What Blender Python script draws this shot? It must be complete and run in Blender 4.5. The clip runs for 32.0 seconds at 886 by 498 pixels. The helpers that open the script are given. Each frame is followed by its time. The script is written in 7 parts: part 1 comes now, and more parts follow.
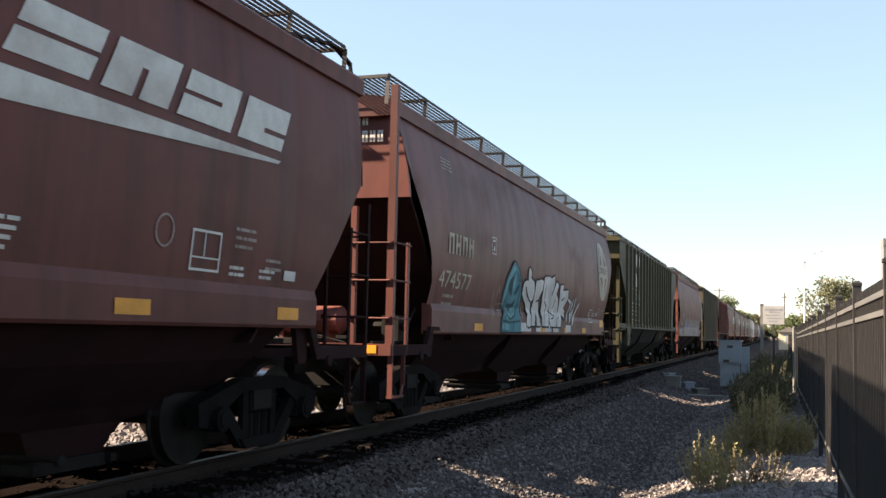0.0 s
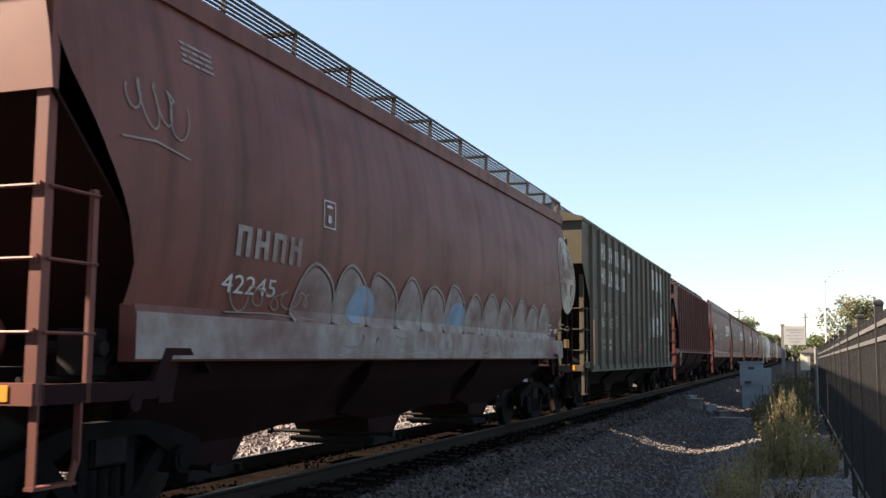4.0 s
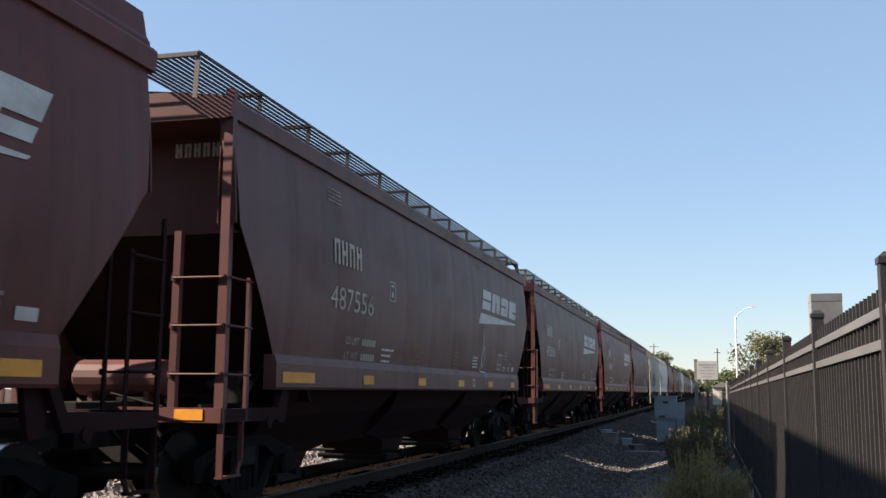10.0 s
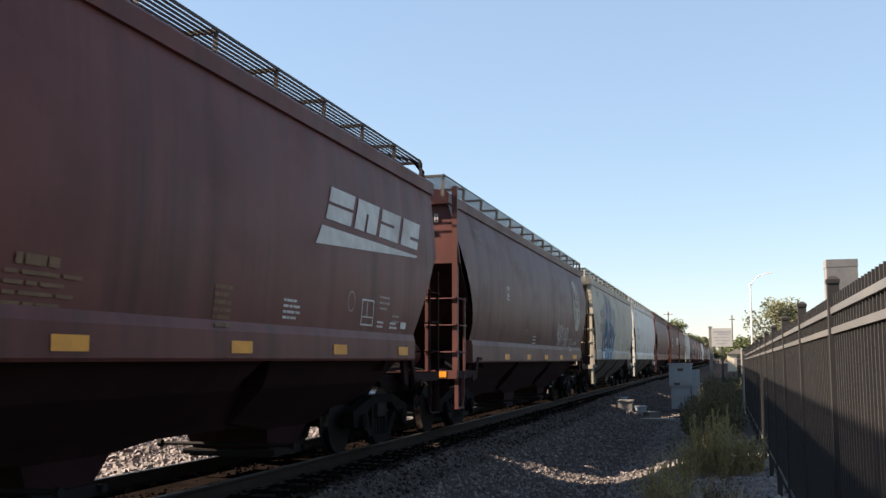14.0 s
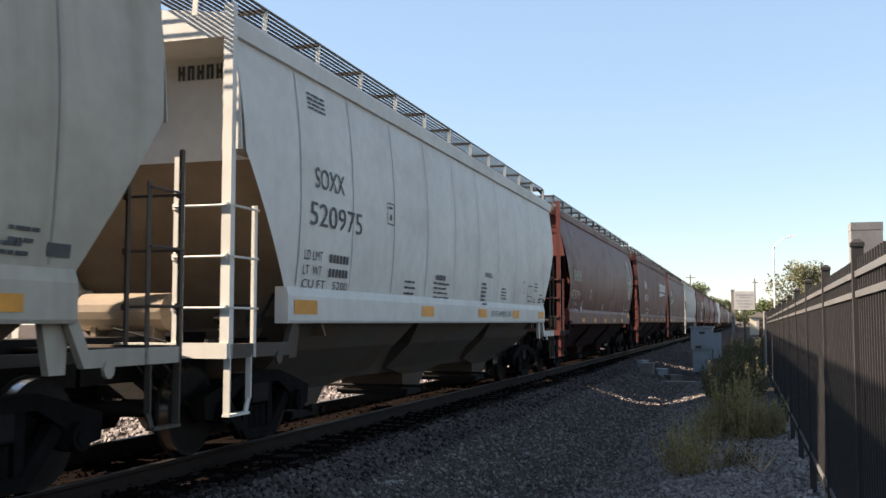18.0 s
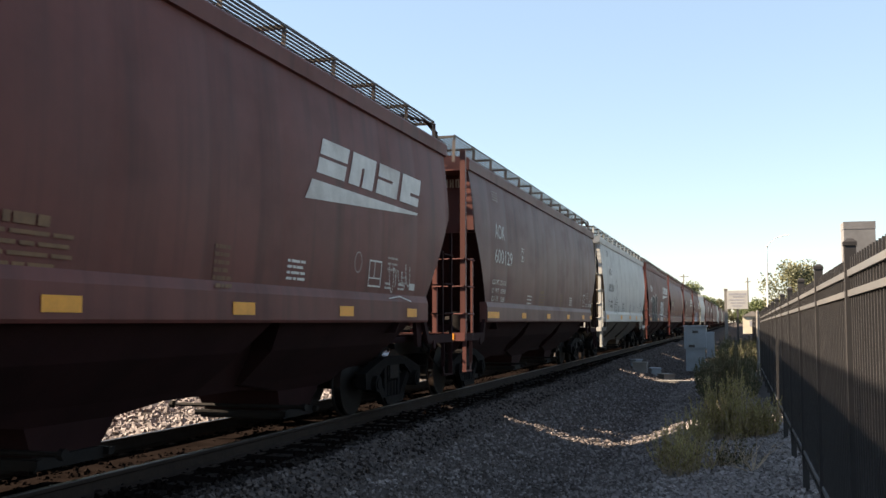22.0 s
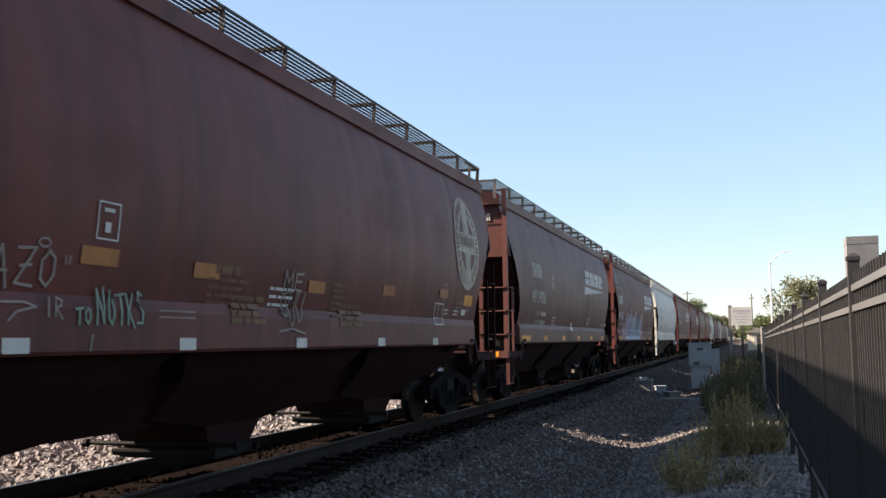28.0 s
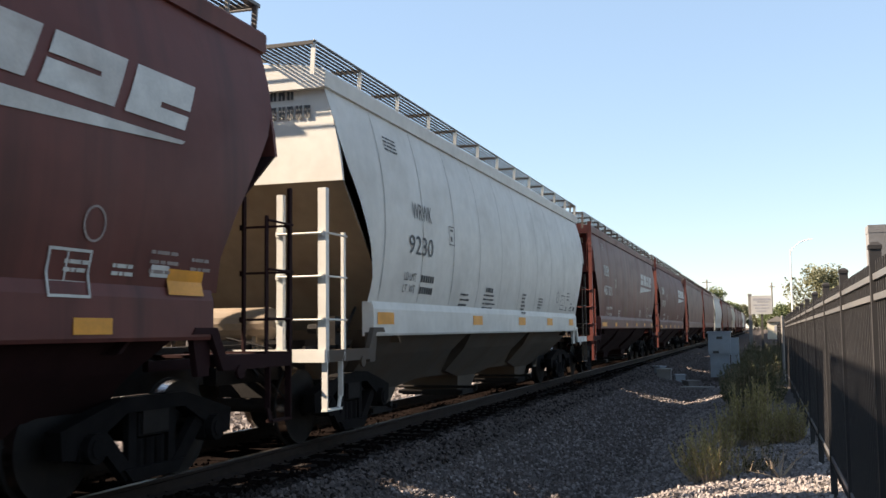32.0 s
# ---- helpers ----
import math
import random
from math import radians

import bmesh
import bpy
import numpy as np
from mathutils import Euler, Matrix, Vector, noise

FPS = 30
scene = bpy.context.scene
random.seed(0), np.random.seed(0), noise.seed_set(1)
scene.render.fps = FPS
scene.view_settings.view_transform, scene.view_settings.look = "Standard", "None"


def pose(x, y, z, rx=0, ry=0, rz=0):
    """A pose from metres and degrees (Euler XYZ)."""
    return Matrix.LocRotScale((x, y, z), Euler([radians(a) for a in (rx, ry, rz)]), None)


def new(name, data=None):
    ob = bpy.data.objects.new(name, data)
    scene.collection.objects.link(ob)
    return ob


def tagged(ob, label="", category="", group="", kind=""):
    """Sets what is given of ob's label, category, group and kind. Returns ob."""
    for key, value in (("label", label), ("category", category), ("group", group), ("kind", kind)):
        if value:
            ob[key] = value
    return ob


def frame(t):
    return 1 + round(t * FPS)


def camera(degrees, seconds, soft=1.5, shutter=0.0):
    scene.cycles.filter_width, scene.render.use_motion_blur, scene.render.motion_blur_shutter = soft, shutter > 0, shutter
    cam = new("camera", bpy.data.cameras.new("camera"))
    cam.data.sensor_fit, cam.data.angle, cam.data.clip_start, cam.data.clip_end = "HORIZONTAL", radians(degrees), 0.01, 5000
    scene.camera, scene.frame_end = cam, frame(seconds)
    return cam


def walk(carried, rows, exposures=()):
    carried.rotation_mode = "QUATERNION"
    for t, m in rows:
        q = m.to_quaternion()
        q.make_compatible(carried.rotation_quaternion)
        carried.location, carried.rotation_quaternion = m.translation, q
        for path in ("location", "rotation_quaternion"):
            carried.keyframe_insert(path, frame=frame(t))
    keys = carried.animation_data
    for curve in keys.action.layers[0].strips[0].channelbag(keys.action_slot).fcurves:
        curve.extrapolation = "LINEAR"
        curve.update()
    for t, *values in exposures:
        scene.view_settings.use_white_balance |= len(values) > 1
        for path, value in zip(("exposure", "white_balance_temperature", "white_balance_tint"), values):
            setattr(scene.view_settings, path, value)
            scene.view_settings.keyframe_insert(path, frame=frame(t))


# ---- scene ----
# World: the track runs along y, the rail tops are just under z = 0, the camera stands by the fence.
cam = camera(47.54, 32.0, 1.5, 0.06)
PATH = [
    (0, pose(0, 0, 1.31, 94.61, -1.19, 18.28)),
    (0.5, pose(0, 0, 1.31, 94.69, -0.73, 18.29)),
    (1, pose(0, 0, 1.31, 94.83, -0.25, 18.67)),
    (1.5, pose(0, 0, 1.31, 95.32, -0.45, 18.90)),
    (2, pose(0, 0, 1.31, 96.13, 0.38, 19.00)),
    (2.5, pose(0, 0, 1.31, 96.46, 0.27, 19.13)),
    (3, pose(0, 0, 1.31, 96.76, 0.16, 19.17)),
    (3.5, pose(0, 0, 1.31, 96.52, -0.31, 19.07)),
    (5.5, pose(0, 0, 1.31, 94.81, 0.27, 20.04)),
    (6, pose(0, 0, 1.31, 95.47, 0.34, 19.84)),
    (6.5, pose(0, 0, 1.31, 95.71, 4.02, 19.47)),
    (7, pose(0, 0, 1.31, 96.85, 4.71, 17.98)),
    (7.5, pose(0, 0, 1.31, 96.90, 3.81, 15.97)),
    (8, pose(0, 0, 1.31, 97.74, 1.82, 15.11)),
    (8.5, pose(0, 0, 1.31, 98.27, 0.69, 14.81)),
    (9, pose(0, 0, 1.31, 98.29, 0.15, 14.79)),
    (9.5, pose(0, 0, 1.31, 98.19, -0.07, 14.84)),
    (10, pose(0, 0, 1.31, 97.98, -0.45, 14.75)),
    (10.5, pose(0, 0, 1.31, 97.62, 0.09, 14.75)),
    (11, pose(0, 0, 1.31, 97.26, 0.33, 14.79)),
    (11.5, pose(0, 0, 1.31, 97.06, 0.61, 14.98)),
    (12, pose(0, 0, 1.31, 97.15, 0.37, 15.09)),
    (12.5, pose(0, 0, 1.31, 97.17, -0.18, 14.85)),
    (13, pose(0, 0, 1.31, 96.95, -0.47, 14.88)),
    (13.5, pose(0, 0, 1.31, 96.78, -0.06, 15.06)),
    (15.5, pose(0, 0, 1.31, 93.98, 0.02, 17.21)),
    (16, pose(0, 0, 1.31, 93.65, 0.27, 17.25)),
    (16.5, pose(0, 0, 1.31, 93.59, 0.35, 17.07)),
    (17, pose(0, 0, 1.31, 93.86, -0.10, 16.79)),
    (17.5, pose(0, 0, 1.31, 94.04, -0.75, 16.63)),
    (18, pose(0, 0, 1.31, 94.17, 0.01, 16.80)),
    (18.5, pose(0, 0, 1.31, 94.41, 0.18, 16.93)),
    (19, pose(0, 0, 1.31, 94.41, -0.08, 17.01)),
    (19.5, pose(0, 0, 1.31, 94.23, 0.14, 16.99)),
    (20, pose(0, 0, 1.31, 94.16, 0.54, 17.18)),
    (20.5, pose(0, 0, 1.31, 94.10, 0.59, 17.19)),
    (21, pose(0, 0, 1.31, 93.95, 0.24, 16.99)),
    (21.5, pose(0, 0, 1.31, 94.05, 0.06, 16.75)),
    (22, pose(0, 0, 1.31, 94.13, 0.05, 16.44)),
    (22.5, pose(0, 0, 1.31, 94.17, 0.14, 16.41)),
    (23, pose(0, 0, 1.31, 94.37, 0.34, 16.25)),
    (23.5, pose(0, 0, 1.31, 94.74, 0.14, 16.04)),
    (24, pose(0, 0, 1.31, 95.17, 0.24, 15.86)),
    (24.5, pose(0, 0, 1.31, 95.37, 0.75, 15.86)),
    (26.5, pose(0, 0, 1.31, 95.15, 0.72, 15.71)),
    (27, pose(0, 0, 1.31, 95.48, 0.49, 15.68)),
    (27.5, pose(0, 0, 1.31, 95.64, 1.26, 15.98)),
    (28, pose(0, 0, 1.31, 95.29, 0.80, 16.66)),
    (28.5, pose(0, 0, 1.31, 94.60, 1.22, 17.38)),
    (29, pose(0, 0, 1.31, 94.37, 1.21, 17.60)),
    (29.5, pose(0, 0, 1.31, 94.33, 1.39, 17.89)),
    (30, pose(0, 0, 1.31, 94.21, 1.53, 18.22)),
    (30.5, pose(0, 0, 1.31, 94.41, 1.24, 18.22)),
    (31, pose(0, 0, 1.31, 94.61, 1.22, 17.96)),
    (31.5, pose(0, 0, 1.31, 94.80, 1.15, 17.88)),
    (32, pose(0, 0, 1.31, 94.63, 0.67, 17.71)),
]
EXPOSURES = [(0, 2.36, 8500, 15), (1, 2.25, 8300, 15), (3, 2.22, 8000, 15), (6, 2.36, 8500, 15), (7, 2.11, 7700, 15), (8.5, 1.78, 7400, 15), (10, 1.78, 7400, 15), (12, 1.95, 7800, 15), (13, 1.91, 7700, 15),
             (15.5, 2.24, 8500, 15), (16, 2.28, 8600, 15), (18, 2.08, 7900, 15), (20, 2.22, 8400, 15), (21, 2.25, 8500, 15), (23, 2.19, 8200, 15), (24, 2.05, 7500, 15), (28, 2.08, 7700, 15), (29, 2.24, 8100, 15), (31, 2.20, 8300, 15), (32, 2.14, 8000, 15)]
walk(cam, PATH, EXPOSURES)

# ---- light ----
SUN_TRAVEL = Vector((0.94, 0.235, -0.63)).normalized()
world = bpy.data.worlds.new("sky")
scene.world = world
world.use_nodes = True
wn = world.node_tree
sky = wn.nodes.new("ShaderNodeTexSky")
sky.sky_type, sky.sun_disc = "NISHITA", False
sky.sun_elevation = math.asin(-SUN_TRAVEL.z)
sky.sun_rotation = math.atan2(-SUN_TRAVEL.x, -SUN_TRAVEL.y)
sky.altitude, sky.air_density, sky.dust_density, sky.ozone_density = 100, 1.15, 0.0, 5.0
veil = wn.nodes.new("ShaderNodeMix")
veil.data_type = "RGBA"
veil.inputs["Factor"].default_value = 0.5
veil.inputs["B"].default_value = (1.68, 2.75, 4.3, 1)
wn.links.new(sky.outputs[0], veil.inputs["A"])
wn.links.new(veil.outputs["Result"], wn.nodes["Background"].inputs[0])
wn.nodes["Background"].inputs[1].default_value = 0.0605
sun_data = bpy.data.lights.new("sun", "SUN")
sun_data.energy, sun_data.angle, sun_data.color = 5.0, radians(0.53), (1.0, 0.94, 0.85)
sun = new("sun", sun_data)
sun.matrix_world = Matrix.Translation((-40, -15, 30)) @ SUN_TRAVEL.to_track_quat("-Z", "Y").to_matrix().to_4x4()

# ---- materials ----
def material(name, base, rough=0.6, metal=0.0, vary=0.25, scale=6.0, bump=0.1, streak=0.0, dirt=(0.05, 0.04, 0.03), dirt_amount=0.0, spec=0.5, bump_scale=40.0, tone=None):
    """A surface with grain at two scales, streaks that run down it, patches of dirt, and fine relief."""
    m = bpy.data.materials.new(name)
    m.use_nodes = True
    nt, n, l = m.node_tree, m.node_tree.nodes, m.node_tree.links
    b = n["Principled BSDF"]
    b.inputs["Roughness"].default_value, b.inputs["Metallic"].default_value = rough, metal
    b.inputs["Specular IOR Level"].default_value = spec
    tc, info = n.new("ShaderNodeTexCoord"), n.new("ShaderNodeObjectInfo")
    shift = n.new("ShaderNodeVectorMath")
    shift.operation = "MULTIPLY_ADD"
    l.new(info.outputs["Random"], shift.inputs[0])
    shift.inputs[1].default_value = (37.0, 61.0, 23.0)
    l.new(tc.outputs["Object"], shift.inputs[2])

    def noise_tex(sc, stretch=(1, 1, 1), detail=5.0):
        mp = n.new("ShaderNodeMapping")
        mp.inputs["Scale"].default_value = stretch
        l.new(shift.outputs[0], mp.inputs["Vector"])
        t = n.new("ShaderNodeTexNoise")
        t.inputs["Scale"].default_value, t.inputs["Detail"].default_value = sc, detail
        l.new(mp.outputs[0], t.inputs["Vector"])
        return t

    def mixer(fac, a, c, lo=0.35, hi=0.65):
        r = n.new("ShaderNodeMapRange")
        r.inputs[1].default_value, r.inputs[2].default_value = lo, hi
        l.new(fac, r.inputs[0])
        x = n.new("ShaderNodeMix")
        x.data_type = "RGBA"
        l.new(r.outputs[0], x.inputs[0])
        for sock, val in ((x.inputs[6], a), (x.inputs[7], c)):
            if isinstance(val, tuple):
                sock.default_value = (*val, 1)
            else:
                l.new(val, sock)
        return x.outputs[2]

    other = tone or tuple(c * (1 - vary) for c in base)
    light = tuple(min(1, c * (1 + vary * 0.6)) for c in base)
    col = mixer(noise_tex(scale).outputs[0], other, light)
    fine = mixer(noise_tex(scale * 7, detail=3.0).outputs[0], tuple(c * 0.86 for c in base), tuple(min(1, c * 1.1) for c in base))
    x = n.new("ShaderNodeMix")
    x.data_type = "RGBA"
    x.inputs[0].default_value = 0.35
    l.new(col, x.inputs[6])
    l.new(fine, x.inputs[7])
    col = x.outputs[2]
    if streak:
        st = noise_tex(2.2, (0.4, 1.6, 0.10), 6.0)
        r = n.new("ShaderNodeMapRange")
        r.inputs[1].default_value, r.inputs[2].default_value, r.inputs[4].default_value = 0.48, 0.72, streak
        l.new(st.outputs[0], r.inputs[0])
        x = n.new("ShaderNodeMix")
        x.data_type = "RGBA"
        l.new(r.outputs[0], x.inputs[0])
        l.new(col, x.inputs[6])
        x.inputs[7].default_value = (*dirt, 1)
        col = x.outputs[2]
    if dirt_amount:
        dt = noise_tex(1.3, (1, 0.6, 1), 8.0)
        r = n.new("ShaderNodeMapRange")
        r.inputs[1].default_value, r.inputs[2].default_value, r.inputs[4].default_value = 0.5, 0.75, dirt_amount
        l.new(dt.outputs[0], r.inputs[0])
        x = n.new("ShaderNodeMix")
        x.data_type = "RGBA"
        l.new(r.outputs[0], x.inputs[0])
        l.new(col, x.inputs[6])
        x.inputs[7].default_value = (*dirt, 1)
        col = x.outputs[2]
        rr = n.new("ShaderNodeMapRange")
        rr.inputs[3].default_value, rr.inputs[4].default_value = rough, min(1, rough + 0.3)
        l.new(r.outputs[0], rr.inputs[0])
        l.new(rr.outputs[0], b.inputs["Roughness"])
    l.new(col, b.inputs["Base Color"])
    if bump:
        bp = n.new("ShaderNodeBump")
        bp.inputs["Strength"].default_value, bp.inputs["Distance"].default_value = bump, 0.02
        l.new(noise_tex(bump_scale, detail=4.0).outputs[0], bp.inputs["Height"])
        l.new(bp.outputs[0], b.inputs["Normal"])
    return m


def car_paint(name, base, rough=0.5, streak=0.6, dirt=(0.040, 0.016, 0.013), vary=0.18):
    return material(name, base, rough, vary=vary, scale=0.8, bump=0.04, streak=streak, dirt=dirt, dirt_amount=0.3, bump_scale=3.0, spec=0.22)


BROWN = car_paint("mineral brown paint", (0.122, 0.033, 0.027))
BROWN_FADED = car_paint("faded mineral brown paint", (0.136, 0.043, 0.036))
BROWN_RED = car_paint("red brown paint", (0.119, 0.034, 0.027), 0.55)
BROWN_DARK = car_paint("dark brown paint", (0.108, 0.039, 0.034), 0.5)
RED_FADED = car_paint("faded red paint", (0.17, 0.055, 0.042), 0.55)
GREEN = car_paint("faded green paint", (0.058, 0.051, 0.027), 0.6, 0.5, (0.047, 0.037, 0.02))
GREEN_DARK = car_paint("dark green paint", (0.082, 0.068, 0.047), 0.6, 0.5, (0.055, 0.036, 0.02))
WHITE_CAR = car_paint("off-white paint", (0.56, 0.535, 0.49), 0.5, 0.08, (0.30, 0.27, 0.23), 0.06)
GREY_CAR = car_paint("light grey paint", (0.41, 0.40, 0.375), 0.5, 0.16, (0.22, 0.19, 0.16), 0.09)
TAN_CAR = car_paint("weathered cream paint", (0.38, 0.335, 0.27), 0.55, 0.35, (0.2, 0.15, 0.1))
BLACK_STEEL = material("black running gear", (0.010, 0.0085, 0.008), 0.8, 0.0, 0.4, 5, 0.2, dirt=(0.028, 0.02, 0.015), dirt_amount=0.3, spec=0.15)
FRAME_STEEL = material("dusty cast frame steel", (0.0085, 0.0075, 0.0075), 0.85, 0.0, 0.4, 5, 0.2, dirt=(0.014, 0.011, 0.010), dirt_amount=0.3, spec=0.05)
WHEEL_STEEL = material("wheel steel", (0.012, 0.010, 0.009), 0.75, 0.0, 0.3, 8, 0.1, dirt=(0.03, 0.02, 0.014), dirt_amount=0.3, spec=0.2)
# Underbody paints: grime, with the shade under the cars in the base colour.
UNDER_BROWN = material("shaded grimy brown underbody", (0.022, 0.0080, 0.0082), 0.85, 0, 0.3, 1.5, 0.1, dirt=(0.025, 0.013, 0.010), dirt_amount=0.4, spec=0.1)
UNDER_GREEN = material("shaded grimy green underbody", (0.018, 0.015, 0.011), 0.85, 0, 0.3, 1.5, 0.1, dirt=(0.03, 0.02, 0.013), dirt_amount=0.4, spec=0.15)
UNDER_PALE = material("shaded rust-stained pale underbody", (0.062, 0.046, 0.034), 0.8, 0, 0.25, 1.0, 0.1, dirt=(0.085, 0.046, 0.022), dirt_amount=0.7)
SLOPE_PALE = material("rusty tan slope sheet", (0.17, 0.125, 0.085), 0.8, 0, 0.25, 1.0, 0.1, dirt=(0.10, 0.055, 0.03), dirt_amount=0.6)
TREAD_STEEL = material("polished tread", (0.5, 0.48, 0.46), 0.25, 1.0, 0.1, 10, 0.02)
RAIL_STEEL = material("rusty rail", (0.020, 0.013, 0.010), 0.85, 0.0, 0.3, 8, 0.2, spec=0.15)
RAIL_TOP = material("polished rail head", (0.075, 0.064, 0.058), 0.5, 1.0, 0.15, 6, 0.03)
WALK_STEEL = material("dull walkway steel", (0.075, 0.058, 0.052), 0.7, 0.1, 0.2, 6, 0.05)
WALK_GRATE = material("dull galvanised grating", (0.030, 0.025, 0.023), 0.7, 0.1, 0.2, 6, 0.05)
SEAM_PALE = material("dusty seam", (0.25, 0.235, 0.21), 0.7, 0, 0.3, 4, 0.0)
GALV = material("galvanised grating", (0.15, 0.14, 0.13), 0.6, 0.3, 0.2, 6, 0.05)
PAINT_WHITE = material("white stencil paint", (0.50, 0.485, 0.45), 0.6, 0, 0.2, 5, 0.0, dirt=(0.2, 0.14, 0.11), dirt_amount=0.55)
PAINT_CREAM = material("worn cream stencil", (0.36, 0.32, 0.25), 0.6, 0, 0.3, 7, 0.0, dirt=(0.16, 0.08, 0.06), dirt_amount=0.8)
PAINT_DARK = material("black stencil paint", (0.035, 0.037, 0.04), 0.6, 0, 0.3, 6, 0.0, dirt=(0.25, 0.25, 0.25), dirt_amount=0.3)
PAINT_FAINT = material("faded stencil", (0.26, 0.21, 0.19), 0.65, 0, 0.3, 9, 0.0, dirt=(0.12, 0.06, 0.05), dirt_amount=0.8)
PAINT_OCHRE = material("faded ochre stencil", (0.15, 0.075, 0.032), 0.65, 0, 0.3, 9, 0.0, dirt=(0.12, 0.06, 0.04), dirt_amount=0.8)
YELLOW = material("yellow reflective tape", (0.70, 0.265, 0.016), 0.5, 0, 0.15, 5, 0.0, dirt=(0.28, 0.13, 0.03), dirt_amount=0.5)
TAPE_ORANGE = material("faded orange reflective tape", (0.34, 0.125, 0.03), 0.55, 0, 0.2, 5, 0.0, dirt=(0.13, 0.055, 0.03), dirt_amount=0.5)
TAPE_WHITE = material("white reflective tape", (0.5, 0.49, 0.45), 0.45, 0, 0.15, 5, 0.0, dirt=(0.2, 0.15, 0.1), dirt_amount=0.5)


def spray(name, c):
    return material(name, c, 0.65, 0, 0.3, 2.5, 0.0, dirt=tuple(v * 0.5 for v in c), dirt_amount=0.25, spec=0.12)


SPRAY_TEAL, SPRAY_WHITE = spray("teal spray paint", (0.05, 0.175, 0.20)), spray("silver spray paint", (0.52, 0.50, 0.47))
SPRAY_BLACK, SPRAY_BLUE = spray("black spray paint", (0.02, 0.02, 0.022)), spray("blue spray paint", (0.075, 0.14, 0.27))
SMEAR = material("smeared silver paint", (0.30, 0.28, 0.26), 0.6, 0, 0.8, 5.0, 0.0, dirt=(0.06, 0.04, 0.035), dirt_amount=0.8, tone=(0.08, 0.06, 0.055))
SPRAY_SILVER = material("streaked silver spray paint", (0.40, 0.40, 0.395), 0.5, 0, 0.45, 6.0, 0.0, dirt=(0.12, 0.12, 0.13), dirt_amount=0.4, tone=(0.20, 0.205, 0.21))
WORN_PALE = material("worn pale paint over red", (0.26, 0.225, 0.205), 0.65, 0, 0.3, 3.2, 0.0, dirt=(0.15, 0.05, 0.04), dirt_amount=0.8, tone=(0.15, 0.07, 0.058))
SPRAY_FADE_GREEN = spray("faded pale green spray paint", (0.20, 0.27, 0.21))
SPRAY_AQUA = spray("light teal spray paint", (0.10, 0.29, 0.31))
SPRAY_DEEP = spray("deep teal spray paint", (0.018, 0.055, 0.068))
SPRAY_FADE = spray("faded grey spray paint", (0.27, 0.23, 0.20))
SPRAY_SLATE = spray("slate blue spray paint", (0.085, 0.125, 0.17))
SPRAY_MIST = spray("misty grey-blue spray paint", (0.25, 0.31, 0.38))
SPRAY_HAZE_DARK = spray("dim grey-blue spray paint", (0.14, 0.185, 0.245))
SPRAY_INK = spray("dark slate spray paint", (0.055, 0.078, 0.115))
SPRAY_HAZE = spray("hazy blue spray paint", (0.20, 0.29, 0.38))
SPRAY_PALE, SPRAY_MAUVE = spray("pale blue spray paint", (0.42, 0.50, 0.58)), spray("mauve spray paint", (0.36, 0.325, 0.40))
SPRAY_PINK, SPRAY_MINT = spray("pink spray paint", (0.38, 0.225, 0.205)), spray("mint spray paint", (0.36, 0.42, 0.41))
SPRAY_ORANGE = spray("orange spray paint", (0.20, 0.075, 0.05))
SPRAY_SOOT, SPRAY_DIM = spray("sooty grey spray paint", (0.040, 0.036, 0.034)), spray("dim pale spray paint", (0.20, 0.19, 0.185))


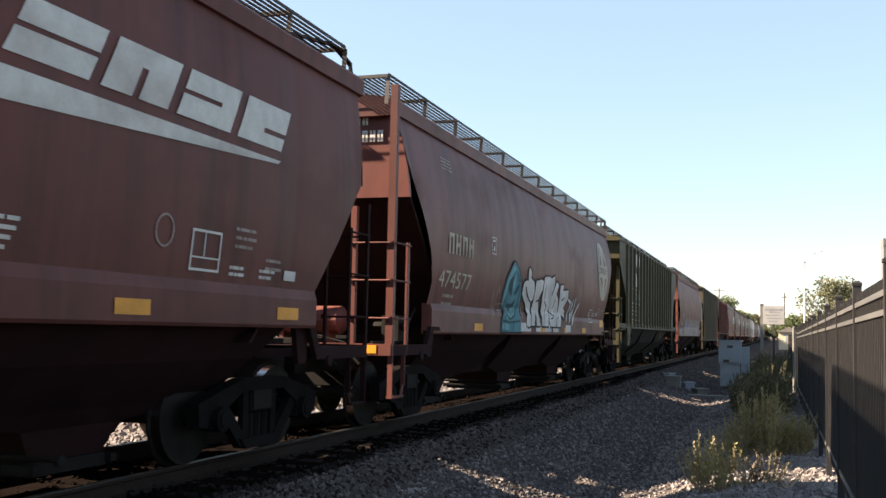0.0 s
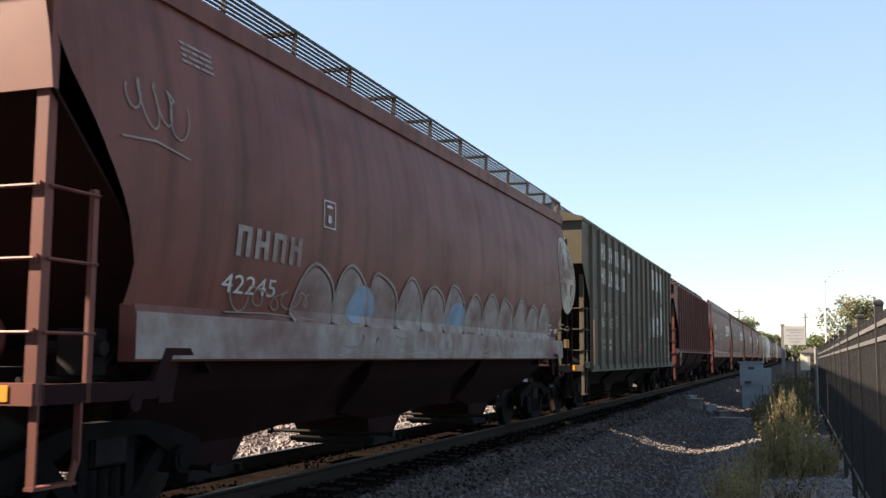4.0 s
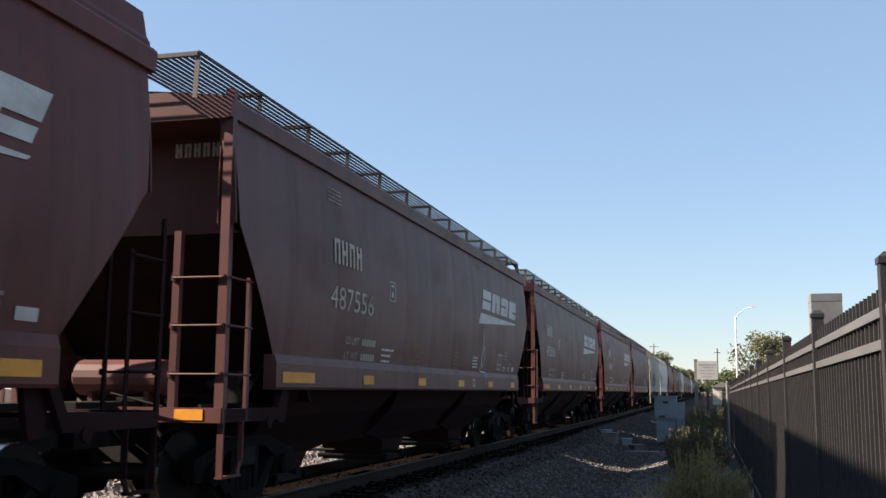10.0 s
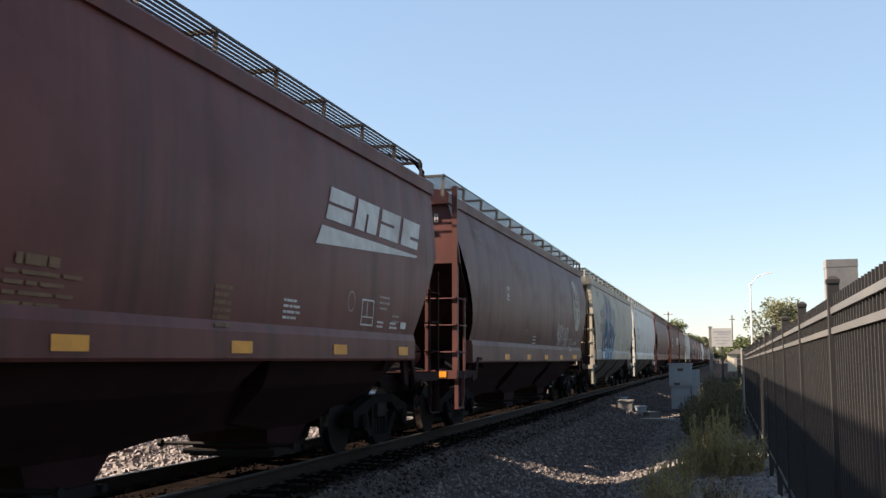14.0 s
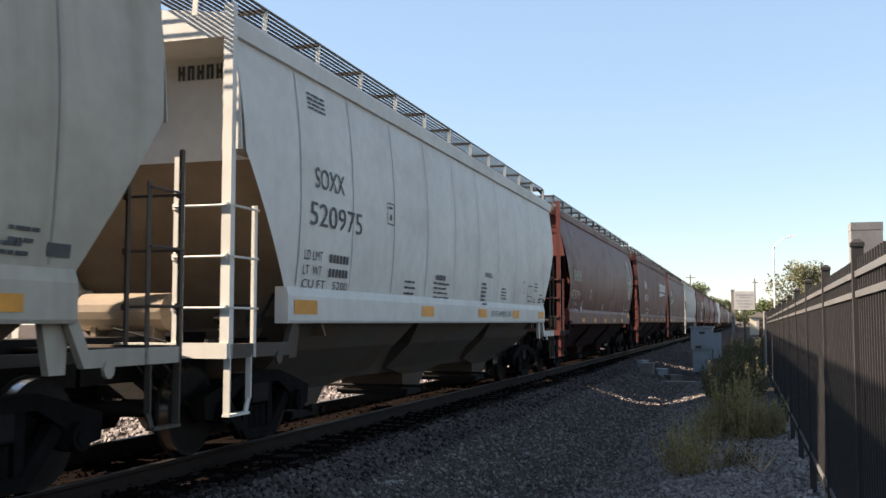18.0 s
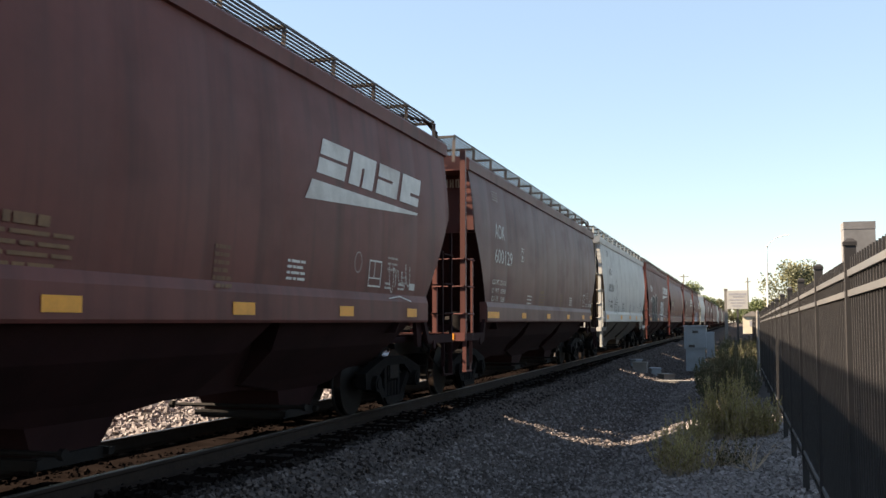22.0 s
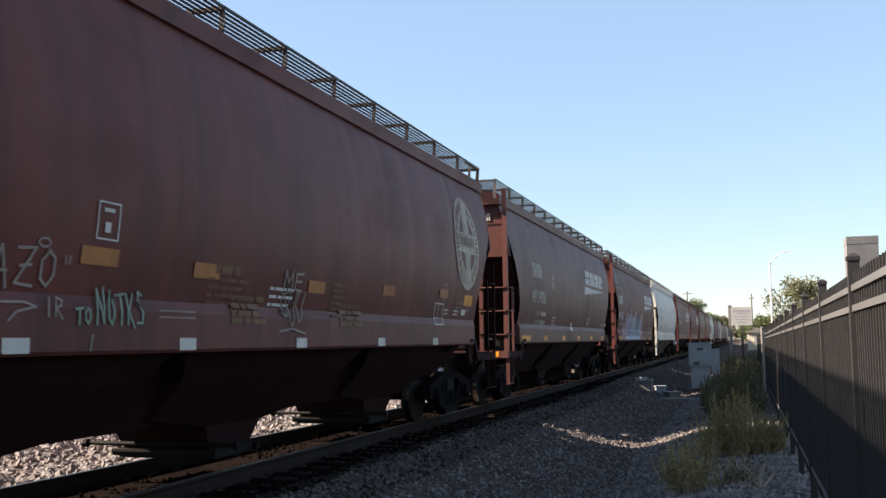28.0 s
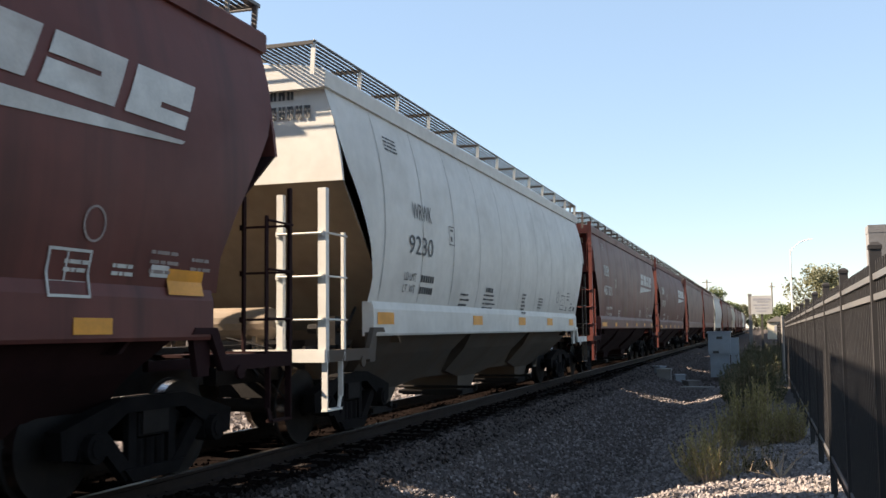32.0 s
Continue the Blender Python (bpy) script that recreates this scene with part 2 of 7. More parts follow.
# ---- mesh tools ----
class Geo:
    """Vertices and faces of one mesh."""

    def __init__(self):
        self.v, self.f = [], []

    def add(self, verts, faces):
        k = len(self.v)
        self.v += [tuple(p) for p in verts]
        self.f += [tuple(i + k for i in f) for f in faces]
        return self

    def box(self, x0, x1, y0, y1, z0, z1):
        return self.add([(x, y, z) for z in (z0, z1) for y in (y0, y1) for x in (x0, x1)],
                        [(0, 2, 3, 1), (4, 5, 7, 6), (0, 1, 5, 4), (2, 6, 7, 3), (0, 4, 6, 2), (1, 3, 7, 5)])

    def beam(self, a, b, w, h=None, up=(0, 0, 1)):
        """A square bar from a to b."""
        h = h or w
        a, b = Vector(a), Vector(b)
        d = (b - a).normalized()
        u = Vector(up)
        if abs(d.dot(u)) > 0.95:
            u = Vector((1, 0, 0))
        s = d.cross(u).normalized()
        u = s.cross(d)
        q = [s * (w / 2 * i) + u * (h / 2 * j) for i, j in ((-1, -1), (1, -1), (1, 1), (-1, 1))]
        return self.add([a + p for p in q] + [b + p for p in q],
                        [(3, 2, 1, 0), (4, 5, 6, 7), (0, 1, 5, 4), (1, 2, 6, 5), (2, 3, 7, 6), (3, 0, 4, 7)])

    def tube(self, a, b, r, n=8, r2=None):
        a, b = Vector(a), Vector(b)
        d = (b - a).normalized()
        u = Vector((0, 0, 1)) if abs(d.z) < 0.9 else Vector((1, 0, 0))
        s = d.cross(u).normalized()
        u = s.cross(d)
        r2 = r if r2 is None else r2
        ring = [(math.cos(2 * math.pi * i / n), math.sin(2 * math.pi * i / n)) for i in range(n)]
        vs = [a + (s * c + u * k) * r for c, k in ring] + [b + (s * c + u * k) * r2 for c, k in ring]
        return self.add(vs, [(i, (i + 1) % n, n + (i + 1) % n, n + i) for i in range(n)] + [tuple(range(n))[::-1], tuple(range(n, 2 * n))])

    def prism(self, pts, axis, lo, hi):
        """A polygon drawn in the plane across an axis, drawn out from lo to hi."""
        n = len(pts)
        put = {"x": lambda p, h: (h, p[0], p[1]), "y": lambda p, h: (p[0], h, p[1]), "z": lambda p, h: (p[0], p[1], h)}[axis]
        return self.add([put(p, lo) for p in pts] + [put(p, hi) for p in pts],
                        [(i, (i + 1) % n, n + (i + 1) % n, n + i) for i in range(n)] + [tuple(range(n))[::-1], tuple(range(n, 2 * n))])

    def lathe(self, profile, centre, n=28):
        """A profile of (x, radius) turned round the x axis."""
        c = Vector(centre)
        m = len(profile)
        vs = [c + Vector((x, r * math.cos(2 * math.pi * i / n), r * math.sin(2 * math.pi * i / n))) for i in range(n) for x, r in profile]
        return self.add(vs, [(i * m + k, i * m + k + 1, ((i + 1) % n) * m + k + 1, ((i + 1) % n) * m + k) for i in range(n) for k in range(m - 1)])

    def mirror_y(self, c):
        k = Geo()
        k.v = [(x, 2 * c - y, z) for x, y, z in self.v]
        k.f = [f[::-1] for f in self.f]
        return k

    def mirror_x(self):
        k = Geo()
        k.v = [(-x, y, z) for x, y, z in self.v]
        k.f = [f[::-1] for f in self.f]
        return k


def mesh_of(name, geo, mat, smooth=None):
    me = bpy.data.meshes.new(name)
    me.from_pydata(geo.v, [], geo.f)
    bm = bmesh.new()
    bm.from_mesh(me)
    bmesh.ops.recalc_face_normals(bm, faces=bm.faces)
    bm.to_mesh(me)
    bm.free()
    me.materials.append(mat)
    if smooth:
        me.polygons.foreach_set("use_smooth", [True] * len(me.polygons))
        me.set_sharp_from_angle(angle=radians(smooth))
    return me


CACHE = {}


def cached(name, key, mat, make, smooth=None):
    k = (name, key, mat.name)
    if k not in CACHE:
        CACHE[k] = mesh_of(name, make(), mat, smooth)
    return CACHE[k]


def part(name, me, parent, label="", at=None):
    ob = new(name, me)
    ob.parent = parent
    if at:
        ob.location = at
    if label:
        ob["label"] = label
    return ob


def thing(name, label, category, group="", kind="", at=(0, 0, 0)):
    ob = new(name)
    ob.location = at
    return tagged(ob, label, category, group, kind)


# ---- hopper cars: y runs from the leading corner post back along the car, x > 0 is the side towards the fence ----
LENGTH = 17.4
MID = LENGTH / 2


class Shape:
    """Outline of a car body: half width by height, and the slanted edges at its ends."""

    def __init__(self, kind):
        self.kind = kind
        self.flat = kind in ("ribbed", "deep")
        self.sill = {"ribbed": 1.53, "deep": 0.97, "round": 1.25}.get(kind, 1.30)
        self.base = {"ribbed": 1.53, "deep": 0.97}.get(kind, 1.68)
        self.eave = {"ribbed": 4.34, "deep": 4.58, "round": 4.28}.get(kind, 4.17)
        # ribs are proud of the wall
        self.ribs = {"ribbed": [1.62 + 0.885 * i for i in range(17)], "deep": [1.0 + 1.03 * i for i in range(16)]}.get(kind, [])

    def half(self, z):
        if self.flat:
            return 1.58
        bulge, mid = (0.19, 2.75) if self.kind == "round" else (0.10, 2.75)
        return 1.60 - bulge * ((z - mid) / 1.3) ** 2

    def start(self, z):
        """y of the leading edge of the side at height z."""
        if self.kind == "ribbed":
            return 0.12 if z > 3.55 else min(1.58, 0.25 + (3.55 - z) * 1.22)
        if self.kind == "deep":
            return 0.06 if z > 3.55 else min(0.95, 0.06 + (3.55 - z) * 0.95)
        if self.kind == "round":
            pts = [(4.2, 0.36), (3.7, 0.40), (3.35, 0.55), (2.9, 0.9), (2.4, 1.25), (2.0, 1.42), (1.75, 1.40), (1.3, 1.25)]
        else:
            pts = [(4.2, 0.36), (3.02, 0.46), (1.66, 1.50), (1.3, 1.55)]
        for (z1, y1), (z0, y0) in zip(pts, pts[1:]):
            if z >= z0:
                return y0 + (y1 - y0) * min(1, (z - z0) / (z1 - z0))
        return pts[-1][1]


SHAPES = {k: Shape(k) for k in ("smooth", "round", "ribbed", "deep")}


def side_geo(sh):
    g = Geo()
    if sh.kind == "deep":
        zs = [0.97, 1.8, 2.6, 2.8, 3.0, 3.2, 3.4, 3.54, 3.56, 3.9, sh.eave]
    elif sh.kind == "ribbed":
        zs = [1.53, 2.0, 2.46, 2.47, 2.8, 3.1, 3.4, 3.54, 3.56, 3.9, sh.eave]
    else:
        zs = sorted([1.68 + (sh.eave - 1.68) * i / 16 for i in range(17)] + [3.02])
    ys = [0.0]
    seam = 1.07 if sh.kind == "round" else 1.51
    if sh.flat:
        ys += [0.5 * i for i in range(1, 35)]
    else:
        k = 0.55 if sh.kind == "round" else 1.72
        while k < LENGTH - 0.3:
            ys += [k - 0.05, k, k + 0.05, k + seam * 0.33, k + seam * 0.66]
            k += seam
    ys.append(LENGTH)
    rnd = random.Random(5)
    dent = {}
    grid = []
    for z in zs:
        lo = sh.start(z)
        hi = LENGTH - lo
        row = []
        for j, y in enumerate(ys):
            yy = min(hi, max(lo, y))
            x = sh.half(z)
            if not sh.flat and 0 < j < len(ys) - 1:
                k = (j - 1) % 5
                if k == 1:
                    x -= dent.setdefault(j, rnd.uniform(0.0005, 0.0035) if sh.kind == "round" else rnd.uniform(0.0015, 0.0045))
                elif k in (3, 4):
                    d = dent.setdefault((j, round(z * 2)), rnd.uniform(-0.004, 0.004))
                    x += d
            row.append((x, yy, z))
        grid.append(row)
    m = len(ys)
    for side in (1, -1):
        base = len(g.v)
        g.v += [(x * side, y, z) for row in grid for x, y, z in row]
        for i in range(len(zs) - 1):
            for j in range(m - 1):
                q = (base + i * m + j, base + i * m + j + 1, base + (i + 1) * m + j + 1, base + (i + 1) * m + j)
                a, b, c, d = (g.v[k] for k in q)
                if abs(a[1] - b[1]) + abs(c[1] - d[1]) < 0.004:
                    continue
                g.f.append(q)
    return g


def roof_geo(sh):
    e = sh.eave
    w = sh.half(e)
    if sh.flat:
        prof = [(w + 0.02, e - 0.06), (w + 0.035, e), (w + 0.02, e + 0.035), (1.0, e + 0.2), (0.4, e + 0.26)]
        y0, y1 = 0.02, LENGTH - 0.02
    else:
        prof = [(w - 0.02, e - 0.035), (w + 0.045, e - 0.02), (w + 0.055, e + 0.16), (w + 0.02, e + 0.20), (1.05, e + 0.26), (0.45, e + 0.32)]
        y0, y1 = 0.30, LENGTH - 0.30
    pts = prof + [(-x, z) for x, z in prof[::-1]]
    return Geo().prism(pts, "y", y0, y1)


SET_BACK = 0.98  # the end sheet of a smooth car stands well inside its side sheets


def end_flange_geo(sh, s):
    """Folded front edge of the side sheet, and the return that joins it to the set-back end sheet."""
    zs = [3.02 + (sh.eave - 3.02) * i / 5 for i in range(6)]
    out = [(s * (sh.half(z) - 0.005), z) for z in zs]
    back = [(s * (sh.half(z) - 0.13), z) for z in zs[::-1]]
    g = Geo().prism(out + back, "y", 0.38, 0.40)
    return g.box(min(s * 1.36, s * 1.37), max(s * 1.36, s * 1.37), 0.40, SET_BACK, 3.02, sh.eave)


def end_geo(sh):
    """Upper end sheet."""
    g = Geo()
    e = sh.eave
    if sh.kind == "ribbed":
        knee, y0, low = 3.72, 0.16, (3.3, 1.2)
    elif sh.kind == "deep":
        knee, y0, low = 3.5, 0.10, (2.9, 1.1)
    elif sh.kind == "round":
        knee, y0, low = 3.12, 0.40, (2.7, 1.15)
    else:
        knee, y0, low = 3.02, SET_BACK, (2.7, 1.15)
    zs = [knee + (e + 0.02 - knee) * i / 5 for i in range(6)]
    out = [(sh.half(min(z, e)) - 0.012, z) for z in zs]
    pts = out + [(0.9, e + 0.2), (-0.9, e + 0.2)] + [(-x, z) for x, z in out[::-1]]
    g.prism(pts, "y", y0, y0 + 0.05)
    return g


def slope_geo(sh):
    """The slope sheet that falls away under the end sheet."""
    g = Geo()
    knee, y0, low = {"ribbed": (3.72, 0.16, (3.3, 1.2)), "deep": (3.5, 0.10, (2.9, 1.1))}.get(sh.kind, (3.12, 0.40, (2.7, 1.15)) if sh.kind == "round" else (3.02, SET_BACK, (2.7, 1.15)))
    w0, w1 = sh.half(knee) - 0.02, sh.half(1.7) - 0.05
    g.add([(-w0, y0 + 0.02, knee), (w0, y0 + 0.02, knee), (w1, low[0], low[1]), (-w1, low[0], low[1]),
           (-w0, y0 + 0.06, knee), (w0, y0 + 0.06, knee), (w1, low[0] + 0.05, low[1]), (-w1, low[0] + 0.05, low[1])],
          [(0, 1, 2, 3), (7, 6, 5, 4), (0, 4, 5, 1), (1, 5, 6, 2), (2, 6, 7, 3), (3, 7, 4, 0)])
    return g


def sill_geo(sh):
    w = sh.half(1.7)
    g = Geo()
    if sh.flat:
        z = sh.sill
        g.prism([(1.52, z - 0.03), (1.61, z - 0.03), (1.61, z + 0.11), (1.585, z + 0.13), (1.52, z + 0.13)], "y", 0.95 if sh.kind == "deep" else 0.05, LENGTH - 0.05)
    else:
        g.prism([(w - 0.12, sh.sill), (w + 0.025, sh.sill), (w + 0.04, sh.sill + 0.03), (w + 0.04, 1.60), (w + 0.01, 1.70), (w - 0.12, 1.70)], "y", 1.50, LENGTH - 1.50)
    return g


def sill_end_geo(sh):
    """Low side sill over the truck, with the jacking plate."""
    g = Geo()
    if sh.kind == "ribbed":
        g.prism([(1.55, 1.52), (2.35, 1.52), (2.0, 0.92), (1.6, 0.92)], "x", 1.50, 1.56)
        g.box(1.44, 1.50, 0.0, 1.6, 1.42, 1.52)
        g.tube((1.56, 1.78, 1.22), (1.575, 1.78, 1.22), 0.09, 12)
    elif sh.kind == "deep":
        g.prism([(0.0, 1.04), (1.0, 1.04), (1.0, 1.18), (0.0, 1.18)], "x", 1.46, 1.58)
    else:
        g.prism([(0.02, 0.96), (1.35, 0.96), (1.55, 1.30), (1.85, 1.30), (1.80, 1.36), (1.45, 1.36), (1.30, 1.10), (0.02, 1.10)], "x", 1.47, 1.53)
        g.prism([(1.45, 1.30), (1.75, 1.30), (1.66, 0.92), (1.48, 0.92)], "x", 1.40, 1.46)
        g.tube((1.52, 1.06, 0.94), (1.55, 1.06, 0.94), 0.07, 10)
    return g


def bay_geo(sh, c):
    """One hopper: steep slopes that fall to a narrow outlet near the rails."""
    top = sh.sill + 0.08
    w = sh.half(1.7) - 0.06
    rings = [(w, 2.26, top), (w * 0.80, 1.95, 0.98), (0.74, 1.85, 0.58), (0.60, 0.62, 0.42), (0.54, 0.44, 0.14)]
    g = Geo()
    g.v = [(sx * x, c + sy * y, z) for x, y, z in rings for sx, sy in ((-1, -1), (1, -1), (1, 1), (-1, 1))]
    n = len(rings)
    g.f = [(4 * i + k, 4 * i + (k + 1) % 4, 4 * i + 4 + (k + 1) % 4, 4 * i + 4 + k) for i in range(n - 1) for k in range(4)]
    g.f.append(tuple(range(4 * n - 4, 4 * n)))
    return g


def ridge_geo():
    """Sloped saddle sheets that close the space between the hoppers."""
    return Geo().prism([(-1.08, 1.3), (1.08, 1.3), (0.90, 0.96), (0.62, 0.50), (-0.62, 0.50), (-0.90, 0.96)], "y", 1.95, LENGTH - 1.95)


def gate_geo():
    """Outlet frame with its sliding-gate runners, one casting."""
    g = Geo().box(-0.60, 0.60, -0.46, 0.46, 0.05, 0.16)
    g.box(-0.66, 0.66, -0.52, -0.44, 0.08, 0.15).box(-0.66, 0.66, 0.44, 0.52, 0.08, 0.15)
    return g


def gate_shaft_geo():
    g = Geo().tube((-0.95, -0.58, 0.22), (0.95, -0.58, 0.22), 0.025, 8)
    g.tube((0.93, -0.58, 0.22), (0.98, -0.58, 0.22), 0.05, 8).tube((-0.98, -0.58, 0.22), (-0.93, -0.58, 0.22), 0.05, 8)
    return g


def centre_sill_geo():
    return Geo().box(-0.26, 0.26, -0.25, LENGTH + 0.25, 0.70, 1.16).box(-0.32, 0.32, 1.3, 2.2, 0.72, 1.2).box(-0.32, 0.32, LENGTH - 2.2, LENGTH - 1.3, 0.72, 1.2)


def coupler_geo():
    g = Geo().box(-0.08, 0.08, -0.50, -0.1, 0.80, 0.94)
    g.prism([(-0.14, -0.62), (0.05, -0.64), (0.14, -0.52), (0.15, -0.42), (-0.12, -0.40)], "z", 0.72, 1.0)
    g.beam((0.25, -0.02, 0.98), (0.95, -0.06, 1.0), 0.03)
    g.beam((0.95, -0.06, 1.0), (1.1, -0.06, 0.84), 0.03)
    for i in range(6):
        a = -0.15 - 0.09 * i
        g.tube((-0.3, a, 0.78 - 0.12 * math.sin(i / 5 * 2.6)), (-0.3, a - 0.1, 0.78 - 0.12 * math.sin((i + 1) / 5 * 2.6)), 0.028, 6)
    return g


def platform_geo(sh):
    z = 0.96
    g = Geo().box(-1.52, 1.52, -0.03, 0.06, z, z + 0.15)
    g.box(-1.50, 1.50, 0.06, 0.62, z + 0.10, z + 0.13)
    g.box(-0.9, -0.84, 0.06, 1.6, z, z + 0.1).box(0.84, 0.9, 0.06, 1.6, z, z + 0.1)
    return g


def post_geo(top, x, wide=0.10):
    """An angle iron."""
    g = Geo().box(x - wide, x, -0.012, 0.0, 0.96, top).box(x - 0.012, x, 0.0, wide * 0.75, 0.96, top)
    for z in (1.45, 1.95, 2.45):
        g.box(x - 0.085, x - 0.03, -0.03, -0.012, z - 0.03, z + 0.03)
    return g


def stile_geo(x, y, z1, wide=0.055):
    return Geo().box(x - 0.012, x, y, y + wide, 0.96, z1).box(x - 0.04, x, y, y + 0.012, 0.96, z1)


def step_geo():
    g = Geo().beam((1.50, 0.02, 0.98), (1.50, 0.02, 0.42), 0.07, 0.02, (0, 1, 0)).beam((1.50, 0.46, 0.98), (1.50, 0.46, 0.55), 0.06, 0.02, (0, 1, 0))
    g.beam((1.50, 0.46, 0.56), (1.50, 0.40, 0.42), 0.06, 0.02, (1, 0, 0)).box(1.46, 1.54, 0.0, 0.42, 0.40, 0.425)
    return g


def walk_geo(sh, z, y0, y1, x0=0.72, x1=1.22):
    """Open grating of long bars on cross bars."""
    g = Geo()
    for side in (1, -1):
        n = max(9, round((x1 - x0) / 0.068))
        for i in range(n):
            x = (x0 + (x1 - x0) * i / (n - 1)) * side
            g.box(x - 0.009, x + 0.009, y0, y1, z - 0.024, z)
        k = y0
        while k < y1 + 0.01:
            g.box(min(x0 * side, x1 * side), max(x0 * side, x1 * side), k - 0.022, k + 0.022, z - 0.05, z - 0.006)
            k += (y1 - y0) / 12
    for end in (y0, y1 - 0.62):
        for i in range(12):
            y = end + 0.62 * i / 11
            g.box(-x0, x0, y - 0.004, y + 0.004, z - 0.028, z)
    return g


def bracket_geo(sh, z, y0, y1, x0=0.72, x1=1.22):
    g = Geo()
    n = 13
    for i in range(n):
        y = y0 + (y1 - y0) * i / (n - 1)
        for s in (1, -1):
            roof = sh.eave + 0.16 + (0.0 if sh.flat else 0.02)
            g.beam((s * x1, y, z - 0.03), (s * x1 * 0.985, y, roof - 0.12), 0.055, 0.012, (0, 1, 0))
    for s in (1, -1):
        g.box(s * x1 - 0.006, s * x1 + 0.006, y0, y1, z - 0.022, z + 0.012)
    return g


def end_rail_geo(z, y):
    """Bent grab rail at the end of the roof."""
    g = Geo()
    for s in (1, -1):
        p = [(s * 0.85, y - 0.75, z + 0.02), (s * 1.25, y - 0.1, z), (s * 1.33, y + 0.22, z - 0.16), (s * 1.36, y + 0.24, z - 0.45)]
        for a, b in zip(p, p[1:]):
            g.beam(a, b, 0.06, 0.03)
    g.beam((-0.85, y - 0.75, z + 0.02), (0.85, y - 0.75, z + 0.02), 0.05, 0.03)
    return g


def platform_legs_geo(sh, z, y):
    """Square frame under the trailing end of the roof walkway."""
    g = Geo()
    for s in (1, -1):
        for k in (y, y - 0.55):
            g.beam((s * 1.33, k, z), (s * 1.30, k, sh.eave + 0.08), 0.045, 0.03, (0, 1, 0))
        g.beam((s * 1.33, y + 0.02, z - 0.02), (s * 0.86, y + 0.02, z - 0.02), 0.05, 0.04)
        g.beam((s * 1.35, y - 0.9, z - 0.01), (s * 1.35, y + 0.02, z - 0.01), 0.04, 0.04)
    g.beam((-0.9, y + 0.02, z - 0.02), (0.9, y + 0.02, z - 0.02), 0.05, 0.04)
    return g


def roof_curb_geo(sh):
    """Raised band along both edges of a roof that has no walkway."""
    g = Geo()
    e = sh.eave
    for s in (1, -1):
        g.prism([(s * 1.47, e + 0.03), (s * 1.49, e + 0.24), (s * 1.45, e + 0.30), (s * 1.40, e + 0.54), (s * 1.31, e + 0.56), (s * 1.28, e + 0.1)], "y", 0.36, LENGTH - 0.36)
    return g


def hatch_geo(sh):
    z = sh.eave + (0.24 if sh.flat else 0.30)
    g = Geo().prism([(-0.36, z), (0.36, z), (0.33, z + 0.09), (0.2, z + 0.13), (-0.2, z + 0.13), (-0.33, z + 0.09)], "y", 1.0, LENGTH - 1.0)
    for i in range(12):
        y = 1.4 + i * 1.3
        g.box(-0.42, 0.42, y, y + 0.07, z + 0.02, z + 0.155)
    return g


def side_frame_geo():
    """Cast side frame of a truck: arched top, two open windows, spring nest and pedestal jaws."""
    g = Geo()
    x0, x1 = 0.98, 1.13
    g.prism([(-1.24, 0.62), (-0.80, 0.74), (-0.42, 0.83), (0.42, 0.83), (0.80, 0.74), (1.24, 0.62), (1.22, 0.40), (1.06, 0.38), (1.02, 0.52), (0.74, 0.54), (0.42, 0.70), (-0.42, 0.70), (-0.74, 0.54), (-1.02, 0.52), (-1.06, 0.38), (-1.22, 0.40)], "x", x0, x1)
    for s in (1, -1):
        g.beam((1.055, s * 0.80, 0.62), (1.055, s * 0.34, 0.17), 0.14, 0.085, (1, 0, 0))
        g.beam((1.055, s * 0.29, 0.74), (1.055, s * 0.29, 0.2), 0.11, 0.06, (1, 0, 0))
        g.box(0.985, 1.125, s * 0.889 - 0.13, s * 0.889 + 0.13, 0.36, 0.60)
        g.tube((0.98, s * 0.889, 0.457), (1.20, s * 0.889, 0.457), 0.125, 14)
        g.tube((1.20, s * 0.889, 0.457), (1.215, s * 0.889, 0.457), 0.08, 12)
    for k in (-0.15, 0.0, 0.15):
        g.tube((1.02, k, 0.2), (1.02, k, 0.46), 0.068, 10)
    g.prism([(-0.44, 0.22), (-0.33, 0.11), (0.33, 0.11), (0.44, 0.22)], "x", x0, x1)
    g.box(0.95, 1.10, -0.23, 0.23, 0.48, 0.68)
    return g


def bolster_geo():
    g = Geo().box(-1.12, 1.12, -0.19, 0.19, 0.50, 0.74)
    for k in (1, -1):
        g.box(-0.8, 0.8, k * 0.42 - 0.05, k * 0.42 + 0.05, 0.36, 0.46)
    return g


def wheelset_geo():
    g = Geo()
    prof = [(0.0, 0.10), (0.03, 0.13), (0.02, 0.36), (-0.01, 0.40), (-0.01, 0.457), (-0.11, 0.463), (-0.12, 0.485), (-0.145, 0.485), (-0.15, 0.41), (-0.09, 0.36), (-0.09, 0.13), (-0.14, 0.10)]
    g.lathe([(0.79 + x, r) for x, r in prof], (0, 0, 0))
    g.lathe([(-0.79 - x, r) for x, r in prof], (0, 0, 0))
    g.tube((-1.0, 0, 0), (1.0, 0, 0), 0.085, 12)
    return g


# ---- markings ----
STRETCH = [1.0]  # length of the present car over the usual length
FRONT = [0.0]  # how far the leading posts of the present car stand back from the usual line


def decal_mesh(name, polys, sh, mat, lift):
    """Flat shapes (y, z) laid on the curved side of a car."""
    bm = bmesh.new()
    for p in polys:
        vs = [bm.verts.new((0, y, z)) for y, z in p]
        try:
            bm.faces.new(vs)
        except ValueError:
            pass
    bmesh.ops.triangulate(bm, faces=bm.faces)
    return lay(name, bm, sh, mat, lift)


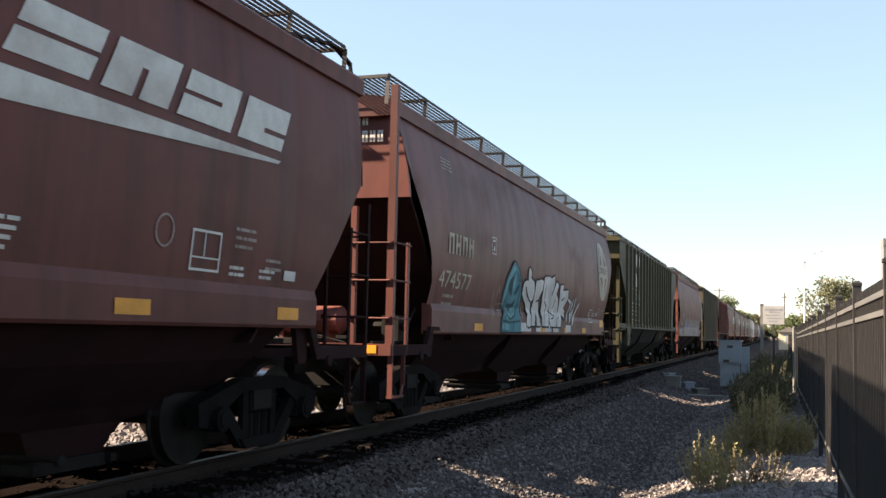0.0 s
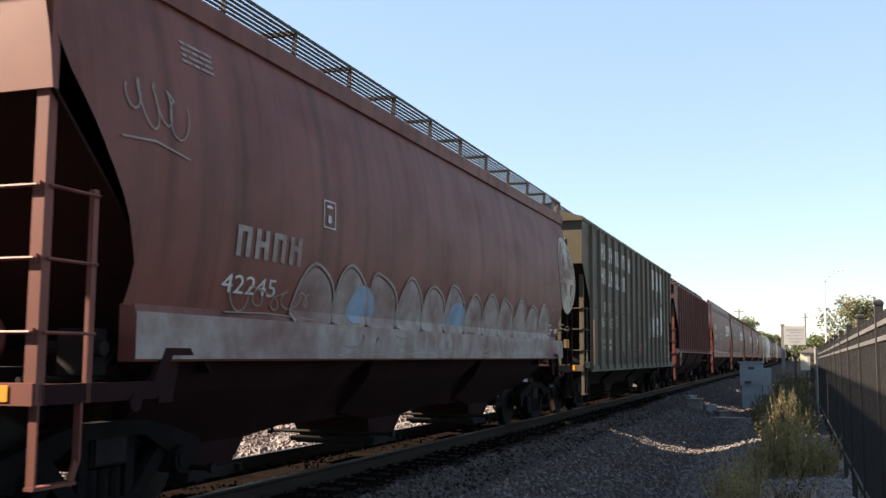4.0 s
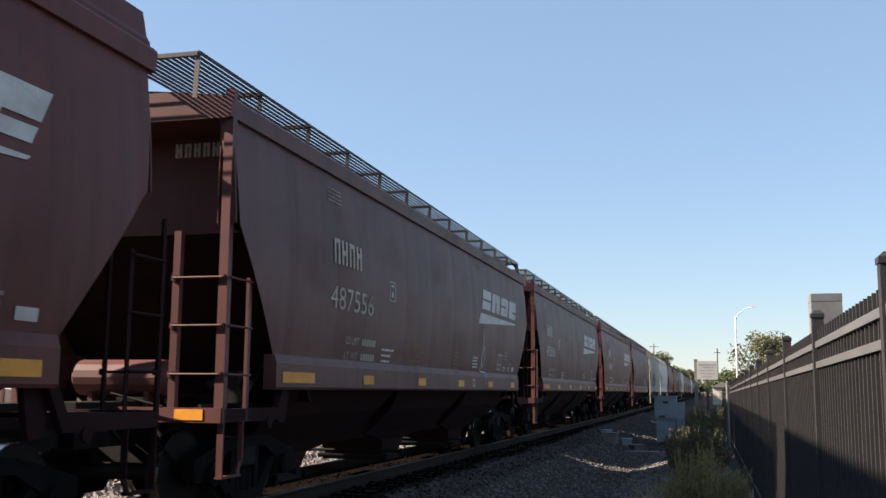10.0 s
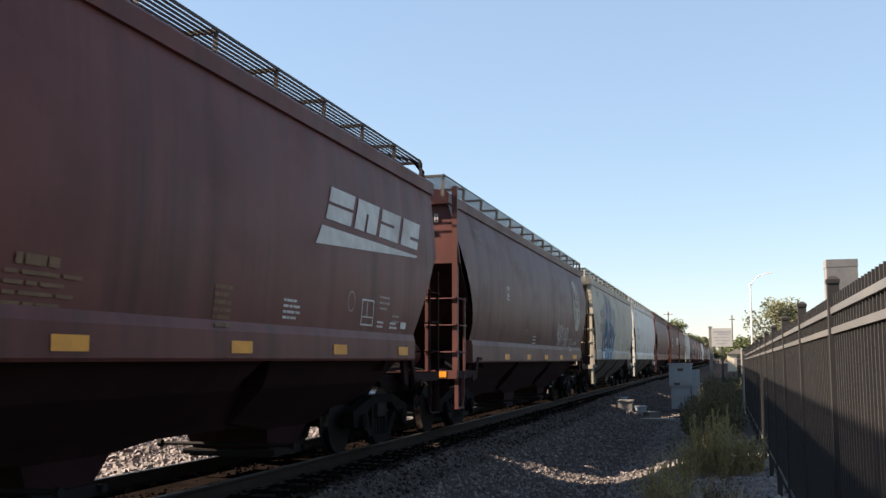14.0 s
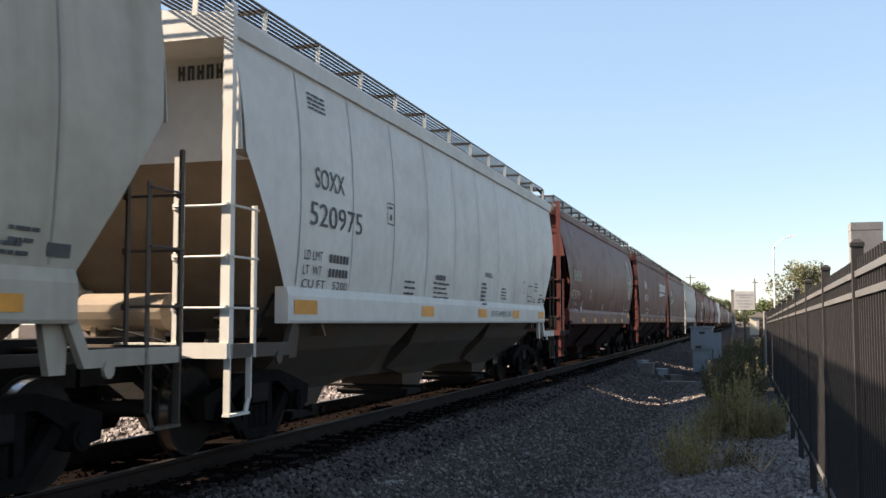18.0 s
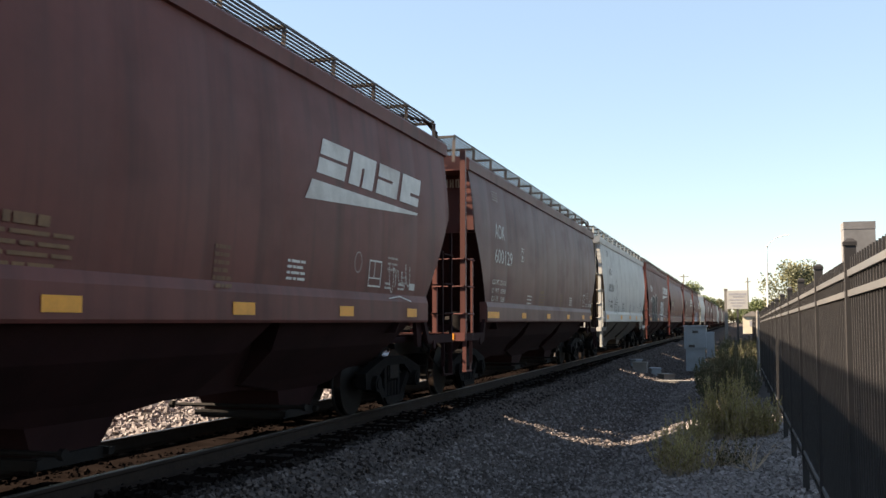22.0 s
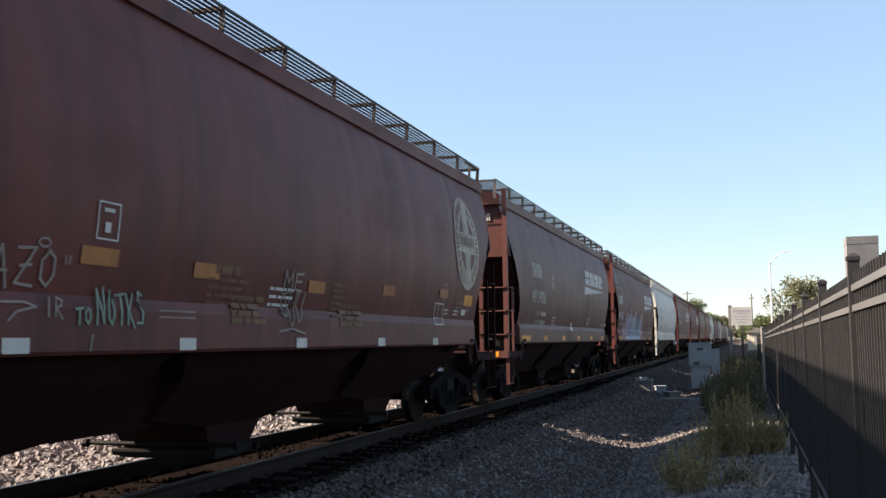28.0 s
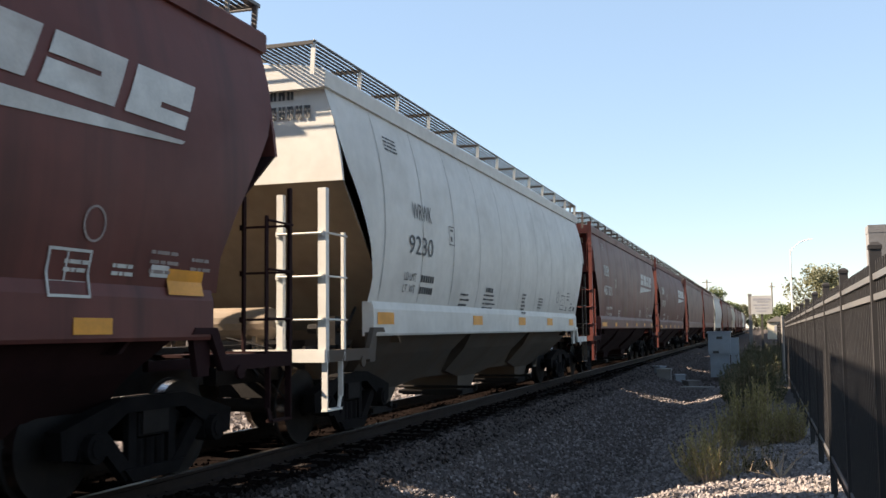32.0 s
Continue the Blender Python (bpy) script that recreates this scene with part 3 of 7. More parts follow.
def lay(name, bm, sh, mat, lift):
    for v in bm.verts:
        v.co.y /= STRETCH[0]
    if not sh.flat:
        zs = [v.co.z for v in bm.verts]
        z = math.ceil(min(zs) / 0.16) * 0.16
        while z < max(zs):
            bmesh.ops.bisect_plane(bm, geom=bm.verts[:] + bm.edges[:] + bm.faces[:], plane_co=(0, 0, z), plane_no=(0, 0, 1))
            z += 0.16
    for v in bm.verts:
        z = v.co.z
        if sh.flat:
            v.co.x = 1.58 + lift
        elif z < 1.69:
            v.co.x = sh.half(1.7) + 0.04 + lift
        else:
            v.co.x = sh.half(z) + lift + 0.002
    for f in bm.faces:
        f.normal_update()
        if f.normal.x < 0:
            f.normal_flip()
    me = bpy.data.meshes.new(name)
    bm.to_mesh(me)
    bm.free()
    me.materials.append(mat)
    return me


def text_mesh(text, y, z, h, sh, mat, width, lift=0.008):
    cu = bpy.data.curves.new("text", "FONT")
    cu.body, cu.size, cu.resolution_u = text, h * 1.38, 3
    ob = new("text", cu)
    me = bpy.data.meshes.new_from_object(ob)
    bpy.data.objects.remove(ob)
    bm = bmesh.new()
    bm.from_mesh(me)
    bpy.data.meshes.remove(me)
    left, right = min(v.co.x for v in bm.verts), max(v.co.x for v in bm.verts)
    low, high = min(v.co.y for v in bm.verts), max(v.co.y for v in bm.verts)
    for v in bm.verts:
        v.co = Vector((0, y + (v.co.x - left) * width / (right - left), z + (v.co.y - low) * h / (high - low)))
    bmesh.ops.triangulate(bm, faces=bm.faces)
    return lay("lettering", bm, sh, mat, lift)


def rect(y0, y1, z0, z1, slant=0.0):
    return [(y0, z0), (y1, z0), (y1 + slant, z1), (y0 + slant, z1)]


def frame_polys(y0, y1, z0, z1, w):
    return [rect(y0, y1, z0, z0 + w), rect(y0, y1, z1 - w, z1), rect(y0, y0 + w, z0 + w, z1 - w), rect(y1 - w, y1, z0 + w, z1 - w)]


def ellipse(y, z, ry, rz, n=28, a0=0.0, a1=2 * math.pi):
    return [(y + ry * math.cos(a0 + (a1 - a0) * i / n), z + rz * math.sin(a0 + (a1 - a0) * i / n)) for i in range(n)]


def ring_polys(y, z, ry, rz, w, n=28):
    out = []
    for i in range(n):
        a, b = 2 * math.pi * i / n, 2 * math.pi * (i + 1) / n
        out.append([(y + ry * math.cos(a), z + rz * math.sin(a)), (y + ry * math.cos(b), z + rz * math.sin(b)),
                    (y + (ry - w) * math.cos(b), z + (rz - w) * math.sin(b)), (y + (ry - w) * math.cos(a), z + (rz - w) * math.sin(a))])
    return out


def stroke(pts, w):
    out = []
    for (a, b), (c, d) in zip(pts, pts[1:]):
        k = Vector((c - a, d - b))
        if k.length < 1e-4:
            continue
        k = k.normalized() * (w / 2)
        out.append([(a - k.x + k.y, b - k.y - k.x), (c + k.x + k.y, d + k.y - k.x), (c + k.x - k.y, d + k.y + k.x), (a - k.x - k.y, b - k.y + k.x)])
    return out


def block_logo(y0, z0, w, h):
    """Four leaning blocks, each with its own slot, and a long wedge under them."""
    gap = w * 0.035
    bw = (w - gap * 3) / 4
    s = h * 0.55
    slots = [[(0.0, 1.0, 0.44, 0.54)], [(0.44, 0.54, 0.0, 0.6)], [(0.0, 0.7, 0.46, 0.56)], [(0.5, 1.0, 0.30, 0.42)]]
    blocks = []
    for i in range(4):
        a = y0 + i * (bw + gap)
        us = sorted({0.0, 1.0} | {k for q in slots[i] for k in q[:2]})
        vs = sorted({0.0, 1.0} | {k for q in slots[i] for k in q[2:]})
        cells = []
        for u0, u1 in zip(us, us[1:]):
            for v0, v1 in zip(vs, vs[1:]):
                uc, vc = (u0 + u1) / 2, (v0 + v1) / 2
                if any(q[0] < uc < q[1] and q[2] < vc < q[3] for q in slots[i]):
                    continue
                cells.append([(a + u * bw + s * v, z0 + v * h) for u, v in ((u0, v0), (u1, v0), (u1, v1), (u0, v1))])
        blocks.append(cells)
    wedge = [(y0 - 0.32, z0 - 0.78 * h), (y0 - 0.12, z0 - 0.22 * h), (y0 + w, z0 - 0.22 * h), (y0 + w - 0.05, z0 - 0.30 * h)]
    return wedge, blocks


def put_logo(car, sh, y0, mat, z0=3.06):
    wedge, blocks = block_logo(y0, z0, 3.75, 0.44)
    em = put_decal(car, sh, "emblem", [wedge], mat, "white wedge and leaning blocks of the emblem")
    for b in blocks:
        part("emblem_block", decal_mesh("emblem_block", b, sh, mat, 0.008), em)


def mark_blocks(y, z, w, h, n=4):
    """The owner's short mark as upright blocks."""
    out = []
    bw = w / n
    for i in range(n):
        a = y + i * bw
        out += [rect(a, a + bw * 0.24, z, z + h), rect(a + bw * 0.5, a + bw * 0.74, z, z + h)]
        out.append(rect(a + bw * 0.24, a + bw * 0.5, z + h * (0.82, 0.4, 0.8, 0.5)[i % 4], z + h * (1.0, 0.6, 1.0, 0.7)[i % 4]))
    return out


def bars(y, z, w, n, h, step, rnd=None):
    out = []
    for i in range(n):
        full, a = w * (rnd.uniform(0.7, 1.0) if rnd else 1.0), 0.0
        words = (0.34, 0.22, 0.44) if i % 2 else (0.2, 0.5, 0.3)
        for k in words:
            out.append(rect(y + a, y + a + full * (k - 0.05), z - i * step - h, z - i * step))
            a += full * k
    return out


def roundel(y, z, ry, rz):
    disc = [ellipse(y, z, ry, rz, 40)]
    dark = []
    for i in range(4):
        a0 = math.pi / 2 * i
        p = [(y + ry * 0.62 * math.cos(a0 + u), z + rz * 0.62 * math.sin(a0 + u)) for u in (0.34, 0.6, 0.97, 1.23)]
        c = (y + ry * 0.24 * (1 if i in (0, 3) else -1), z + rz * 0.22 * (1 if i < 2 else -1))
        dark.append([c] + p)
    ring = []
    for i in range(26):
        if i in (0, 1, 24, 25, 12, 13):
            continue
        a = 2 * math.pi * i / 26 - math.pi / 2
        for u0, u1 in ((-0.07, -0.02), (0.02, 0.07)):
            ring.append([(y + ry * r * math.cos(a + u), z + rz * r * math.sin(a + u)) for r, u in ((0.72, u0), (0.72, u1), (0.9, u1), (0.9, u0))])
    word = [rect(y - ry * 0.58 + i * ry * 0.15, y - ry * 0.50 + i * ry * 0.15, z - rz * 0.08, z + rz * (0.12 if i % 3 else 0.17)) for i in range(8)]
    return disc, dark + ring + word


def wild_letters(rnd, y0, y1, z0, z1, n):
    """Jagged interlocked letter-like forms, with a larger copy behind each for the outline."""
    fills, backs = [], []
    w = (y1 - y0) / n
    for i in range(n):
        a = y0 + i * w
        top = z0 + (z1 - z0) * rnd.uniform(0.72, 1.0)
        sl = rnd.uniform(-0.15, 0.25) * w
        kind = rnd.randrange(4)
        if kind == 0:
            p = [(a, z0), (a + 0.32 * w, z0), (a + 0.42 * w, z0 + 0.45 * (top - z0)), (a + 0.6 * w, z0), (a + 0.98 * w, z0), (a + 0.9 * w + sl, top), (a + 0.62 * w + sl, top * 0.97), (a + 0.5 * w, z0 + 0.6 * (top - z0)), (a + 0.3 * w + sl, top), (a + 0.02 * w + sl, top)]
        elif kind == 1:
            p = [(a, z0), (a + 0.9 * w, z0 + 0.02), (a + 1.0 * w, z0 + 0.3 * (top - z0)), (a + 0.45 * w, z0 + 0.36 * (top - z0)), (a + w + sl, z0 + 0.72 * (top - z0)), (a + 0.92 * w + sl, top), (a + 0.05 * w + sl, top), (a + 0.1 * w, z0 + 0.75 * (top - z0)), (a + 0.55 * w, z0 + 0.68 * (top - z0)), (a - 0.02 * w, z0 + 0.3 * (top - z0))]
        elif kind == 2:
            p = [(a + 0.05 * w, z0), (a + 0.4 * w, z0), (a + 0.5 * w, z0 + 0.35 * (top - z0)), (a + 0.75 * w, z0), (a + 1.08 * w, z0), (a + 0.75 * w, z0 + 0.52 * (top - z0)), (a + 1.0 * w + sl, top), (a + 0.68 * w + sl, top), (a + 0.45 * w, z0 + 0.68 * (top - z0)), (a + 0.4 * w + sl, top), (a + 0.06 * w + sl, top)]
        else:
            p = [(a, z0), (a + 0.95 * w, z0), (a + 0.98 * w, z0 + 0.22 * (top - z0)), (a + 0.4 * w, z0 + 0.25 * (top - z0)), (a + 0.42 * w, z0 + 0.42 * (top - z0)), (a + 0.85 * w, z0 + 0.46 * (top - z0)), (a + 0.85 * w, z0 + 0.62 * (top - z0)), (a + 0.42 * w, z0 + 0.62 * (top - z0)), (a + 0.45 * w + sl, z0 + 0.8 * (top - z0)), (a + w + sl, z0 + 0.84 * (top - z0)), (a + 0.95 * w + sl, top), (a + 0.05 * w + sl, top)]
        fills.append(p)
        backs += stroke(p + [p[0]], 0.09)
    return fills, backs


def scribble(rnd, y0, y1, z0, z1, n, w):
    """A quick looping spray line: n loops of uneven height and slant, and a tail."""
    step, mid, amp = (y1 - y0) / n, (z0 + z1) / 2, (z1 - z0) / 2
    pts = []
    for i in range(n):
        a, r, lean, up = rnd.uniform(0.3, 1.0) * amp, rnd.uniform(0.25, 1.0) * step, rnd.uniform(-0.4, 0.5), rnd.uniform(-0.3, 0.3) * amp
        turn = rnd.choice((-1, 1))
        for k in range(12):
            u = math.pi * (0.5 + 2 * turn * k / 12)
            z = mid + up + a * math.sin(u)
            pts.append((y0 + step * (i + 0.3 + k / 16) + r * 0.6 * math.cos(u) + lean * (z - mid), z))
    tail = [(y0, z0 - amp * 0.25), (mid * 0 + (y0 + y1) / 2, z0 - amp * 0.1), (y1 + step * 0.3, z0 - amp * 0.35)]
    return stroke(pts, w * 0.42) + stroke(tail, w * 0.5)


def put_decal(car, sh, name, polys, mat, label="", lift=0.008):
    ob = part(name, decal_mesh(name, polys, sh, mat, lift), car, label)
    if len(polys) > 1 and name in ("stencil", "graffiti", "emblem_detail", "owner_mark", "owner_name"):
        ob["kind"] = "stuff"
    return ob


def put_text(car, sh, text, y, z, h, mat, width, lift=0.008, label=""):
    ob = part("lettering", text_mesh(text, y, z, h, sh, mat, width, lift), car, label or "stencilled lettering")
    ob["kind"] = "stuff"
    return ob


# ---- a hopper car ----
WHEELSETS = []
SPEED = 11.8
SPREAD = SPEED / 11.5  # the train's true length over the length that STARTS and the markings are given in
RAIL_TOP_Z = -0.06
POST_BACK = {12.35: 0.0, 31.5: 0.43, 51.2: 0.42, 69.0: 0.4, 87.2: 0.45, 106.0: 0.46, 124.1: 0.37, 142.6: 0.31, 160.3: 0.37, 178.6: 0.4, 197.9: 0.5, 215.5: 0.29, 233.3: 0.05, 252.0: 0.54, 270.5: 0.02, 288.2: 0.46, 306.2: 0.3, 323.8: 0.13, 342.3: 0.31, 360.0: 0.2, 378.6: 0.02}
STARTS = [-24.2, -6.0, 12.35, 31.5, 51.2, 69.0, 87.2, 106.0, 124.1, 142.6, 160.3, 178.6, 197.9, 215.5, 233.3, 252.0, 270.5, 288.2, 306.2, 323.8, 342.3, 360.0, 378.6, 396.7]


def start_of(y):
    """Where a car of the list stands at the start."""
    return 11 + (y - 11) * SPREAD


def wheelset_mesh():
    if "wheelset" not in CACHE:
        g = wheelset_geo()
        me = mesh_of("wheelset", g, WHEEL_STEEL, 40)
        me.materials.append(TREAD_STEEL)
        for p in me.polygons:
            c = p.center
            if math.hypot(c.y, c.z) > 0.44 and 0.69 < abs(c.x) < 0.785 and abs(p.normal.x) < 0.6:
                p.material_index = 1
        CACHE["wheelset"] = me
    return CACHE["wheelset"]


def hopper_car(label, kind, paint, y, near=True, walkway=True, rails="smooth", sill_paint=None, low_posts=False):
    sh = SHAPES[kind]
    car = thing("hopper_car", label, "freight car", "cars of the freight train", at=(TRACK_X, start_of(y), 0))
    # Darker copy of the paint, for parts that stand in the car's shade.
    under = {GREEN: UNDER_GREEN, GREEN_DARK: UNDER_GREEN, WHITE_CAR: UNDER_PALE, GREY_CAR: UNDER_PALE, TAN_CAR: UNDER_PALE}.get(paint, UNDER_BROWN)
    follow = [q for q in STARTS if q > y + 1]
    STRETCH[0] = (((follow[0] - y) if follow else 18.2) - (0.55 if y == 197.9 else 0.85)) / LENGTH
    car.scale = (1, STRETCH[0] * SPREAD, 1)
    key = kind
    FRONT[0] = POST_BACK.get(y, 0.3) / STRETCH[0]
    part("body_shell", cached("body_shell", key, paint, lambda: side_geo(sh), 35), car)
    part("roof", cached("roof", key, paint, lambda: roof_geo(sh)), car)
    part("hatch_cover", cached("hatch_cover", key, GALV, lambda: hatch_geo(sh)), car, "long grey hatch cover")
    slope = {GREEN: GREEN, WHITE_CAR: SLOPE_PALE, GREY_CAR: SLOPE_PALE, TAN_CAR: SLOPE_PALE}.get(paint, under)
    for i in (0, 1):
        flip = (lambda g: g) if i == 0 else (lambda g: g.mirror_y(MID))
        # Trailing-end gear takes the shade-dark colour; the leading end keeps its paint.
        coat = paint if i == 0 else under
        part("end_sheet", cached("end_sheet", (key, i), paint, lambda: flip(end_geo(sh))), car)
        part("slope_sheet", cached("slope_sheet", (key, i), slope if i == 0 else under, lambda: flip(slope_geo(sh))), car, "grimy slope sheet under the end, usually darkened for shade")
        part("coupler", cached("coupler", i, BLACK_STEEL, lambda: flip(coupler_geo())), car, "black cast coupler with air hose")
        top = ((2.98 if low_posts else sh.eave + (0.02 if sh.flat else 0.30))) if i == 0 else 2.85
        back = (0, FRONT[0], 0) if i == 0 else (0, 0, 0)
        part("end_platform", cached("end_platform", (key, i), coat, lambda: flip(platform_geo(sh))), car, at=back)
        for s in (0, 1):
            side = (lambda g: g) if s == 0 else (lambda g: g.mirror_x())
            if kind == "smooth":
                part("end_flange", cached("end_flange", (i, s), paint, lambda: flip(end_flange_geo(sh, 1 - 2 * s))), car)
            part("corner_post", cached("corner_post", (key, i, s, low_posts), coat, lambda: side(flip(post_geo(top, 1.53, 0.10 if i == 0 else 0.055)))), car, at=back)
            part("sill_end", cached("sill_end", (key, i, s), paint if (sh.flat and i == 0) or (i == 1 and slope is SLOPE_PALE) else under, lambda: side(flip(sill_end_geo(sh)))), car, at=back)
            if near or s == 0:
                inner = part("end_ladder", cached("end_ladder", (key, i, s, low_posts), coat, lambda: side(flip(post_geo(min(top - 0.06, 3.4 if sh.flat else 2.95), 0.98, 0.08 if i == 0 else 0.05)))), car, at=back)
                outer = part("side_ladder", cached("side_ladder", (key, i, s), coat, lambda: side(flip(stile_geo(1.53, 0.50, 2.5)))), car, at=back)
                part("sill_step", cached("sill_step", (i, s), coat, lambda: side(flip(step_geo()))), car, at=back)
                if near and s == 0:
                    for z in (1.45, 1.95, 2.45):
                        part("rung", cached("rung", (i, "e"), coat, lambda: flip(Geo().tube((0.92, -0.03, 0), (1.48, -0.03, 0), 0.014, 6))), inner, at=(0, 0, z))
                        part("rung", cached("rung", (i, "s"), coat, lambda: flip(Geo().tube((1.55, 0.02, 0), (1.55, 0.54, 0), 0.013, 6))), outer, at=(0, 0, z))
    for s in (0, 1):
        side = (lambda g: g) if s == 0 else (lambda g: g.mirror_x())
        part("side_sill", cached("side_sill", (key, s), sill_paint or paint, lambda: side(sill_geo(sh))), car)
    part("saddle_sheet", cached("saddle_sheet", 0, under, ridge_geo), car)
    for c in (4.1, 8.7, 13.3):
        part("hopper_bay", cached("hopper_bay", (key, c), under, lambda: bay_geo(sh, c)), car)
        gate = part("discharge_gate", cached("discharge_gate", 0, BLACK_STEEL, gate_geo), car, "black outlet gate", at=(0, c, 0))
        if near:
            part("gate_shaft", cached("gate_shaft", 0, BLACK_STEEL, gate_shaft_geo), gate)
    part("centre_sill", cached("centre_sill", 0, BLACK_STEEL, centre_sill_geo), car, "black centre sill")
    for c in (1.78, LENGTH - 1.78):
        truck = part("truck", cached("truck", 0, BLACK_STEEL, bolster_geo), car, "black cast steel truck", at=(0, c, RAIL_TOP_Z))
        for s in (0, 1):
            part("side_frame", cached("side_frame", s, FRAME_STEEL, lambda: side_frame_geo() if s == 0 else side_frame_geo().mirror_x()), truck, "cast side frame with springs")
        for a in (-0.889, 0.889):
            w = part("wheelset", wheelset_mesh(), truck, "steel wheels with polished treads")
            w.matrix_parent_inverse = Matrix.Translation((0, a, 0.457))
            WHEELSETS.append(w)
    if sh.ribs:
        ribs = [r for r in sh.ribs]
        for r in ribs:
            if r / STRETCH[0] > LENGTH - 0.3:
                continue
            tall = sh.eave - 0.05
            z0 = sh.sill if sh.start(sh.sill) <= r <= LENGTH - sh.start(sh.sill) else 2.6
            deep = kind == "deep"
            w = 0.055 if deep else 0.04
            part("rib", cached("rib", (key, z0), paint, lambda: Geo().prism([(1.578, -w * 1.6), (1.655, -w), (1.655, w), (1.578, w * 1.6)], "z", z0 + 0.02, tall)), car, at=(0, r / STRETCH[0], 0))
            if near:
                part("rib", cached("rib", (key, z0, "far"), paint, lambda: Geo().prism([(-1.578, -w * 1.6), (-1.655, -w), (-1.655, w), (-1.578, w * 1.6)], "z", z0 + 0.02, tall)), car, at=(0, r / STRETCH[0], 0))
    if not sh.flat and near and paint in (WHITE_CAR, GREY_CAR, TAN_CAR):
        for k in range(-6, 4):
            q = 10.75 + 1.51 * k
            low = 1.72
            while low < 3.9 and not sh.start(low) + 0.1 < q < LENGTH * STRETCH[0] - sh.start(low) - 0.1:
                low += 0.1
            put_decal(car, sh, "weld_seam", [rect(q, q + 0.016, low, sh.eave - 0.06)], SEAM_PALE, "", 0.004)
    zw = sh.eave + {"ribbed": 0.44, "deep": 0.42, "round": 0.47}.get(kind, 0.55)
    if walkway:
        if sh.flat:
            a, b, x0, x1 = 0.25, LENGTH - 0.25, (0.62 if kind == "ribbed" else 0.4), (1.12 if kind == "ribbed" else 0.9)
        else:
            a, b, x0, x1 = (-0.12 if rails == "smooth" else 0.05), LENGTH - 0.5, 0.42, 1.36
        part("running_board", cached("running_board", (key, rails), WALK_GRATE, lambda: walk_geo(sh, zw, a, b, x0, x1)), car, "open steel grating walkway")
        part("walkway_frame", cached("walkway_frame", (key, rails), paint if paint in (WHITE_CAR, GREY_CAR, TAN_CAR) else WALK_STEEL, lambda: bracket_geo(sh, zw, a, b, x0, x1)), car)
        if rails == "smooth" and not sh.flat:
            part("grab_rail", cached("grab_rail", key, BLACK_STEEL, lambda: end_rail_geo(zw, LENGTH - 0.5)), car)
        elif not sh.flat:
            part("platform_legs", cached("platform_legs", key, GALV, lambda: platform_legs_geo(sh, zw, LENGTH - 0.42)), car, "square steel frame at the walkway's end")
    elif near:
        part("running_board", cached("running_board", (key, "short"), GALV, lambda: Geo().box(-0.6, 0.6, LENGTH - 1.2, LENGTH - 0.35, zw - 0.05, zw).box(-0.6, 0.6, 0.35, 1.2, zw - 0.05, zw)), car, "short roof platforms")
        part("roof_curb", cached("roof_curb", key, paint, lambda: roof_curb_geo(sh)), car, "raised band along the roof edges")
    # brake gear at the leading end
    if near:
        part("air_reservoir", cached("air_reservoir", 0, slope if slope is SLOPE_PALE else paint, lambda: Geo().tube((-0.55, 0.62, 1.42), (0.5, 0.62, 1.42), 0.2, 16).tube((0.5, 0.62, 1.42), (0.58, 0.62, 1.42), 0.2, 16, 0.1).tube((-0.63, 0.62, 1.42), (-0.55, 0.62, 1.42), 0.1, 16, 0.2).box(-0.4, -0.34, 0.5, 0.74, 1.08, 1.3).box(0.3, 0.36, 0.5, 0.74, 1.08, 1.3)), car, "air reservoir tank", at=(0, FRONT[0], 0))
        part("brake_valve", cached("brake_valve", 0, BLACK_STEEL, lambda: Geo().box(1.05, 1.3, 0.75, 1.0, 1.15, 1.5).tube((0.9, 0.85, 1.35), (1.4, 0.85, 1.35), 0.06, 8).tube((1.1, 0.3, 1.12), (1.1, 1.6, 1.12), 0.025, 6).tube((1.25, 0.9, 1.1), (1.25, 1.5, 1.62), 0.02, 6)), car, "black brake valve and pipes", at=(0, FRONT[0], 0))
        part("brake_lever", cached("brake_lever", 0, BLACK_STEEL, lambda: Geo().beam((0.6, 0.05, 0.9), (0.95, 0.3, 0.45), 0.05, 0.02).tube((0.3, -0.1, 1.25), (0.9, -0.1, 1.12), 0.014, 6)), car, "bent brake rod", at=(0, FRONT[0], 0))
    return car, sh


def reflectors(car, sh, ys, z0=1.38, z1=1.505, w=0.45, mats=(YELLOW,)):
    for i, q in enumerate(ys):
        m = mats[i % len(mats)]
        ww = 0.95 if (i == 0 and w == 0.45) else w
        put_decal(car, sh, "reflector", [rect(q, q + ww, z0, z1)], m, "yellow reflective strip" if m is YELLOW else "white reflective strip")


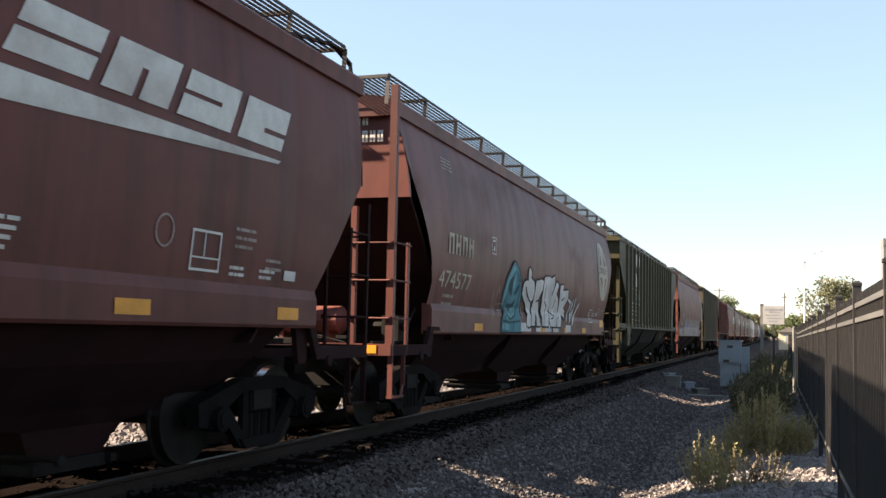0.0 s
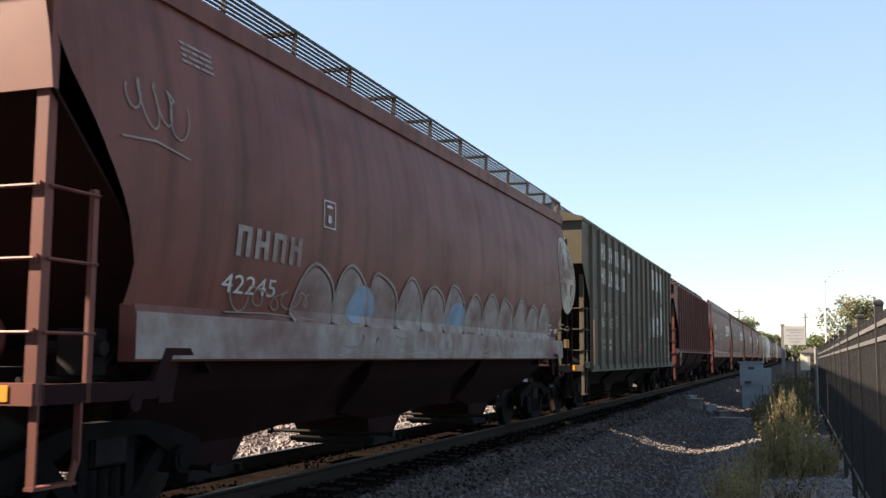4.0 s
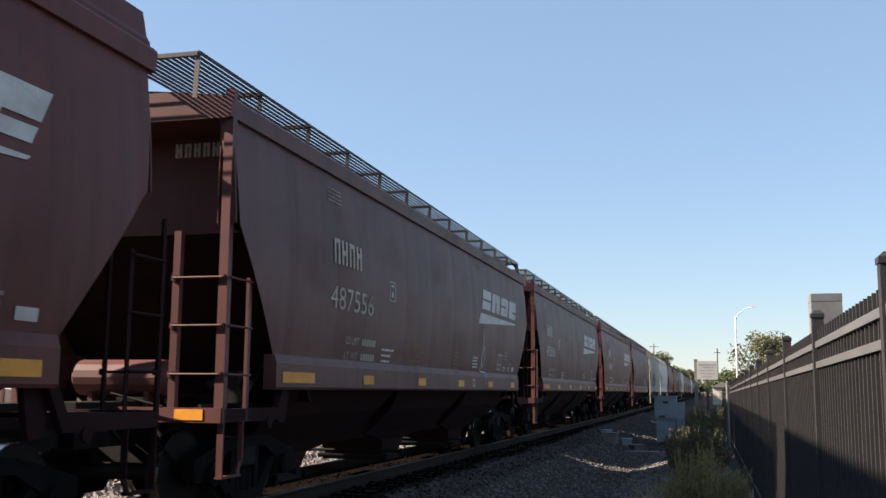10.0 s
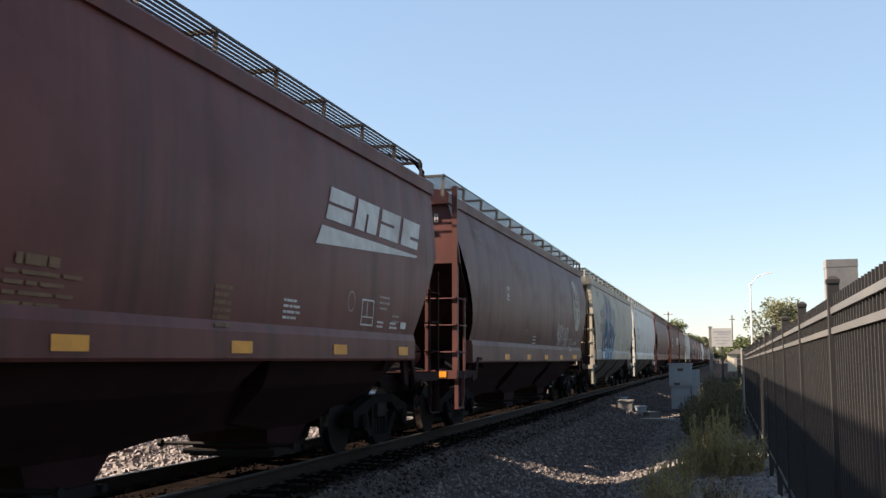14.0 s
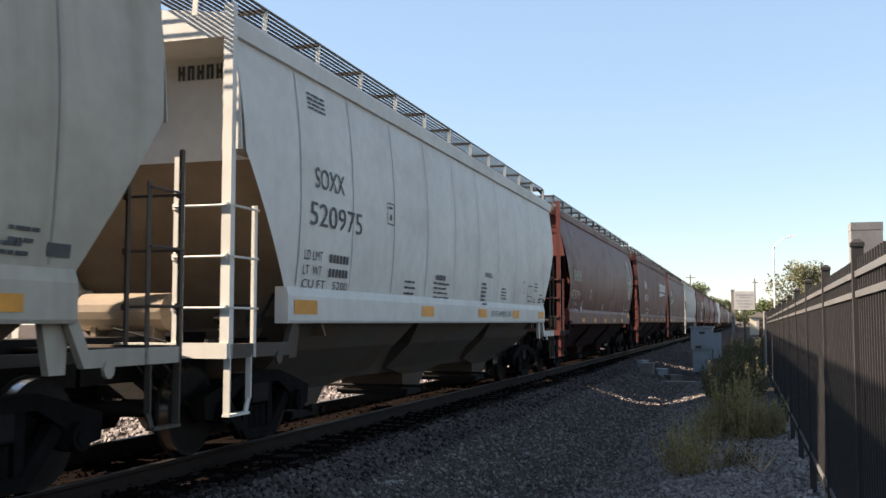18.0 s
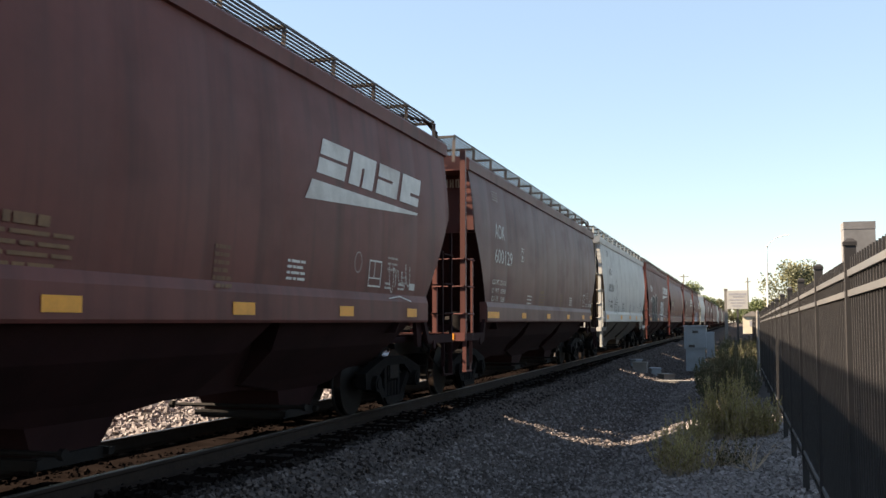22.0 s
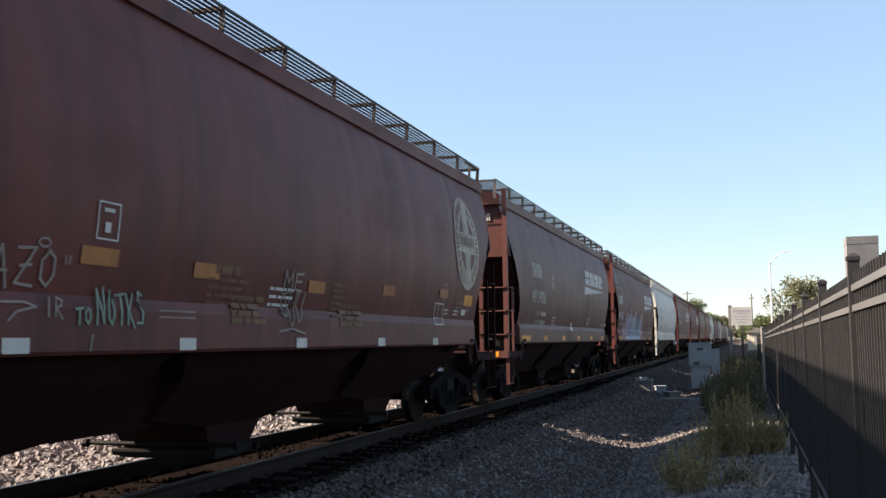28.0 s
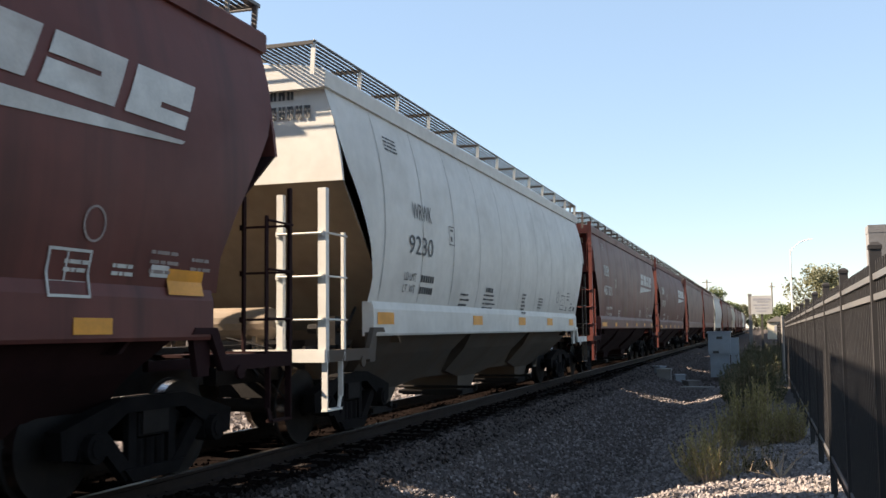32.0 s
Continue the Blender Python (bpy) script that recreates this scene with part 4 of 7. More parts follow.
def stencils(car, sh, rnd, mat=PAINT_WHITE, dark=False, shift=0.0, box=13.55, low=1.78, plate=(4.42, 2.66), late=False, plain=False):
    """Small data panels that cannot be read, as bars, and the boxed panel near the trailing end."""
    faint = PAINT_DARK if dark else PAINT_FAINT
    put_decal(car, sh, "stencil", bars(1.98 + shift, 3.96, 0.5, 4, 0.025, 0.055), faint, "block of small print")
    put_decal(car, sh, "stencil", bars(7.9 if late else 5.25, 1.92, 0.6, 3, 0.032, 0.085, rnd), mat, "three lines of small print")
    put_decal(car, sh, "stencil", bars(6.75, 2.07, 0.5, 1, 0.08, 0.1) + bars(6.65, 1.95, 0.9, 4, 0.03, 0.075, rnd) + bars(9.55, 2.05, 0.4, 6, 0.04, 0.075, rnd), PAINT_DARK if dark else PAINT_OCHRE, "faded warning panel")
    if not plain:
        put_decal(car, sh, "stencil", frame_polys(box, box + 0.47, low, low + 0.36, 0.022) + [rect(box + 0.2, box + 0.215, low + 0.12, low + 0.34), rect(box + 0.02, box + 0.45, low + 0.11, low + 0.125)], mat, "boxed data panel")
    if not plain:
        put_decal(car, sh, "stencil", ring_polys(*((box + 0.45, 2.14) if late else (13.15, 2.08)), 0.13, 0.14, 0.018, 20), faint, "faint round stencil")
    q = box + 1.2 if late else 14.25
    put_decal(car, sh, "stencil", bars(q, 2.0 if late else 2.22, 0.45, 3, 0.03, 0.08, rnd) + bars(q + 0.6, 1.97, 0.35, 2, 0.03, 0.08, rnd), faint, "lines of small print")
    put_decal(car, sh, "stencil", bars(14.2, 1.86, 0.3, 2, 0.03, 0.06, rnd) + bars(14.75, 1.86, 0.35, 2, 0.03, 0.06, rnd) + [rect(15.25, 15.5, 1.78, 1.88)], mat, "small print and a label")
    if not late:
        put_decal(car, sh, "stencil", bars(11.1, 2.0, 0.5, 4, 0.03, 0.065, rnd), mat, "block of small print")
    py, pz = plate[0] + shift, plate[1]
    put_decal(car, sh, "stencil", frame_polys(py, py + 0.28, pz, pz + 0.3, 0.014) + [rect(py + 0.07, py + 0.2, pz + 0.22, pz + 0.25), rect(py + 0.1, py + 0.17, pz + 0.06, pz + 0.14)], mat, "small boxed plate mark")


def end_marks(car, sh, dark=False):
    """The owner's mark and number on the leading end sheet, as blocks."""
    g = Geo()
    y = {"ribbed": 0.15, "deep": 0.09, "round": 0.39}.get(sh.kind, SET_BACK - 0.01)
    z = 3.84 if not sh.flat else 3.9
    for k, n in ((0.30, 4), (0.06, 6)):
        for i in range(n):
            x = 0.85 + 0.115 * (n - 1 - i) - 0.35
            g.box(x, x + 0.03, y - 0.006, y, z + k, z + k + 0.16).box(x + 0.05, x + 0.08, y - 0.006, y, z + k, z + k + 0.16).box(x + 0.03, x + 0.05, y - 0.006, y, z + k + (0.06 if i % 2 else 0.13), z + k + (0.1 if i % 2 else 0.16))
    m = PAINT_DARK if dark else PAINT_WHITE
    part("stencil", cached("end_stencil", (sh.kind, dark), m, lambda: g), car, "owner's mark on the end sheet")


def platform_patch(car, sh):
    g = lambda: Geo().box(1.0, 1.32, -0.036, -0.03, 0.985, 1.095)
    part("reflector", cached("step_patch", 0, YELLOW, g), car, "yellow patch on the end step", at=(0, FRONT[0], 0))


# Hand-drawn capitals, as strokes in a unit box.
STROKES = {
    "A": [[(0, 0), (0.45, 1), (0.9, 0)], [(0.15, 0.4), (0.8, 0.4)]], "D": [[(0.1, 0), (0.15, 1), (0.75, 0.75), (0.8, 0.35), (0.05, 0.02)]],
    "E": [[(0.85, 0.95), (0.1, 0.9), (0.05, 0.05), (0.85, 0.0)], [(0.1, 0.5), (0.7, 0.52)]], "G": [[(0.85, 0.85), (0.35, 0.98), (0.05, 0.5), (0.3, 0.02), (0.85, 0.1), (0.85, 0.45), (0.5, 0.45)]],
    "I": [[(0.5, 0), (0.45, 1)]], "K": [[(0.1, 0), (0.05, 1)], [(0.85, 1), (0.12, 0.45), (0.9, -0.1)]], "M": [[(0.0, 0), (0.1, 1), (0.45, 0.4), (0.85, 1), (0.9, 0)]],
    "P": [[(0.1, 0), (0.1, 1), (0.8, 0.85), (0.75, 0.5), (0.1, 0.42)]], "R": [[(0.1, 0), (0.1, 1), (0.8, 0.85), (0.7, 0.55), (0.1, 0.45), (0.95, -0.15)]],
    "S": [[(0.85, 0.9), (0.3, 1.0), (0.1, 0.7), (0.75, 0.4), (0.7, 0.05), (0.05, 0.05)]], "N": [[(0.0, 0), (0.1, 1), (0.75, 0.05), (0.85, 1.05)]], "O": [[(0.45, 0.98), (0.1, 0.7), (0.15, 0.2), (0.5, 0.0), (0.8, 0.3), (0.75, 0.8), (0.4, 1.0)]],
    "Z": [[(0.05, 0.95), (0.9, 1.0), (0.1, 0.05), (0.95, 0.0)], [(0.25, 0.5), (0.75, 0.55)]], "T": [[(0.45, 0), (0.5, 1)], [(0.0, 0.95), (1.0, 1.02)]], "W": [[(0, 1), (0.15, 0), (0.45, 0.65), (0.65, 0), (0.95, 1.1)]]}


def rounded(pts, n=4):
    """A closed outline smoothed through its corners."""
    out, m = [], len(pts)
    for i in range(m):
        p0, p1, p2, p3 = (Vector(pts[(i + k - 1) % m]) for k in range(4))
        for k in range(n):
            t = k / n
            v = 0.5 * (2 * p1 + (p2 - p0) * t + (2 * p0 - 5 * p1 + 4 * p2 - p3) * t * t + (3 * p1 - p0 - 3 * p2 + p3) * t ** 3)
            out.append((v.x, v.y))
    return out


def scrawl(text, y, z, w, h, thick, rnd):
    """Spray-can lettering; each letter is drawn a little differently."""
    out = []
    step = w / len(text)
    for i, ch in enumerate(text):
        up, big = rnd.uniform(-0.06, 0.06) * h, rnd.uniform(0.92, 1.1)
        for line in STROKES.get(ch, []):
            out += stroke([(y + (i + u * 0.85) * step, z + up + v * h * big) for u, v in line], thick)
    return out


def outlined(car, sh, lines, wide, fill, edge, label, base=0.012, rim=0.05):
    """Broad painted strokes with a dark rim; each stroke is laid over the one before."""
    for i, p in enumerate(lines):
        put_decal(car, sh, "graffiti", stroke(p, wide + 2 * rim), edge, label + " rim", base + 0.0012 * i)
        put_decal(car, sh, "graffiti", stroke(p, wide), fill, label, base + 0.0012 * i + 0.0006)


# ---- the train ----
TRACK_X = -6.32
TRAIN = []


def numbered(car, sh, number, mat, y=2.0, z=2.36, weights=None):
    put_text(car, sh, number, y, z, 0.30, mat, 1.68)
    if weights:
        put_text(car, sh, "LD LMT  " + weights[0], y + 0.74, 1.91, 0.09, mat, 1.02)
        put_text(car, sh, "LT  WT   " + weights[1], y + 0.74, 1.74, 0.09, mat, 1.02)
        return
    put_text(car, sh, "LD LMT", y + 0.68, 1.92, 0.10, mat, 0.5)
    put_decal(car, sh, "stencil", [rect(y + 1.3 + 0.1 * i, y + 1.37 + 0.1 * i, zz, zz + 0.095) for i in range(6) for zz in (1.92, 1.715)], mat, "weights that cannot be read")
    put_text(car, sh, "LT  WT", y + 0.66, 1.715, 0.10, mat, 0.5)


def logo_car(label, y, number, paint=BROWN, kind="smooth", walkway=True, rails="smooth", seed=1, worn=False, my=2.0, ly=11.6, mz=0.0, weights=None, markw=1.12, box=None):
    car, sh = hopper_car(label, kind, paint, y, True, walkway, rails=rails)
    rnd = random.Random(seed)
    m = PAINT_CREAM if worn else PAINT_WHITE
    put_decal(car, sh, "owner_mark", mark_blocks(my + 0.1, 2.96 + mz, markw, 0.33), m, "owner's mark in worn white")
    numbered(car, sh, number, m, my, 2.36 + mz, weights)
    put_logo(car, sh, ly, PAINT_WHITE)
    if box:
        stencils(car, sh, rnd, shift=my - 2.0, box=box, low=1.58, late=True)
        put_decal(car, sh, "reflector", [rect(box + 1.48, box + 2.02, 1.64, 1.86)], YELLOW, "yellow reflective square")
    else:
        stencils(car, sh, rnd, shift=my - 2.0, plain=kind == "round")
    if kind == "round":
        reflectors(car, sh, (1.62, 4.16, 6.72, 9.28, 11.82, 14.3), 1.31, 1.435)
    else:
        reflectors(car, sh, (1.68, 4.41, 7.15, 9.89, 12.55, 15.1))
    end_marks(car, sh)
    platform_patch(car, sh)
    TRAIN.append((car, y))
    return car, sh, rnd


def roundel_car(label, y, number, paint, seed=1, disc=PAINT_CREAM, my=1.75, dy=15.8, nz=1.96, tape=(3.72, 6.13, 8.55, 11.04, 13.34), square=1.49, plate=(4.42, 2.66), box=None):
    car, sh = hopper_car(label, "round", paint, y, True, True, rails="square")
    rnd = random.Random(seed)
    if number:
        put_decal(car, sh, "owner_mark", mark_blocks(my + 0.3, nz + 0.52, 1.36, 0.32), PAINT_CREAM, "owner's mark in worn cream")
        put_text(car, sh, number, my, nz, 0.26, PAINT_CREAM, 1.6)
        if number == "473791":
            put_text(car, sh, "LMT  224800", my + 0.35, nz - 0.17, 0.08, PAINT_WHITE, 0.85)
            put_text(car, sh, "WT   61200", my + 0.45, nz - 0.34, 0.08, PAINT_WHITE, 0.75)
        else:
            put_decal(car, sh, "stencil", bars(my + 0.3, nz - 0.1, 0.7, 2, 0.05, 0.12, rnd), PAINT_FAINT, "weights that cannot be read")
    white, dark = roundel(dy, 3.07, 0.77, 0.84)
    put_decal(car, sh, "emblem", white, disc, "round cream railway emblem")
    put_decal(car, sh, "emblem_detail", dark, paint, "cross and lettering ring of the emblem", 0.012)
    stencils(car, sh, rnd, box=box or dy - 1.75, low=1.59, plate=plate, late=True)
    reflectors(car, sh, tape, 1.31, 1.435, w=0.49)
    if square:
        put_decal(car, sh, "reflector", [rect(dy - 0.1, dy + 0.42, square, square + 0.19)], YELLOW, "yellow reflective square")
    end_marks(car, sh)
    platform_patch(car, sh)
    TRAIN.append((car, y))
    return car, sh, rnd


def graffiti(car, sh, polys, mat, lift, label):
    put_decal(car, sh, "graffiti", polys, mat, label, lift)


LOGO_LABEL = "brown covered hopper car with white block emblem"
# car 0 and the one ahead of it
logo_car("brown covered hopper car with white block emblem, roof walkway", -24.2, "487113", seed=90)
logo_car("brown covered hopper car with white emblem and stencilled panels", -6.0, "485216", BROWN_RED, seed=3, ly=11.27)

# faded brown car with the teal hooded figure and silver letters
car, sh, rnd = roundel_car("faded brown round-sided hopper car with silver and teal graffiti", 12.35, "474577", BROWN_FADED, 4, my=1.75, dy=16.05)
hood = rounded([(5.99, 2.63), (5.77, 2.47), (5.56, 2.3), (5.43, 2.07), (5.41, 1.83), (5.54, 1.68), (5.45, 1.53), (5.42, 1.44), (5.46, 1.33), (5.5, 1.31), (6.82, 1.31), (6.84, 1.36), (6.82, 1.55), (6.76, 1.77), (6.68, 2.09), (6.48, 2.39), (6.25, 2.55)])
graffiti(car, sh, stroke(hood + [hood[0]], 0.07), SPRAY_BLACK, 0.009, "dark outline of the hooded figure")
graffiti(car, sh, [hood], SPRAY_TEAL, 0.011, "teal hooded figure")
graffiti(car, sh, [rounded([(5.47, 1.84), (5.5, 2.08), (5.63, 2.3), (5.86, 2.49), (5.98, 2.58), (6.12, 2.5), (5.92, 2.38), (5.72, 2.2), (5.62, 2.0)]), rounded([(5.62, 1.62), (5.8, 1.66), (6.05, 1.64), (6.3, 1.68), (6.2, 1.58), (5.98, 1.54), (5.75, 1.55)]), rounded([(6.02, 2.3), (6.12, 2.38), (6.2, 2.24), (6.12, 2.12), (6.04, 2.1)]), rounded([(5.5, 1.36), (5.9, 1.34), (5.92, 1.44), (5.52, 1.46)])], SPRAY_AQUA, 0.0125, "light teal shading of the hood and jaw")
graffiti(car, sh, [rounded([(5.68, 2.13), (5.74, 2.26), (5.9, 2.34), (6.06, 2.34), (5.95, 2.24), (5.91, 2.13), (5.98, 1.97), (5.8, 2.04)], 3), [(6.5, 2.25), (6.27, 2.16), (6.11, 2.0), (6.29, 2.03), (6.48, 2.14)], [(5.68, 1.88), (5.77, 1.82), (5.84, 1.86), (5.92, 1.82), (6.0, 1.85), (6.09, 1.83), (6.18, 1.88), (6.3, 1.93), (6.24, 1.77), (6.14, 1.78), (6.06, 1.69), (5.97, 1.74), (5.89, 1.67), (5.84, 1.74), (5.74, 1.74)]], SPRAY_DEEP, 0.014, "dark eyes and toothed mouth")
graffiti(car, sh, [q for p in ([(5.72, 1.63), (6.01, 1.54), (6.33, 1.62), (6.59, 1.85)], [(5.49, 1.51), (5.98, 1.48), (6.77, 1.52)], [(6.56, 2.12), (6.52, 1.81), (6.4, 1.68)], [(5.6, 1.9), (5.58, 1.7), (5.7, 1.56)], [(5.62, 1.46), (5.67, 1.32)], [(6.27, 1.5), (6.22, 1.32)], [(6.25, 2.45), (6.4, 2.3), (6.52, 2.3)]) for q in stroke(p, 0.035)], SPRAY_DEEP, 0.0142, "dark folds of the figure")
silver = [
    [(7.19, 2.59), (7.37, 2.52), (7.36, 2.40), (7.52, 2.37), (7.71, 2.3), (7.77, 2.12), (7.66, 1.94), (7.44, 2.0), (7.23, 2.13), (7.10, 2.12), (7.16, 2.03), (7.46, 1.88), (7.66, 1.71), (7.68, 1.44), (7.33, 1.44), (7.33, 1.65), (7.22, 1.82), (6.92, 1.97), (6.77, 2.07), (6.82, 2.26), (7.0, 2.33), (7.2, 2.34), (7.12, 2.46)],
    [(7.84, 2.37), (8.11, 2.4), (8.06, 2.09), (8.29, 2.42), (8.5, 2.40), (8.45, 2.2), (8.19, 1.98), (8.42, 1.74), (8.5, 1.44), (8.19, 1.44), (8.10, 1.75), (8.0, 1.44), (7.72, 1.44), (7.70, 1.71), (7.81, 2.02)],
    [(8.56, 2.49), (8.94, 2.52), (8.92, 2.27), (8.9, 2.12), (9.19, 2.29), (9.26, 2.5), (9.53, 2.57), (9.59, 2.38), (9.42, 2.06), (9.08, 1.7), (9.29, 1.44), (8.70, 1.44), (8.6, 1.74), (8.52, 2.12)],
    [(9.8, 2.45), (10.04, 2.38), (9.84, 2.18), (10.13, 2.07), (10.22, 1.92), (10.05, 1.83), (10.3, 1.68), (10.05, 1.44), (9.51, 1.44), (9.36, 1.58), (9.76, 1.66), (9.32, 1.78), (9.49, 1.95), (9.45, 2.16)],
    [(10.2, 2.38), (10.54, 2.42), (10.55, 2.28), (11.14, 2.32), (11.2, 2.1), (10.78, 1.89), (11.05, 1.82), (10.95, 1.63), (10.67, 1.69), (10.55, 1.44), (10.13, 1.44), (10.3, 1.86)]]
for i, p in enumerate(silver):
    p = rounded(p, 3) if i == 0 else p
    graffiti(car, sh, stroke(p + [p[0]], 0.075), SPRAY_BLACK, 0.0128 + 0.0016 * i, "dark rim of a silver letter")
    graffiti(car, sh, [p], SPRAY_WHITE, 0.0136 + 0.0016 * i, "silver wild-style letter")
graffiti(car, sh, [q for p in ([(6.98, 2.2), (7.16, 2.05), (7.45, 1.93)], [(8.79, 1.97), (9.0, 1.87), (8.87, 1.62)], [(9.8, 2.02), (9.65, 1.86)], [(8.02, 1.95), (8.2, 1.98)], [(10.5, 2.05), (10.75, 2.12)], [(8.75, 2.3), (8.72, 2.05)]) for q in stroke(p, 0.035)], SPRAY_BLACK, 0.0225, "dark lines inside the letters")
outlined(car, sh, [[(11.3, 2.09), (11.65, 2.03), (11.22, 1.6)], [(11.87, 2.08), (11.57, 1.57), (12.08, 1.94)], [(12.14, 2.13), (11.91, 1.52), (12.63, 2.04)]], 0.075, SPRAY_WHITE, SPRAY_BLACK, "thin silver letters", 0.016, 0.02)
graffiti(car, sh, stroke([(6.78, 1.5), (6.86, 1.78), (6.98, 1.6), (6.9, 1.5), (6.8, 1.6)], 0.025) + stroke([(6.72, 2.42), (6.78, 2.3)], 0.03), SPRAY_FADE, 0.013, "small pale marks beside the letters")
graffiti(car, sh, [rect(6.85, 7.7, 1.32, 1.49), rect(8.15, 8.6, 1.32, 1.49), rect(9.0, 9.62, 1.32, 1.49), rect(9.8, 10.4, 1.32, 1.46), rect(11.2, 11.8, 1.32, 1.49)], SPRAY_WHITE, 0.012, "silver feet of the letters on the sill")
graffiti(car, sh, stroke([(4.74, 1.49), (4.72, 2.03), (4.82, 1.57), (5.05, 2.12), (5.12, 1.99)], 0.02) + stroke([(5.04, 1.8), (5.49, 1.82)], 0.02) + stroke([(5.02, 1.69), (5.46, 1.71)], 0.02) + stroke([(5.22, 1.92), (5.17, 1.59)], 0.02) + stroke([(5.41, 1.97), (5.33, 1.59)], 0.02), SPRAY_FADE, 0.020, "thin silver tag")



def broken_emblem(car, sh, y, z, w, h, mat):
    """The large emblem of two joined letterforms, broken by the ribs."""
    units = [[(0.18, 0.99), (0.51, 1.0), (0.5, 0.58), (0.27, 0.71), (0.13, 0.68)], [(0.51, 0.99), (0.8, 1.0), (0.94, 1.0), (1.0, 0.87), (0.93, 0.59), (0.82, 0.51), (0.79, 0.74), (0.5, 0.69)], [(0.31, 0.51), (0.49, 0.36), (0.5, 0.0), (0.0, 0.0), (0.03, 0.29), (0.26, 0.27)], [(0.49, 0.29), (0.69, 0.3), (0.73, 0.45), (0.83, 0.5), (0.91, 0.33), (0.89, 0.11), (0.78, 0.01), (0.5, 0.01)]]
    p = [[(y + w * a, z + h * b) for a, b in q] for q in units]
    put_decal(car, sh, "emblem", p, mat, "large white angular railway emblem")


# green ribbed car
car, sh = hopper_car("faded green ribbed hopper car with white emblem", "ribbed", GREEN, 31.5)
broken_emblem(car, sh, 3.35, 2.98, 1.6, 1.16, PAINT_WHITE)
put_text(car, sh, "472 286", 3.5, 2.52, 0.27, PAINT_CREAM, 1.5)
put_decal(car, sh, "stencil", [rect(2.95, 5.0, 2.86, 2.89), rect(2.95, 5.0, 2.36, 2.41), rect(2.95, 5.0, 1.78, 1.82)] + bars(3.0, 2.28, 1.6, 3, 0.05, 0.13), PAINT_CREAM, "rules and small print")
put_decal(car, sh, "stencil", frame_polys(6.35, 6.6, 2.2, 2.5, 0.014), PAINT_FAINT, "small boxed plate mark")
put_decal(car, sh, "stencil", frame_polys(14.35, 14.75, 1.9, 2.25, 0.02), PAINT_WHITE, "boxed data panel")
reflectors(car, sh, (2.9, 5.5, 8.2, 10.8, 13.4), 1.62, 1.74, 0.26)
end_marks(car, sh)
platform_patch(car, sh)
TRAIN.append((car, 31.5))

chalk = [[(13.15, 1.30), (13.35, 1.42), (13.3, 1.2)], [(13.45, 1.44), (13.3, 1.16)], [(13.5, 1.25), (13.68, 1.34), (13.62, 1.18), (13.48, 1.24)], [(13.82, 1.42), (13.76, 1.16)], [(13.82, 1.3), (13.98, 1.28), (13.84, 1.22), (14.0, 1.08)], [(14.1, 1.40), (14.08, 1.14)], [(14.35, 1.38), (14.1, 1.26), (14.3, 1.1)], [(14.62, 1.32), (14.35, 1.3), (14.0, 0.94)]]
bm = bmesh.new()
for q in (q for p in chalk for q in stroke(p, 0.035)):
    bm.faces.new([bm.verts.new((1.535 - (1.61 - z) * 0.486, y / STRETCH[0], z)) for y, z in q])
me = bpy.data.meshes.new("graffiti")
bm.to_mesh(me)
bm.free()
me.materials.append(PAINT_OCHRE)
part("graffiti", me, car, "ochre chalk tag on the hopper slope")["kind"] = "stuff"

# faded red round car with pale scrawls along its foot
car, sh, rnd = roundel_car("faded red round-sided hopper car with pale graffiti", 51.2, "", RED_FADED, 7, dy=16.2)
graffiti(car, sh, [rect(1.45, 16.0, 1.27, 1.64)], WORN_PALE, 0.010, "worn pale band along the sill")
graffiti(car, sh, [rounded([(4.0 + 0.9 * i, 1.66), (4.02 + 0.9 * i, 2.0 + 0.1 * (i % 3)), (4.3 + 0.9 * i, 2.22 + 0.06 * (i % 2)), (4.7 + 0.9 * i, 2.05), (4.78 + 0.9 * i, 1.66)]) for i in range(12)], WORN_PALE, 0.0105, "worn pale letter bodies")
graffiti(car, sh, [q for i in range(12) for p in (rounded([(3.98 + 0.9 * i, 1.66), (4.0 + 0.9 * i, 2.02 + 0.1 * (i % 3)), (4.3 + 0.9 * i, 2.26 + 0.06 * (i % 2)), (4.74 + 0.9 * i, 2.08), (4.82 + 0.9 * i, 1.68)]),) for q in stroke(p[:-3], 0.035)], SPRAY_FADE, 0.0125, "pale looping letter outlines")
graffiti(car, sh, scribble(rnd, 2.7, 4.3, 1.72, 1.98, 5, 0.03) + scribble(rnd, 5.0, 9.0, 1.34, 1.58, 8, 0.035) + scribble(rnd, 9.5, 14.5, 1.34, 1.6, 10, 0.035), SPRAY_FADE, 0.0135, "thin pale scrawl")
graffiti(car, sh, [rounded([(5.2, 1.7), (5.3, 2.0), (5.6, 2.12), (5.9, 1.96), (5.85, 1.72)]), rounded([(8.6, 1.72), (8.7, 2.02), (9.0, 2.1), (9.3, 1.98), (9.25, 1.74)])], SPRAY_HAZE, 0.0115, "faint blue fill")
put_text(car, sh, "42245", 2.6, 1.86, 0.17, PAINT_WHITE, 0.95)
put_decal(car, sh, "owner_mark", mark_blocks(2.75, 2.2, 1.3, 0.28), PAINT_FAINT, "owner's mark worn almost away")
graffiti(car, sh, scribble(rnd, 1.1, 1.9, 3.0, 3.5, 4, 0.035), SPRAY_FADE, 0.012, "pale tag")

